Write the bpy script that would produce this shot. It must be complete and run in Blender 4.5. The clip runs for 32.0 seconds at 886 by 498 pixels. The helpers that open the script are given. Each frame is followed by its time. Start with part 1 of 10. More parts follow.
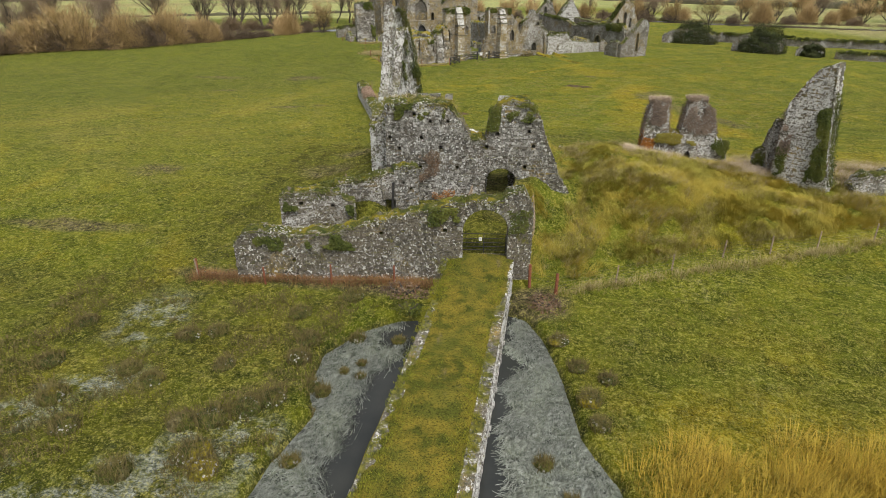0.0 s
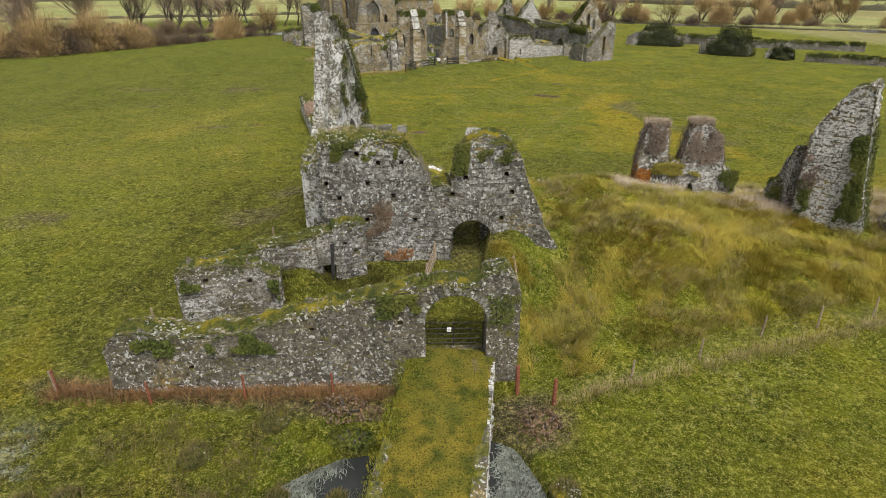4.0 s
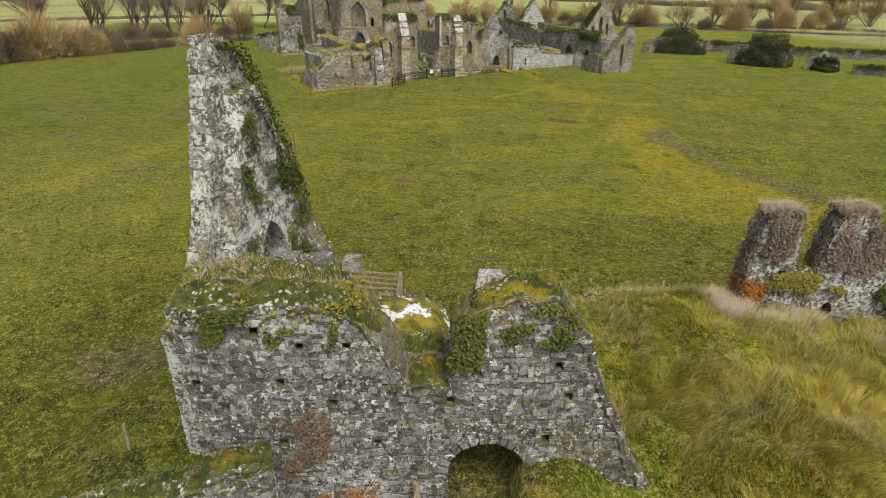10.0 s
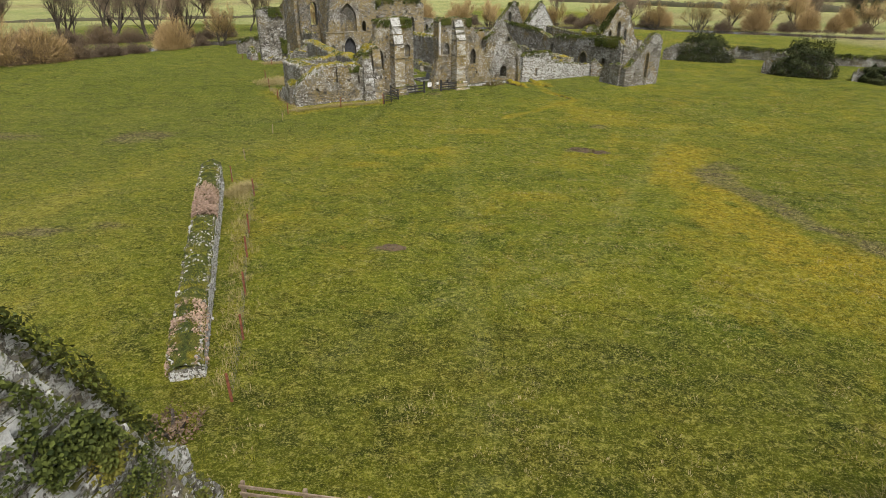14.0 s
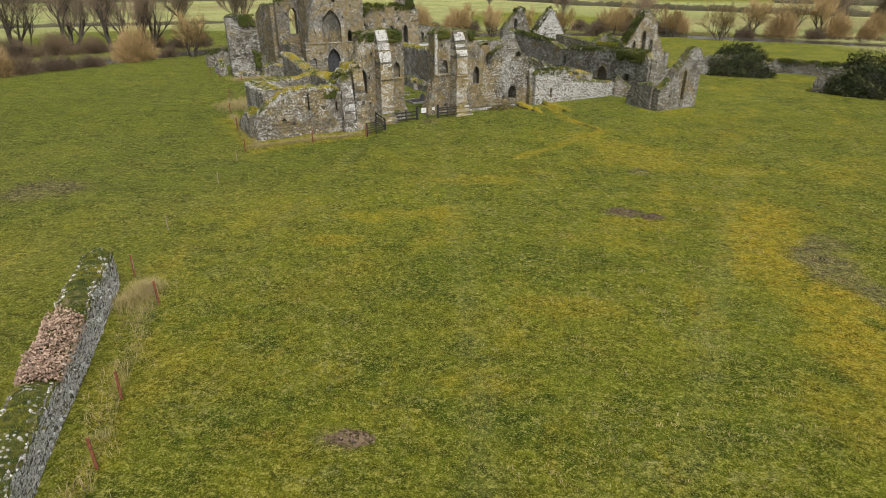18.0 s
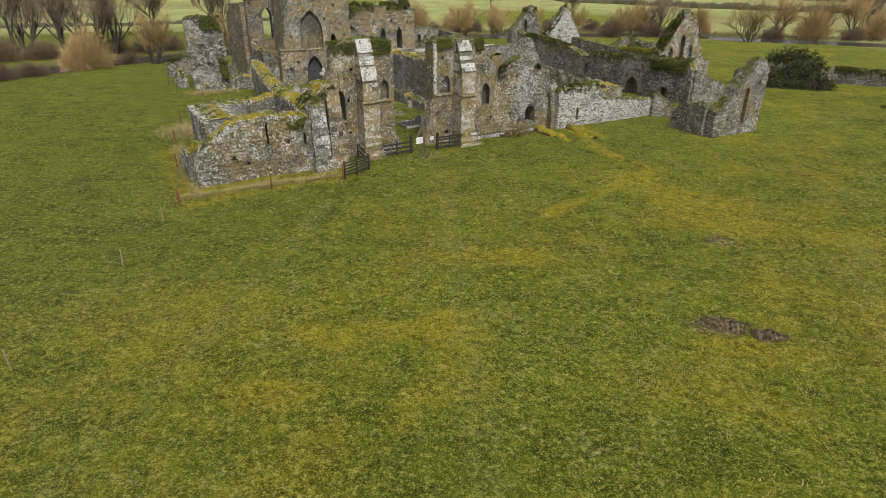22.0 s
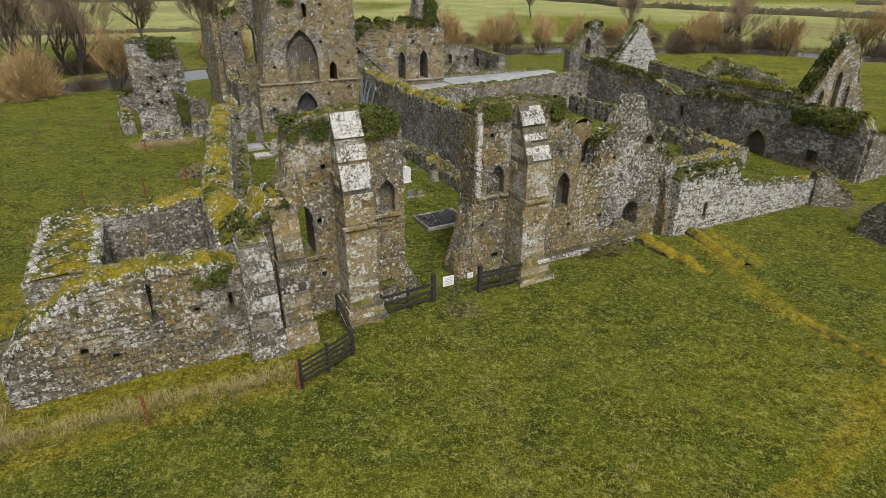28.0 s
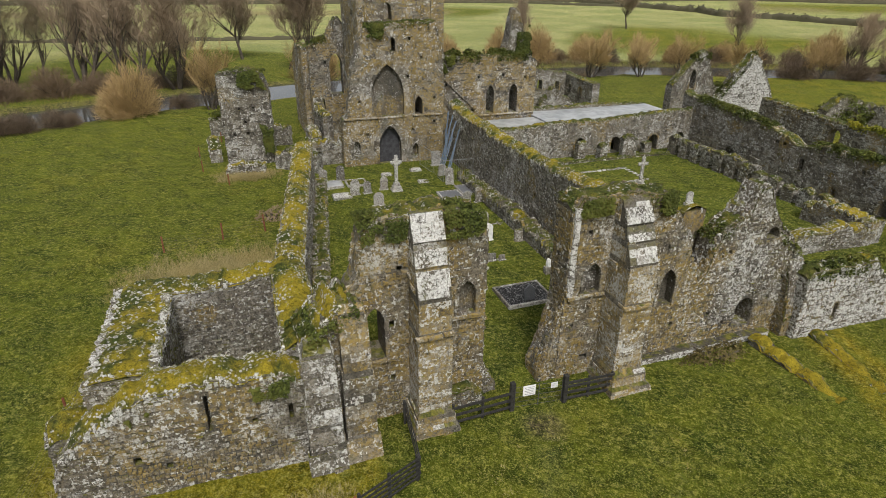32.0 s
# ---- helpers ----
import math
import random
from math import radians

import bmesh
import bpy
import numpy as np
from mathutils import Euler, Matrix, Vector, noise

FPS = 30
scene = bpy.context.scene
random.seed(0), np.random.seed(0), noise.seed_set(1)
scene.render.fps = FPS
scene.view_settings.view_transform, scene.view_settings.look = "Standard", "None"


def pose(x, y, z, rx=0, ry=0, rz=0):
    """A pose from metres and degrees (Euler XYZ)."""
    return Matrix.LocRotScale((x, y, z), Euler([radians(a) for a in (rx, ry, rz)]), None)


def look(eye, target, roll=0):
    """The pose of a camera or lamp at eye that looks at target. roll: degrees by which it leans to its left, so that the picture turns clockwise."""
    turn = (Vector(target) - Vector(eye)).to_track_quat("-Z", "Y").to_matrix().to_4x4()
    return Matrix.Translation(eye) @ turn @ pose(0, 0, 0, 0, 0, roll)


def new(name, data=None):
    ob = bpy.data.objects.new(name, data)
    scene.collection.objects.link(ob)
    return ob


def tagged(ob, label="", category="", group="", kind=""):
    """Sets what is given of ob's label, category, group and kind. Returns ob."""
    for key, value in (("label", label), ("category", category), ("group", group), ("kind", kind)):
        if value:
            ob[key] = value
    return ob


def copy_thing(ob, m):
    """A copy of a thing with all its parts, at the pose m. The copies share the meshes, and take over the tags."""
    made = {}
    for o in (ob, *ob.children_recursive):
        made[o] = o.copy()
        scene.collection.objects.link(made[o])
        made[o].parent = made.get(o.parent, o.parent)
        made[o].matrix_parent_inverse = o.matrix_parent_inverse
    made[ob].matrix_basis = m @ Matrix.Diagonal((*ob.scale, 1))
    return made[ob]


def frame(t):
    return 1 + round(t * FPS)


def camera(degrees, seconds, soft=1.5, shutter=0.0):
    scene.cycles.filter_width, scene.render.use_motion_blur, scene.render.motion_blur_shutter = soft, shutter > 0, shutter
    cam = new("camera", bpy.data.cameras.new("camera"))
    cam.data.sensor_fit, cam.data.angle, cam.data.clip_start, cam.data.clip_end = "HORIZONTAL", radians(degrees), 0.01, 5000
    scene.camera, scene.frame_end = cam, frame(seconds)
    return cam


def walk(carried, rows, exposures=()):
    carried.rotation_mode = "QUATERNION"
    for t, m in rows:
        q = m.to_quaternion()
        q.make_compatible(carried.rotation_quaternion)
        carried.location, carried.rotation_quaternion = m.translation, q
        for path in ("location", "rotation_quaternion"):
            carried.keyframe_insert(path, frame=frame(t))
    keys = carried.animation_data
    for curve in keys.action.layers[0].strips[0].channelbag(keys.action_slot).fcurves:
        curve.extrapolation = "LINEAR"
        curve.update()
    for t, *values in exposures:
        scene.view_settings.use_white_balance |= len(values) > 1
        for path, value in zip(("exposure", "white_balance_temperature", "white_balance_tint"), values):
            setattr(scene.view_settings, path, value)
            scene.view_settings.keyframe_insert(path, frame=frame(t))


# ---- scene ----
cam = camera(74.8, 32.0, soft=0.6)
METRES, EYE, TILT, LEAN, TURN = 94.6, 14.0, 0.0, 0.0, 9.9
ROWS = [
    (0.0, 0.0, 0.0, 0.0, -0.03, -25.46, 0.06),
    (0.5, 0.0001, 0.0115, -0.0003, -0.04, -25.46, 0.05),
    (1.0, 0.0004, 0.0231, -0.0004, -0.08, -25.47, 0.06),
    (1.5, 0.0007, 0.0348, -0.0005, -0.69, -25.47, 0.09),
    (2.0, 0.0011, 0.0467, -0.0006, -1.39, -25.47, 0.1),
    (2.5, 0.0017, 0.0586, -0.0007, -2.07, -25.47, 0.11),
    (3.0, 0.0026, 0.0707, -0.0008, -3.05, -25.47, 0.12),
    (3.5, 0.0034, 0.083, -0.0012, -4.01, -25.46, 0.12),
    (5.5, 0.0072, 0.1328, -0.0018, -4.19, -25.47, -0.06),
    (6.0, 0.0087, 0.1454, -0.002, -4.37, -25.46, -0.09),
    (6.5, 0.01, 0.1583, -0.0021, -4.52, -25.47, -0.12),
    (7.0, 0.011, 0.1717, -0.0024, -4.53, -25.47, -0.14),
    (7.5, 0.0117, 0.1855, -0.0026, -4.55, -25.48, -0.14),
    (8.0, 0.0126, 0.1996, -0.003, -4.57, -25.49, -0.14),
    (8.5, 0.0135, 0.2138, -0.0033, -4.58, -25.49, -0.14),
    (9.0, 0.0148, 0.228, -0.0036, -4.58, -25.49, -0.13),
    (9.5, 0.0161, 0.2421, -0.0038, -4.59, -25.5, -0.14),
    (10.0, 0.0173, 0.2566, -0.004, -4.6, -25.51, -0.17),
    (10.5, 0.0185, 0.2712, -0.0043, -4.61, -25.54, -0.21),
    (11.0, 0.0197, 0.2862, -0.0046, -4.63, -25.52, -0.22),
    (11.5, 0.0208, 0.3018, -0.0049, -4.63, -25.54, -0.24),
    (12.0, 0.0219, 0.3177, -0.0054, -4.64, -25.53, -0.23),
    (12.5, 0.0229, 0.3342, -0.006, -4.66, -25.53, -0.24),
    (13.0, 0.0241, 0.3509, -0.0063, -4.66, -25.52, -0.23),
    (13.5, 0.0253, 0.3681, -0.0064, -4.68, -25.52, -0.24),
    (14.0, 0.0266, 0.3854, -0.0061, -4.7, -25.52, -0.23),
    (14.5, 0.0279, 0.4033, -0.0058, -4.72, -25.51, -0.26),
    (16.5, 0.0352, 0.4793, -0.0058, -4.79, -25.39, -0.21),
    (17.0, 0.0371, 0.4984, -0.0059, -4.81, -25.36, -0.19),
    (17.5, 0.0389, 0.5177, -0.0059, -4.84, -25.35, -0.2),
    (18.0, 0.0407, 0.5373, -0.0062, -4.85, -25.35, -0.2),
    (18.5, 0.042, 0.5561, -0.0068, -4.88, -25.35, -0.22),
    (19.0, 0.0432, 0.5745, -0.0072, -4.89, -25.36, -0.24),
    (19.5, 0.0445, 0.5923, -0.0077, -4.9, -25.38, -0.22),
    (20.0, 0.0457, 0.6109, -0.0084, -4.93, -25.41, -0.21),
    (20.5, 0.0471, 0.6299, -0.009, -4.95, -25.43, -0.18),
    (21.0, 0.0485, 0.6492, -0.0096, -4.98, -25.45, -0.16),
    (21.5, 0.0499, 0.6689, -0.0099, -5.0, -25.54, -0.16),
    (22.0, 0.0512, 0.6891, -0.01, -5.03, -25.6, -0.15),
    (22.5, 0.0527, 0.7093, -0.0106, -5.05, -25.64, -0.12),
    (23.0, 0.0541, 0.7299, -0.0107, -5.08, -25.7, -0.12),
    (23.5, 0.0555, 0.7511, -0.011, -5.1, -25.7, -0.09),
    (24.0, 0.0566, 0.7724, -0.011, -4.84, -25.69, -0.09),
    (24.5, 0.0579, 0.7938, -0.011, -4.55, -25.68, -0.08),
    (25.0, 0.0589, 0.815, -0.0108, -4.31, -25.67, -0.07),
    (25.5, 0.0596, 0.8357, -0.0105, -3.91, -25.69, -0.06),
    (27.5, 0.0613, 0.9158, -0.0074, -2.75, -25.64, -0.21),
    (28.0, 0.0616, 0.9338, -0.0054, -2.26, -25.62, -0.22),
    (28.5, 0.0616, 0.9488, -0.0035, -1.71, -25.62, -0.26),
    (29.0, 0.0608, 0.9606, -0.0008, -0.08, -25.63, -0.33),
    (29.5, 0.0599, 0.9694, 0.002, 1.71, -25.65, -0.35),
    (30.0, 0.059, 0.9755, 0.0049, 2.93, -25.66, -0.38),
    (30.5, 0.0581, 0.9794, 0.0082, 3.39, -25.66, -0.38),
    (31.0, 0.0574, 0.9805, 0.0125, 4.05, -25.69, -0.39),
    (31.5, 0.0568, 0.9797, 0.0175, 5.06, -25.7, -0.42),
    (32.0, 0.0566, 0.9787, 0.0229, 5.93, -25.72, -0.44),
]
walk(cam, [(t, pose(0, 0, EYE, TILT, LEAN, TURN) @ pose(METRES * x, METRES * y, METRES * z, 90 + pitch, roll, yaw)) for t, x, y, z, yaw, pitch, roll in ROWS],
     [(0.0, 0.54), (9.0, 0.54), (14.0, 0.54), (20.0, 0.46), (24.0, 0.36), (28.0, 0.28), (32.0, 0.30)])

# ---- world, sun and exposure ----
world = bpy.data.worlds.new("overcast_sky")
scene.world = world
world.use_nodes = True
wn = world.node_tree
sky = wn.nodes.new("ShaderNodeTexSky")
sky.sky_type, sky.sun_disc = "NISHITA", False
sky.sun_elevation, sky.sun_rotation = radians(57), radians(150)
sky.air_density, sky.dust_density, sky.ozone_density = 1.0, 4.0, 1.0
soft_sky = wn.nodes.new("ShaderNodeHueSaturation")
soft_sky.inputs["Saturation"].default_value = 0.25
wn.links.new(sky.outputs[0], soft_sky.inputs["Color"])
wn.links.new(soft_sky.outputs[0], wn.nodes["Background"].inputs[0])
wn.nodes["Background"].inputs[1].default_value = 0.12
sun = new("sun", bpy.data.lights.new("sun", "SUN"))
sun.data.energy, sun.data.angle, sun.data.color = 1.85, radians(14), (1.0, 0.96, 0.9)
sun.matrix_basis = look((44, -76, 134), (0, 0, 0))

# ---- small numeric helpers ----
from mathutils.geometry import tessellate_polygon

RNG = np.random.default_rng(7)


def smooth(a, b, x):
    t = np.clip((np.asarray(x, float) - a) / (b - a), 0, 1)
    return t * t * (3 - 2 * t)


def lattice(ix, iy, seed):
    h = np.sin(ix * 127.1 + iy * 311.7 + seed * 74.7) * 43758.5453
    return h - np.floor(h)


def vnoise(x, y, seed=0):
    """Value noise, 0 to 1, on arrays."""
    x, y = np.asarray(x, float), np.asarray(y, float)
    ix, iy = np.floor(x), np.floor(y)
    fx, fy = x - ix, y - iy
    fx, fy = fx * fx * (3 - 2 * fx), fy * fy * (3 - 2 * fy)
    a, b = lattice(ix, iy, seed), lattice(ix + 1, iy, seed)
    c, d = lattice(ix, iy + 1, seed), lattice(ix + 1, iy + 1, seed)
    return (a * (1 - fx) + b * fx) * (1 - fy) + (c * (1 - fx) + d * fx) * fy


def fbm(x, y, seed=0):
    return (vnoise(x, y, seed) + 0.5 * vnoise(x * 2.1, y * 2.1, seed + 1) + 0.25 * vnoise(x * 4.3, y * 4.3, seed + 2)) / 1.75


def seg_dist(x, y, pts):
    """Distance of points from a polyline."""
    best = np.full(np.shape(x), 1e9)
    for (x0, y0), (x1, y1) in zip(pts, pts[1:]):
        dx, dy = x1 - x0, y1 - y0
        t = np.clip(((x - x0) * dx + (y - y0) * dy) / (dx * dx + dy * dy), 0, 1)
        best = np.minimum(best, np.hypot(x - x0 - t * dx, y - y0 - t * dy))
    return best


# ---- the lie of the land ----
AX, AY, AT = -12.5, 111.8, radians(35)
CA, SA = math.cos(AT), math.sin(AT)


def abbey(u, v):
    """From the abbey's own plan (u along its west front, v down the nave) to the world."""
    return AX + u * CA - v * SA, AY + u * SA + v * CA


def to_abbey(x, y):
    return (x - AX) * CA + (y - AY) * SA, -(x - AX) * SA + (y - AY) * CA


RIVER = [(-190, 60), (-125, 98), (-97, 121), (-82, 140), (-68, 162), (-46, 187), (-10, 211), (32, 219), (66, 204), (110, 188), (220, 175)]
WATER_Z, RIVER_Z = -1.75, -0.85


def moat_left(y):
    return np.interp(y, [-30, 11, 14, 16.6, 18.1, 20.5, 22.6, 23.9, 24.4], [-9.5, -9.2, -9.0, -8.4, -9.2, -9.4, -8.3, -6.7, -5.2])


def moat_right(y):
    return np.interp(y, [-30, 10, 15, 17, 20.4, 23.5, 25.0, 25.6], [6.5, 5.2, 3.7, 2.6, 1.9, 1.0, 0.2, -1.2])


def height(x, y):
    x, y = np.asarray(x, float), np.asarray(y, float)
    z = np.interp(y, [-40, 22, 26, 31, 38, 46, 60, 72, 86, 97, 108, 140, 180, 400, 900, 3000],
                  [-1.35, -1.3, -1.05, -0.75, -0.1, 0.3, -0.2, -0.45, -0.75, -0.75, -0.45, -0.35, -0.5, -0.5, 3, 40])
    z = z + 0.35 * (fbm(x / 17, y / 17, 3) - 0.5) + 0.16 * (fbm(x / 4.5, y / 4.5, 5) - 0.5)
    z = z + 0.10 * (fbm(x / 1.5, y / 1.1, 9) - 0.5) + 0.22 * (fbm(x / 9 + 0.3 * y / 9, y / 3.6, 13) - 0.5) * smooth(44, 54, y) * smooth(118, 108, y)
    # tussocks
    z = z + 0.20 * np.maximum(fbm(x / 0.85, y / 0.7, 15) - 0.5, -0.12) * smooth(4, 10, y) * smooth(122, 112, y) * smooth(60, 40, np.abs(x))
    # raised court between the outer gate and the gatehouse
    court = smooth(-17, -12.5, x) * smooth(1.2, -0.6, x) * smooth(27.2, 30, y) * smooth(52, 41, y)
    z = z + court * (0.55 + 0.5 * smooth(29, 36, y) - 0.35 * smooth(38, 48, y))
    # grassy mound beside the gatehouse
    brink = 44.35 + 0.2 * (x + 1.95)
    edge = smooth(brink - 0.05, brink - 0.4, y) * smooth(8, 4.5, x) + smooth(48, 43, y) * smooth(4.5, 8, x)
    mound = smooth(-1.8, -1.55, x) * smooth(17, 5, x) * smooth(29.2, 37.5, y) * edge
    z = z + 1.7 * mound + 0.45 * smooth(1, 6, x) * smooth(30, 20, x) * smooth(30, 36, y) * smooth(50, 44, y)
    rough = smooth(-1.2, 0.2, x) * smooth(30, 22, x) * smooth(28.5, 31, y - 0.3 * np.maximum(x, 0) * 0.5) * smooth(47.5, 45, y)
    z = z + rough * (0.75 * (fbm(x / 2.6, y / 2.2, 17) - 0.5) + 0.5 * np.maximum(fbm(x / 1.1, y / 0.9, 18) - 0.5, -0.1))
    # turf piled behind the court wall
    z = z + 1.0 * smooth(2.2, 0.4, np.hypot((x + 11.0) / 1.2, y - 32.6))
    # causeway flanks, moat and pools
    inm = smooth(0.0, 0.9, x - moat_left(y)) * smooth(24.6, 23.8, y) * smooth(-4.2, -5.4, x)
    inm = inm + smooth(0.0, 0.9, moat_right(y) - x) * smooth(25.8, 25.0, y) * smooth(-2.2, -1.4, x)
    z = np.where((x > -5.0) & (x < -1.2) & (y < 27.5), -2.4, z) - 1.3 * inm
    # river
    d = seg_dist(x, y, RIVER)
    z = z - 2.2 * smooth(6.8, 3.2, d)
    return z


def ground_z(x, y):
    return float(height(np.array([x]), np.array([y]))[0])


# ---- materials ----
class Nodes:
    def __init__(self, name):
        self.mat = bpy.data.materials.new(name)
        self.mat.use_nodes = True
        self.t = self.mat.node_tree
        self.b = self.t.nodes["Principled BSDF"]
        self.geo = self.t.nodes.new("ShaderNodeNewGeometry")
        self.pos = self.geo.outputs["Position"]

    def link(self, a, b):
        self.t.links.new(a, b)

    def noise(self, scale, detail=4.0, rough=0.55, pos=None, warp=0.0):
        n = self.t.nodes.new("ShaderNodeTexNoise")
        n.inputs["Scale"].default_value, n.inputs["Detail"].default_value = scale, detail
        n.inputs["Roughness"].default_value, n.inputs["Distortion"].default_value = rough, warp
        self.link(pos or self.pos, n.inputs["Vector"])
        return n.outputs["Fac"]

    def cells(self, scale, feature="F1", pos=None):
        n = self.t.nodes.new("ShaderNodeTexVoronoi")
        n.feature, n.inputs["Scale"].default_value = feature, scale
        self.link(pos or self.pos, n.inputs["Vector"])
        return n

    def stretch(self, sx, sy, sz, turn=0.0):
        n = self.t.nodes.new("ShaderNodeMapping")
        n.inputs["Scale"].default_value = (sx, sy, sz)
        n.inputs["Rotation"].default_value = (0, 0, turn)
        self.link(self.pos, n.inputs["Vector"])
        return n.outputs[0]

    def step(self, fac, a, b, lo=0.0, hi=1.0):
        n = self.t.nodes.new("ShaderNodeMapRange")
        n.interpolation_type = "SMOOTHSTEP"
        for k, v in zip(("From Min", "From Max", "To Min", "To Max"), (a, b, lo, hi)):
            n.inputs[k].default_value = v
        self.link(fac, n.inputs["Value"])
        return n.outputs[0]

    def math(self, op, a, b):
        n = self.t.nodes.new("ShaderNodeMath")
        n.operation = op
        for i, v in enumerate((a, b)):
            if isinstance(v, (int, float)):
                n.inputs[i].default_value = v
            else:
                self.link(v, n.inputs[i])
        return n.outputs[0]

    def mix(self, fac, a, b, blend="MIX"):
        n = self.t.nodes.new("ShaderNodeMix")
        n.data_type, n.blend_type = "RGBA", blend
        for i, v in ((0, fac), (6, a), (7, b)):
            if isinstance(v, (int, float)):
                n.inputs[i].default_value = v
            elif isinstance(v, tuple):
                n.inputs[i].default_value = (*v, 1)
            else:
                self.link(v, n.inputs[i])
        return n.outputs[2]

    def attribute(self, name):
        n = self.t.nodes.new("ShaderNodeAttribute")
        n.attribute_name = name
        return n.outputs["Fac"]

    def up(self):
        n = self.t.nodes.new("ShaderNodeSeparateXYZ")
        self.link(self.geo.outputs["Normal"], n.inputs[0])
        return n.outputs[2]

    def random(self, of):
        if of == "object":
            return self.t.nodes.new("ShaderNodeObjectInfo").outputs["Random"]
        return self.geo.outputs["Random Per Island"]

    def done(self, color, rough=0.9, bump=None, depth=0.03, strength=0.6, spec=0.25):
        if isinstance(color, tuple):
            self.b.inputs["Base Color"].default_value = (*color, 1)
        else:
            self.link(color, self.b.inputs["Base Color"])
        if isinstance(rough, (int, float)):
            self.b.inputs["Roughness"].default_value = rough
        else:
            self.link(rough, self.b.inputs["Roughness"])
        self.b.inputs["Specular IOR Level"].default_value = spec
        if bump is not None:
            n = self.t.nodes.new("ShaderNodeBump")
            n.inputs["Distance"].default_value, n.inputs["Strength"].default_value = depth, strength
            self.link(bump, n.inputs["Height"])
            self.link(n.outputs[0], self.b.inputs["Normal"])
        return self.mat


def stone_material(name, of="island", white=0.5, yellow=0.3, moss=0.5, dark=(0.10, 0.09, 0.072), pale=(0.27, 0.247, 0.205), red=0.0, blotch=0.0, warm=1.0):
    """Weathered limestone rubble with white crust lichen, yellow lichen and moss on ledges."""
    n = Nodes(name)
    r = n.random(of)
    col = n.mix(n.step(r, -0.12, 1.1), dark, pale)
    col = n.mix(n.step(n.math("FRACT", n.math("MULTIPLY", r, 17.3), 0.0), 0.6, 1.0, 0, 0.5 * warm), col, (0.20, 0.165, 0.115))
    col = n.mix(n.step(n.math("FRACT", n.math("MULTIPLY", r, 41.9), 0.0), 0.70, 0.95, 0, 0.75), col, (0.05, 0.045, 0.037))
    col = n.mix(n.step(n.noise(0.45, 3), 0.35, 0.7, 0, 0.4 * warm), col, (0.22, 0.185, 0.13))
    fine = n.noise(11, 6, 0.72)
    pit_shade = n.noise(27, 5, 0.75)
    col = n.mix(n.step(fine, 0.54, 0.70, 0, 0.5), col, n.mix(0.5, col, (0.50, 0.48, 0.43)))
    # near-black specks: the shade of pits and crevices, put into the colour
    col = n.mix(n.step(fine, 0.38, 0.51, 0.9, 0), col, n.mix(0.8, col, (0.015, 0.014, 0.010)))
    col = n.mix(n.step(pit_shade, 0.36, 0.50, 0.8, 0), col, n.mix(0.8, col, (0.015, 0.014, 0.010)))
    stain = n.noise(0.8, 5, 0.6, n.stretch(1.6, 1.6, 0.5))
    col = n.mix(n.step(stain, 0.50, 0.72, 0, 0.6), col, (0.062, 0.054, 0.042))
    # yellow lichen in broad drifts
    y = n.math("MULTIPLY", n.step(n.noise(0.33, 4, 0.6, warp=0.6), 0.66 - 0.3 * yellow, 0.82 - 0.3 * yellow), n.step(n.noise(6, 6, 0.75), 0.38, 0.62))
    col = n.mix(n.math("MULTIPLY", y, 0.8), col, n.mix(n.noise(2.2, 4), (0.23, 0.165, 0.06), (0.40, 0.27, 0.035)))
    # white crusts: speckle and blotches, thickest on some stones
    drift = n.step(n.noise(0.5, 5, 0.65), 0.64 - 0.28 * white, 0.84 - 0.28 * white)
    speck = n.step(n.math("ADD", n.math("MULTIPLY", n.noise(9, 7, 0.8), 0.94), n.math("MULTIPLY", r, 0.06)), 0.485, 0.53)
    col = n.mix(n.math("MULTIPLY", n.math("MULTIPLY", drift, speck), 0.9), col, n.mix(n.noise(20, 3), (0.38, 0.375, 0.35), (0.74, 0.735, 0.70)))
    rw = n.math("FRACT", n.math("MULTIPLY", r, 29.7), 0.0)
    crust = n.math("ADD", n.noise(7.5, 4, 0.66, warp=0.4), n.math("MULTIPLY", rw, 0.17))
    crust = n.math("MULTIPLY", n.step(crust, 0.73 - 0.10 * white, 0.75 - 0.10 * white), n.step(n.noise(0.42, 4, 0.6), 0.34 - 0.1 * white, 0.58 - 0.1 * white))
    col = n.mix(n.math("MULTIPLY", crust, 0.88), col, n.mix(n.step(n.noise(17, 4, 0.7), 0.3, 0.7), (0.38, 0.375, 0.345), (0.74, 0.735, 0.70)))
    if blotch:
        b = n.math("MULTIPLY", n.step(n.noise(1.5, 5, 0.7, warp=0.5), 0.60 - 0.08 * blotch, 0.65 - 0.08 * blotch), n.step(n.noise(13, 5, 0.75), 0.36, 0.5, 0.25, 1.0))
        col = n.mix(n.math("MULTIPLY", b, 0.92), col, n.mix(n.noise(6, 4), (0.42, 0.42, 0.40), (0.74, 0.74, 0.71)))
        g = n.step(n.noise(2.1, 5, 0.7, n.stretch(1, 1, 1, 0.7)), 0.56, 0.66)
        col = n.mix(g, col, n.mix(n.step(n.noise(8, 5, 0.7), 0.35, 0.65), (0.022, 0.032, 0.006), (0.13, 0.14, 0.022)))
    if red:
        col = n.mix(n.step(n.noise(0.9, 4, 0.6), 0.6 - 0.2 * red, 0.75, 0, 0.8), col, (0.19, 0.10, 0.05))
    m = n.math("MULTIPLY", n.step(n.up(), 0.25, 0.75), n.step(n.noise(1.6, 5, 0.6), 0.62 - 0.35 * moss, 0.72 - 0.3 * moss))
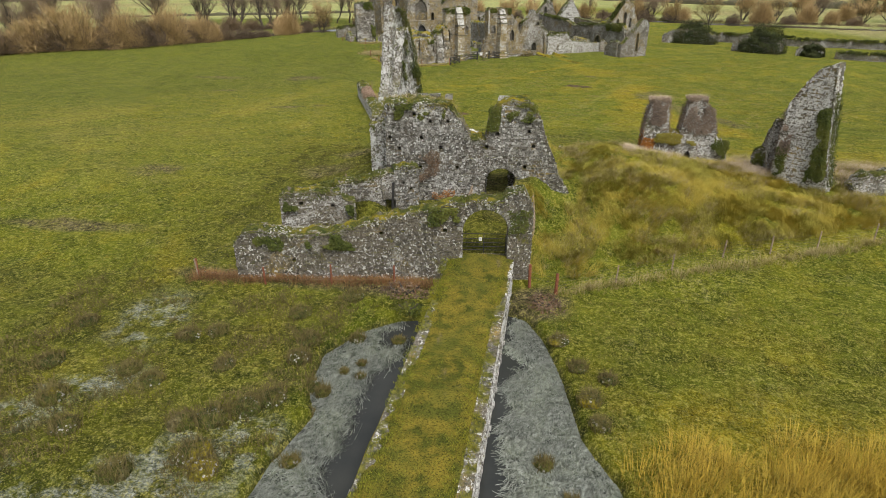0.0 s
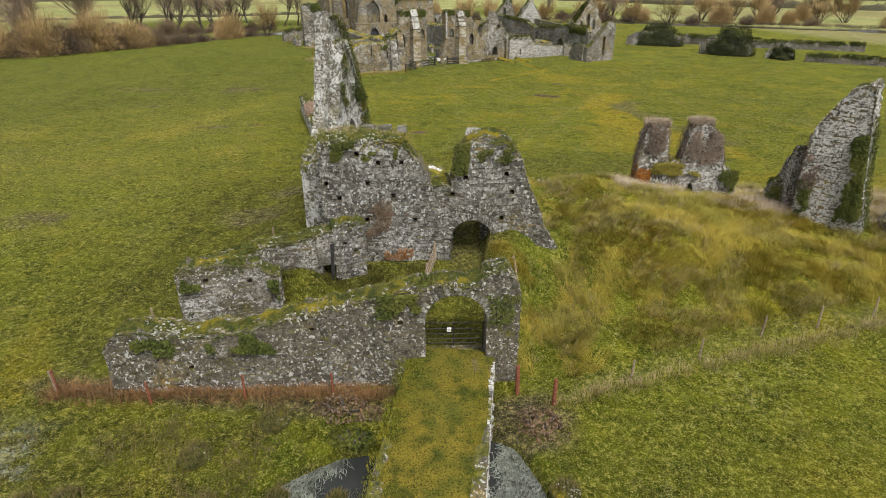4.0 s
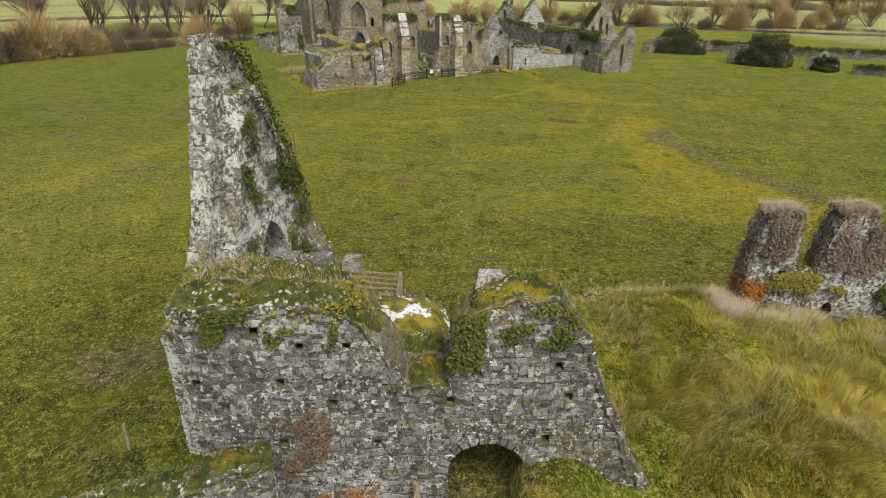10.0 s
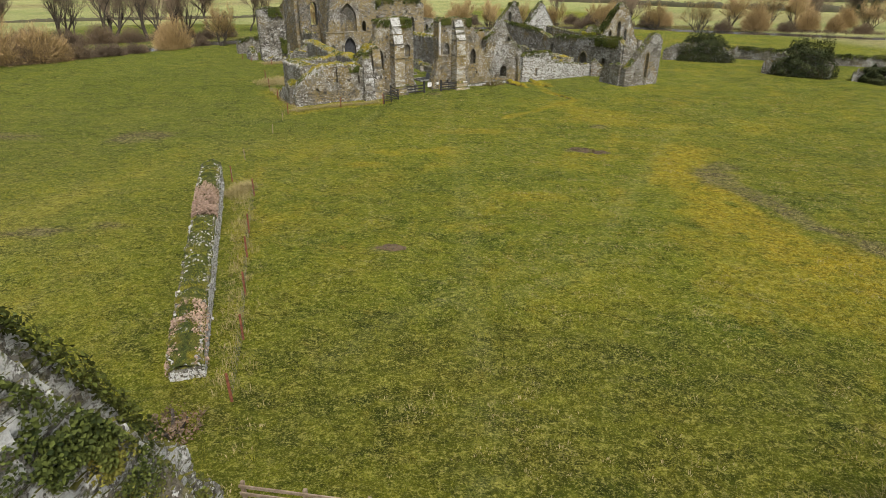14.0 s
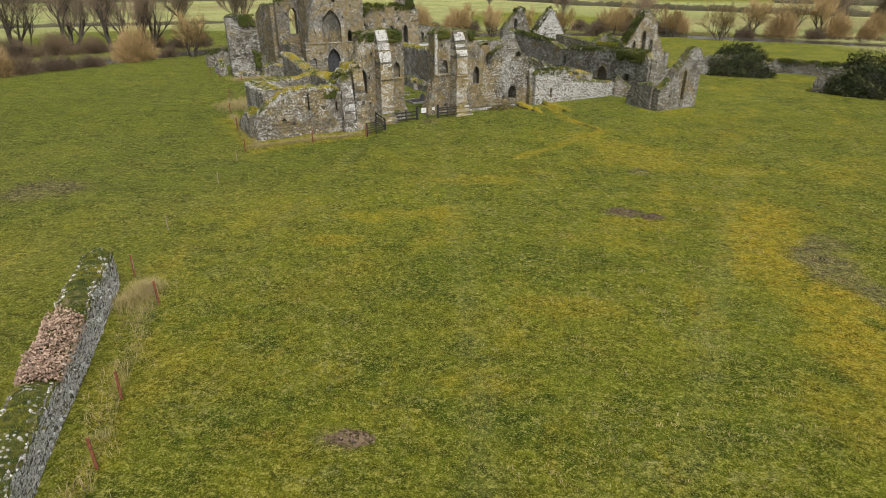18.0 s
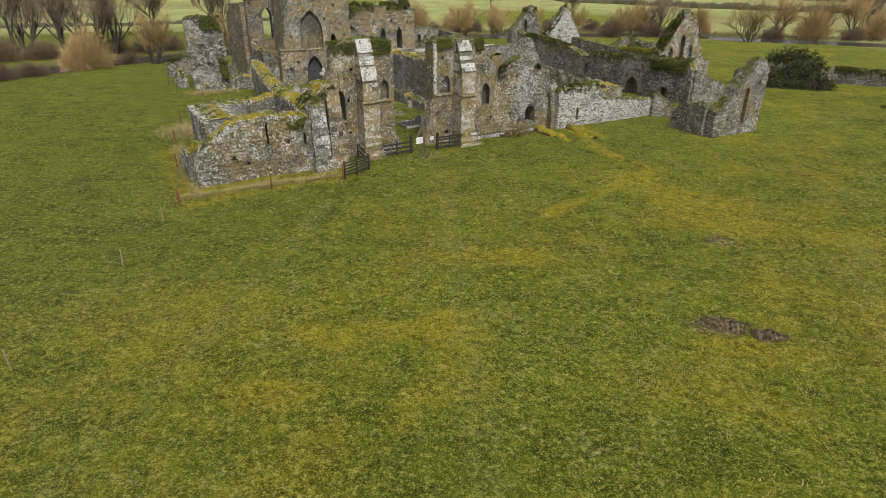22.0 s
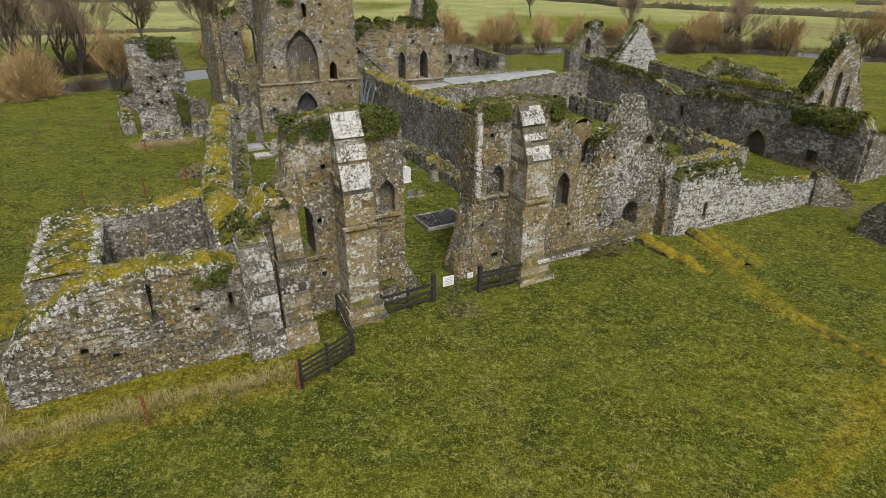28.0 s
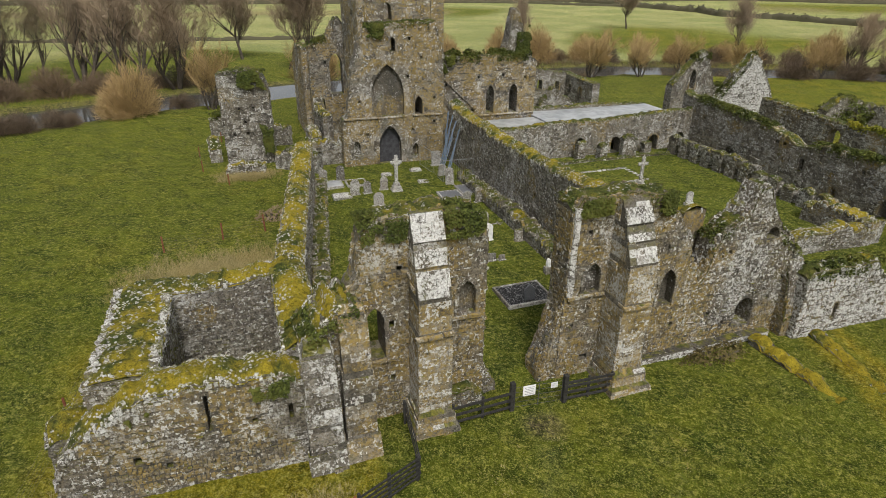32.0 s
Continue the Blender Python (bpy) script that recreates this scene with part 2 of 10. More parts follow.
    m = n.math("MAXIMUM", m, n.math("MULTIPLY", n.step(n.noise(0.7, 5, 0.65), 0.68 - 0.14 * moss, 0.78 - 0.12 * moss), n.step(n.noise(7, 5, 0.7), 0.42, 0.58)))
    col = n.mix(m, col, n.mix(n.step(n.noise(5, 4, 0.7), 0.3, 0.7), (0.032, 0.04, 0.010), (0.17, 0.155, 0.028)))
    return n.done(col, 0.92, n.math("ADD", fine, n.noise(40, 3)), 0.03, 0.8)


def turf_material(name, moss_y=0.5, dry=0.3, lichen=0.3):
    """Moss, grass and crusted rubble on the tops of broken walls."""
    n = Nodes(name)
    col = n.mix(n.step(n.noise(2.4, 5, 0.65), 0.35, 0.65), (0.045, 0.062, 0.014), (0.125, 0.125, 0.025))
    col = n.mix(n.step(n.noise(0.6, 4, 0.6), 0.60 - 0.2 * moss_y, 0.75 - 0.15 * moss_y, 0, 0.9), col, n.mix(n.noise(9, 3), (0.24, 0.19, 0.015), (0.42, 0.32, 0.025)))
    col = n.mix(n.step(n.noise(1.1, 5, 0.6, n.stretch(1, 1, 1, 0.6)), 0.66 - 0.2 * dry, 0.8 - 0.2 * dry, 0, 0.8), col, (0.25, 0.20, 0.11))
    rub = n.cells(7.0)
    rock = n.math("MULTIPLY", n.step(n.noise(0.8, 4, 0.65), 0.64 - 0.22 * lichen, 0.72 - 0.2 * lichen), n.step(rub.outputs["Distance"], 0.42, 0.30))
    col = n.mix(rock, col, n.mix(n.noise(3, 4), (0.30, 0.28, 0.25), (0.66, 0.65, 0.62)))
    col = n.mix(n.step(n.noise(7, 6, 0.75), 0.36, 0.54, 0.75, 0.0), col, n.mix(0.75, col, (0.012, 0.014, 0.004)))
    col = n.mix(n.step(n.noise(26, 5, 0.75), 0.40, 0.54, 0.7, 0.0), col, n.mix(0.75, col, (0.012, 0.014, 0.004)))
    return n.done(col, 0.95, n.math("ADD", n.noise(11, 6, 0.7), n.math("MULTIPLY", n.noise(40, 3), 0.5)), 0.07, 0.9, 0.15)


def blade_material(name, colours, drift=0.15):
    """Grass, reeds or leaves: each blade its own tone within a drifting patch colour."""
    n = Nodes(name)
    col = n.mix(n.random("island"), colours[0], colours[1])
    col = n.mix(n.step(n.noise(drift, 4), 0.4, 0.65, 0, 0.75), col, n.mix(n.random("island"), colours[2], colours[1]))
    return n.done(col, 0.75, spec=0.2)


def plain_material(name, dark, pale, scale=6.0, rough=0.8, of=None, depth=0.004, metal=0.0):
    n = Nodes(name)
    col = n.mix(n.step(n.noise(scale, 5, 0.6), 0.3, 0.7), dark, pale)
    if of:
        col = n.mix(n.math("MULTIPLY", n.random(of), 0.5), col, pale)
    n.b.inputs["Metallic"].default_value = metal
    return n.done(col, rough, n.noise(scale * 6, 4), depth, 0.5)


def bark_material(name, dark, pale):
    n = Nodes(name)
    col = n.mix(n.step(n.noise(5, 5, 0.6, n.stretch(3, 3, 0.6)), 0.35, 0.65), dark, pale)
    return n.done(n.mix(n.step(n.noise(1.2, 3), 0.5, 0.8, 0, 0.5), col, (0.10, 0.105, 0.05)), 0.95, n.noise(18, 4, 0.6, n.stretch(2, 2, 0.4)), 0.03, 0.8)


GATE_STONE = stone_material("gatehouse_rubble", "island", 0.5, 0.12, 0.4, (0.115, 0.112, 0.098), (0.325, 0.315, 0.28), warm=0.25)
GATE_PIECE = stone_material("gatehouse_stone", "object", 0.5, 0.05, 0.4, (0.115, 0.112, 0.098), (0.32, 0.31, 0.275), warm=0.25)
OUTER_STONE = stone_material("brown_grey_wall_rubble", "island", 0.4, 0.2, 0.8, (0.07, 0.064, 0.05), (0.20, 0.183, 0.15))
OUTER_PIECE = stone_material("brown_grey_wall_stone", "object", 0.4, 0.2, 0.8, (0.07, 0.064, 0.05), (0.20, 0.183, 0.15))
MORTAR = stone_material("lime_mortar_core", "island", 0.4, 0.5, 0.5, (0.085, 0.078, 0.063), (0.16, 0.147, 0.12))
CRUST_STONE = stone_material("crusted_rubble", "island", 0.7, 0.2, 0.7, (0.085, 0.078, 0.062), (0.24, 0.22, 0.18))
ABBEY_STONE = stone_material("abbey_rubble", "island", 0.5, 0.95, 0.35, dark=(0.11, 0.098, 0.074), pale=(0.30, 0.268, 0.205))
ABBEY_PIECE = stone_material("abbey_stone", "object", 0.5, 0.95, 0.35, dark=(0.11, 0.098, 0.074), pale=(0.30, 0.268, 0.205))
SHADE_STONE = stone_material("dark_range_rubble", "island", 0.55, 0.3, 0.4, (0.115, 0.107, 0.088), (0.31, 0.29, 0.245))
RUIN_STONE = stone_material("overgrown_rubble", "island", 0.9, 0.15, 0.6, (0.10, 0.088, 0.07), (0.28, 0.255, 0.215), red=0.35)
ASHLAR = stone_material("dressed_ashlar", "island", 0.45, 0.75, 0.25, (0.15, 0.138, 0.112), (0.29, 0.267, 0.222))
WHITE_STONE = stone_material("white_crusted_rubble", "island", 1.25, 0.15, 0.3, (0.15, 0.14, 0.12), (0.38, 0.36, 0.325))
TURF_CAP = turf_material("wall_top_turf", 0.3, 0.4, 0.6)
MOSS_CAP = turf_material("wall_top_moss", 1.0, 0.15, 0.85)
YELLOW_MOSS = turf_material("yellow_moss_turf", 1.6, 0.2, 0.1)
IVY = blade_material("ivy_leaves", ((0.016, 0.026, 0.005), (0.105, 0.125, 0.025), (0.15, 0.14, 0.025)), 0.6)
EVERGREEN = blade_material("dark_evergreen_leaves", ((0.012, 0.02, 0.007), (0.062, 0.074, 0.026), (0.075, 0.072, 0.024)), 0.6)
DRY_IVY = blade_material("withered_creeper", ((0.085, 0.06, 0.04), (0.21, 0.155, 0.105), (0.20, 0.095, 0.035)), 0.6)
DRY_GRASS = blade_material("withered_grass", ((0.20, 0.17, 0.06), (0.44, 0.36, 0.18), (0.25, 0.19, 0.05)), 0.4)
TUSSOCK = blade_material("tussock_grass", ((0.045, 0.058, 0.006), (0.25, 0.23, 0.045), (0.27, 0.195, 0.03)), 0.3)
MEADOW = blade_material("meadow_grass", ((0.050, 0.072, 0.004), (0.28, 0.28, 0.03), (0.29, 0.22, 0.016)), 0.12)
RUST_GRASS = blade_material("rusty_dead_grass", ((0.09, 0.05, 0.02), (0.32, 0.185, 0.085), (0.24, 0.11, 0.035)), 0.5)
RANK = blade_material("rank_grass_blades", ((0.018, 0.024, 0.004), (0.10, 0.098, 0.018), (0.085, 0.065, 0.014)), 0.3)
MATTED = blade_material("matted_mound_grass", ((0.11, 0.11, 0.012), (0.42, 0.36, 0.07), (0.50, 0.35, 0.045)), 0.35)
LUSH = blade_material("lush_grass_blades", ((0.022, 0.042, 0.005), (0.135, 0.165, 0.022), (0.17, 0.16, 0.02)), 0.15)
RUSH = blade_material("brown_rushes", ((0.075, 0.062, 0.022), (0.17, 0.135, 0.05), (0.12, 0.11, 0.03)), 0.3)
OSIER = blade_material("yellow_osier_stems", ((0.22, 0.15, 0.02), (0.55, 0.38, 0.05), (0.34, 0.27, 0.06)), 0.4)
WEED = blade_material("pale_water_weed", ((0.12, 0.13, 0.105), (0.32, 0.34, 0.30), (0.19, 0.215, 0.14)), 0.5)
TWIG = blade_material("bare_twigs", ((0.17, 0.13, 0.09), (0.32, 0.245, 0.165), (0.28, 0.20, 0.12)), 0.1)
WILLOW_TWIG = blade_material("orange_willow_twigs", ((0.19, 0.13, 0.06), (0.50, 0.355, 0.16), (0.38, 0.27, 0.14)), 0.1)
HEDGE = blade_material("winter_hedge", ((0.03, 0.036, 0.018), (0.085, 0.078, 0.045), (0.10, 0.075, 0.04)), 0.05)
THICKET = blade_material("bare_thicket", ((0.07, 0.052, 0.036), (0.19, 0.14, 0.095), (0.22, 0.15, 0.075)), 0.08)
BARK = bark_material("bark", (0.04, 0.033, 0.026), (0.11, 0.09, 0.07))
FENCE_WOOD = plain_material("weathered_timber", (0.16, 0.115, 0.075), (0.36, 0.28, 0.20), 8, 0.85, "object")
RED_POST = plain_material("red_stained_post", (0.13, 0.045, 0.025), (0.26, 0.095, 0.05), 9, 0.8)
DARK_WOOD = plain_material("black_stained_timber", (0.018, 0.017, 0.016), (0.05, 0.048, 0.045), 9, 0.6)
WIRE = plain_material("rusty_wire", (0.12, 0.10, 0.085), (0.22, 0.2, 0.18), 20, 0.6)
STEEL = plain_material("galvanised_steel", (0.22, 0.23, 0.24), (0.42, 0.43, 0.44), 12, 0.45, metal=0.6)
BLUE_STEEL = plain_material("blue_grey_steel", (0.10, 0.14, 0.19), (0.2, 0.25, 0.31), 12, 0.5)
PAPER = plain_material("white_sign_face", (0.72, 0.72, 0.70), (0.82, 0.82, 0.80), 3, 0.5)
BLUE_PAINT = plain_material("blue_plastic", (0.05, 0.30, 0.55), (0.10, 0.42, 0.68), 4, 0.5)
INK = plain_material("grey_print", (0.2, 0.2, 0.2), (0.3, 0.3, 0.3), 8, 0.7)
SLATE = plain_material("dark_polished_granite", (0.07, 0.074, 0.08), (0.16, 0.165, 0.175), 30, 0.35)


def stone_chips():
    n = Nodes("dark_grave_chippings")
    c = n.cells(13)
    col = n.mix(n.step(n.cells(13).outputs["Color"], 0.2, 0.9), (0.02, 0.02, 0.021), (0.26, 0.26, 0.255))
    return n.done(n.mix(n.step(c.outputs["Distance"], 0.25, 0.6), col, (0.01, 0.01, 0.01)), 0.85, c.outputs["Distance"], 0.03, 0.8)


GRAVEL = stone_chips()
HEADSTONE = stone_material("headstone_limestone", "object", 0.7, 0.2, 0.1, (0.22, 0.21, 0.19), (0.42, 0.40, 0.37))
WHITE_MARBLE = plain_material("white_marble", (0.6, 0.6, 0.58), (0.78, 0.78, 0.76), 5, 0.5)
DOOR_WOOD = plain_material("dark_blocked_doorway", (0.035, 0.035, 0.038), (0.07, 0.07, 0.075), 3, 0.8)
CEMENT = plain_material("wet_cement_roof", (0.20, 0.21, 0.21), (0.42, 0.43, 0.43), 0.9, 0.28, depth=0.01)


def ground_material():
    n = Nodes("pasture_turf")
    big, mid, low, fine, hair = n.noise(0.022, 4, 0.55), n.noise(0.13, 5, 0.6), n.noise(0.8, 6, 0.7), n.noise(5.5, 5, 0.65), n.noise(21, 3, 0.65)
    col = n.mix(n.step(low, 0.30, 0.70), (0.066, 0.094, 0.006), (0.175, 0.182, 0.011))
    col = n.mix(n.step(mid, 0.46, 0.70, 0, 0.7), col, (0.25, 0.205, 0.013))
    col = n.mix(n.step(big, 0.42, 0.62, 0, 0.55), col, (0.150, 0.186, 0.009))
    col = n.mix(n.step(n.noise(0.11, 5, 0.62, n.stretch(1, 1.6, 1, 0.2), 0.4), 0.48, 0.62, 0, 0.8), col, (0.060, 0.096, 0.005))
    col = n.mix(n.step(n.noise(0.20, 6, 0.7, n.stretch(1, 0.55, 1, 0.3)), 0.53, 0.68, 0, 0.7), col, (0.33, 0.265, 0.015))
    ochre = n.math("MULTIPLY", n.step(n.noise(0.35, 5, 0.7), 0.54, 0.70), n.step(n.noise(1.9, 5, 0.75), 0.50, 0.62))
    col = n.mix(n.math("MULTIPLY", ochre, 0.8), col, (0.36, 0.25, 0.035))
    pale = n.math("MULTIPLY", n.step(n.noise(0.27, 4, 0.7, n.stretch(1.3, 0.8, 1, 0.5)), 0.50, 0.64), n.step(n.noise(3.1, 6, 0.75), 0.50, 0.62))
    col = n.mix(n.math("MULTIPLY", pale, 0.8), col, (0.36, 0.33, 0.13))
    col = n.mix(n.math("MULTIPLY", n.attribute("bleached"), 0.45), col, n.mix(n.step(mid, 0.35, 0.65), (0.19, 0.20, 0.03), (0.34, 0.30, 0.07)))
    col = n.mix(n.math("MULTIPLY", n.attribute("lush"), 0.88), col, n.mix(n.step(low, 0.3, 0.7), (0.032, 0.064, 0.008), (0.10, 0.136, 0.019)))
    col = n.mix(n.math("MULTIPLY", n.attribute("rank"), 0.85), col, n.mix(n.step(n.noise(1.1, 6, 0.72), 0.34, 0.66), (0.030, 0.038, 0.006), (0.135, 0.128, 0.018)))
    col = n.mix(n.math("MULTIPLY", n.attribute("dry"), n.step(n.noise(0.7, 6, 0.75), 0.30, 0.50)), col, n.mix(n.step(n.noise(1.6, 5, 0.7), 0.3, 0.7), (0.25, 0.20, 0.012), (0.46, 0.33, 0.016)))
    col = n.mix(n.math("MULTIPLY", n.attribute("track"), n.step(n.noise(0.9, 6, 0.75), 0.36, 0.6, 0.0, 0.34)), col, (0.25, 0.26, 0.085))
    dirt = n.math("MULTIPLY", n.attribute("dirt"), n.step(n.noise(1.3, 6, 0.75), 0.24, 0.42))
    col = n.mix(dirt, col, n.mix(n.step(n.noise(2.5, 5, 0.7), 0.3, 0.7), (0.05, 0.038, 0.024), (0.22, 0.17, 0.11)))
    wet = n.math("MULTIPLY", n.attribute("wet"), n.step(n.noise(0.9, 6, 0.75), 0.45, 0.57))
    col = n.mix(wet, col, n.mix(n.step(n.noise(4, 6, 0.75, n.stretch(1, 3, 1, 0.7)), 0.35, 0.65), (0.13, 0.145, 0.10), (0.50, 0.52, 0.46)))
    col = n.mix(n.attribute("bed"), col, (0.03, 0.027, 0.02))
    # far fields: pale green and straw crops, with distance haze lightened into the colour
    col = n.mix(n.attribute("hazy_crop"), col, n.mix(n.step(n.noise(0.05, 5, 0.65), 0.35, 0.65), (0.31, 0.36, 0.15), (0.54, 0.52, 0.25)))
    col = n.mix(n.attribute("stubble"), col, n.mix(n.step(n.noise(0.2, 5, 0.7), 0.3, 0.7), (0.20, 0.16, 0.085), (0.42, 0.35, 0.20)))
    tufty, sprig = n.noise(1.7, 4, 0.65, n.stretch(1, 1.5, 1, 0.4), 0.8), n.noise(5.0, 4, 0.65, None, 0.6)
    blade = n.noise(15, 3, 0.65)
    col = n.mix(n.step(tufty, 0.38, 0.53, 0.5, 0.0), col, n.mix(0.82, col, (0.018, 0.030, 0.001)))
    col = n.mix(n.step(tufty, 0.54, 0.66, 0.0, 0.5), col, n.mix(0.6, col, (0.40, 0.38, 0.06)))
    col = n.mix(n.step(sprig, 0.53, 0.64, 0.0, 0.62), col, n.mix(0.65, col, (0.56, 0.50, 0.13)))
    col = n.mix(n.step(sprig, 0.37, 0.50, 0.6, 0.0), col, n.mix(0.88, col, (0.010, 0.017, 0.001)))
    col = n.mix(n.step(blade, 0.37, 0.50, 0.7, 0.0), col, n.mix(0.85, col, (0.010, 0.017, 0.001)))
    col = n.mix(n.step(blade, 0.54, 0.65, 0.0, 0.65), col, n.mix(0.62, col, (0.56, 0.51, 0.15)))
    hump = n.step(n.noise(0.45, 5, 0.7, n.stretch(1, 1.7, 1, 0.25), 0.6), 0.40, 0.60)
    col = n.mix(n.math("MULTIPLY", hump, 0.35), col, n.mix(0.5, col, (0.29, 0.31, 0.02)))
    bump = n.math("ADD", n.math("MULTIPLY", low, 1.6), n.math("ADD", fine, n.math("MULTIPLY", hair, 0.7)))
    return n.done(col, 0.95, bump, 0.20, 1.0, 0.12)


def water_material(name, tint, gloss=0.5):
    n = Nodes(name)
    n.b.inputs["IOR"].default_value = 1.33
    return n.done(n.mix(n.noise(0.6, 4), tint, (0.05, 0.052, 0.045)), 0.06, n.noise(3.5, 3), 0.01, 0.12, gloss)


GROUND = ground_material()
WATER = water_material("dark_still_water", (0.018, 0.02, 0.022))
RIVER_WATER = water_material("river_water", (0.06, 0.062, 0.06), 1.0)


# ---- mesh helpers ----
def mesh_object(name, verts, faces, material, parent=None, label="", smooth_shade=False):
    me = bpy.data.meshes.new(name)
    me.from_pydata([tuple(map(float, v)) for v in verts], [], [tuple(map(int, f)) for f in faces])
    me.materials.append(material)
    if smooth_shade:
        me.polygons.foreach_set("use_smooth", [True] * len(me.polygons))
    me.update()
    ob = new(name, me)
    if parent is not None:
        attach(ob, parent)
    if label:
        tagged(ob, label)
    return ob


def attach(ob, parent):
    ob.parent = parent
    if parent.data is None:
        ob.matrix_parent_inverse = parent.matrix_basis.inverted()


def part(name, bm, material, parent, label=""):
    me = bpy.data.meshes.new(name)
    bm.to_mesh(me)
    bm.free()
    me.materials.append(material)
    ob = new(name, me)
    attach(ob, parent)
    if label:
        tagged(ob, label)
    return ob


def thing(name, x, y, z, label, category, group="", kind="", turn=0.0):
    ob = new(name)
    ob.empty_display_size = 0.3
    ob.matrix_basis = pose(x, y, z, 0, 0, math.degrees(turn))
    return tagged(ob, label, category, group, kind)


def quick(name, verts, faces, material, parent=None, kind="", label="", category=""):
    """A large mesh from numpy arrays: all faces with the same number of corners."""
    verts, faces = np.asarray(verts, np.float32), np.asarray(faces, np.int32)
    me = bpy.data.meshes.new(name)
    k = faces.shape[1]
    me.vertices.add(len(verts))
    me.vertices.foreach_set("co", verts.ravel())
    me.loops.add(faces.size)
    me.loops.foreach_set("vertex_index", faces.ravel())
    me.polygons.add(len(faces))
    me.polygons.foreach_set("loop_start", np.arange(0, faces.size, k, dtype=np.int32))
    me.update(calc_edges=True)
    me.materials.append(material)
    ob = new(name, me)
    if parent is not None:
        attach(ob, parent)
    return tagged(ob, label, category, "", kind)


def box_bm(bm, m, sx, sy, sz, bevel=0.0):
    """A box of that size, standing on its base at the pose m."""
    r = bmesh.ops.create_cube(bm, size=1, matrix=m @ Matrix.Translation((0, 0, sz / 2)) @ Matrix.Diagonal((sx, sy, sz, 1)))
    if bevel:
        edges = list({e for v in r["verts"] for e in v.link_edges})
        bmesh.ops.bevel(bm, geom=edges, offset=bevel, segments=1, affect="EDGES")


def rod_bm(bm, a, b, radius, sides=6, tip=None):
    a, b = Vector(a), Vector(b)
    m = Matrix.Translation((a + b) / 2) @ (b - a).to_track_quat("Z", "Y").to_matrix().to_4x4()
    bmesh.ops.create_cone(bm, cap_ends=True, segments=sides, radius1=radius, radius2=radius if tip is None else tip, depth=(b - a).length, matrix=m)


# ---- masonry ----
HEX = [(0, 1, 5, 4), (1, 2, 6, 5), (2, 3, 7, 6), (3, 0, 4, 7), (4, 5, 6, 7)]


class Blocks:
    """Collects proud stones on flat faces and turns them into one mesh."""

    def __init__(self):
        self.v, self.n, self.rows = [], 0, []

    def add(self, o, ex, ez, en, s0, s1, z0, z1, proud, sink=0.05, square=False):
        self.rows.append((*o, *ex, *ez, *en, s0, s1, z0, z1, proud, sink, float(square)))
        self.n += 1

    def mesh(self, name, material, parent, label=""):
        if not self.n:
            return None
        if self.rows:
            R = np.array(self.rows, float)
            k = len(R)
            o, ex, ez, en = (R[:, None, 3 * i:3 * i + 3] for i in range(4))
            s0, s1, z0, z1, proud, sink, sq = R[:, 12:].T
            j = np.where(sq > 0, 0.02, 0.17) * np.minimum(s1 - s0, z1 - z0)
            q = np.stack([np.stack([s0, z0], 1), np.stack([s1, z0], 1), np.stack([s1, z1], 1), np.stack([s0, z1], 1)], 1) + RNG.uniform(-1, 1, (k, 4, 2)) * j[:, None, None]
            c = q.mean(1, keepdims=True)
            top = c + (q - c) * np.where(sq > 0, 0.985, RNG.uniform(0.86, 0.97, k))[:, None, None]
            dep = proud[:, None] * RNG.uniform(0.75, 1.25, (k, 4))
            lower = o + q[..., :1] * ex + q[..., 1:] * ez - sink[:, None, None] * en
            upper = o + top[..., :1] * ex + top[..., 1:] * ez + dep[..., None] * en
            self.v.append(np.concatenate([lower, upper], 1).reshape(-1, 3))
        f = (np.array(HEX)[None] + 8 * np.arange(self.n)[:, None, None]).reshape(-1, 4)
        ob = quick(name, np.concatenate(self.v), f, material, parent, "stuff", label)
        ob.data.polygons.foreach_set("use_smooth", [False] * len(ob.data.polygons))
        return ob


UNIT = []


def unit_stones():
    for k in range(12):
        r = np.random.default_rng(50 + k)
        lo = np.array([(-.5, -.5), (.5, -.5), (.5, .5), (-.5, .5)]) * 0.94 + r.uniform(-0.06, 0.06, (4, 2))
        hi = lo * r.uniform(0.74, 0.9)
        v = [(x, y, -0.8) for x, y in lo] + [(x, y, 0.55 + r.uniform(0, 0.2)) for x, y in (lo + hi) / 2] + [(x, y, r.uniform(0.8, 1.2)) for x, y in hi * 0.9]
        f = HEX[:4] + [tuple(i + 4 for i in q) for q in HEX]
        me = bpy.data.meshes.new("stone")
        me.from_pydata(v, [], f)
        me.update()
        UNIT.append(me)


unit_stones()
UNIT_OF = {}


def unit_mesh(material, k):
    key = (material.name, k % 12)
    if key not in UNIT_OF:
        UNIT_OF[key] = UNIT[k % 12].copy()
        UNIT_OF[key].materials.append(material)
    return UNIT_OF[key]


def piece(name, material, parent, o, ex, ez, en, s0, s1, z0, z1, proud):
    ob = new(name, unit_mesh(material, int(RNG.integers(0, 12))))
    c = o + (s0 + s1) / 2 * ex + (z0 + z1) / 2 * ez
    m = Matrix((ex * (s1 - s0), ez * (z1 - z0), en * max(proud, 0.02))).transposed().to_4x4()
    m.translation = Vector(c)
    ob.parent = parent
    ob.matrix_basis = m
    return ob


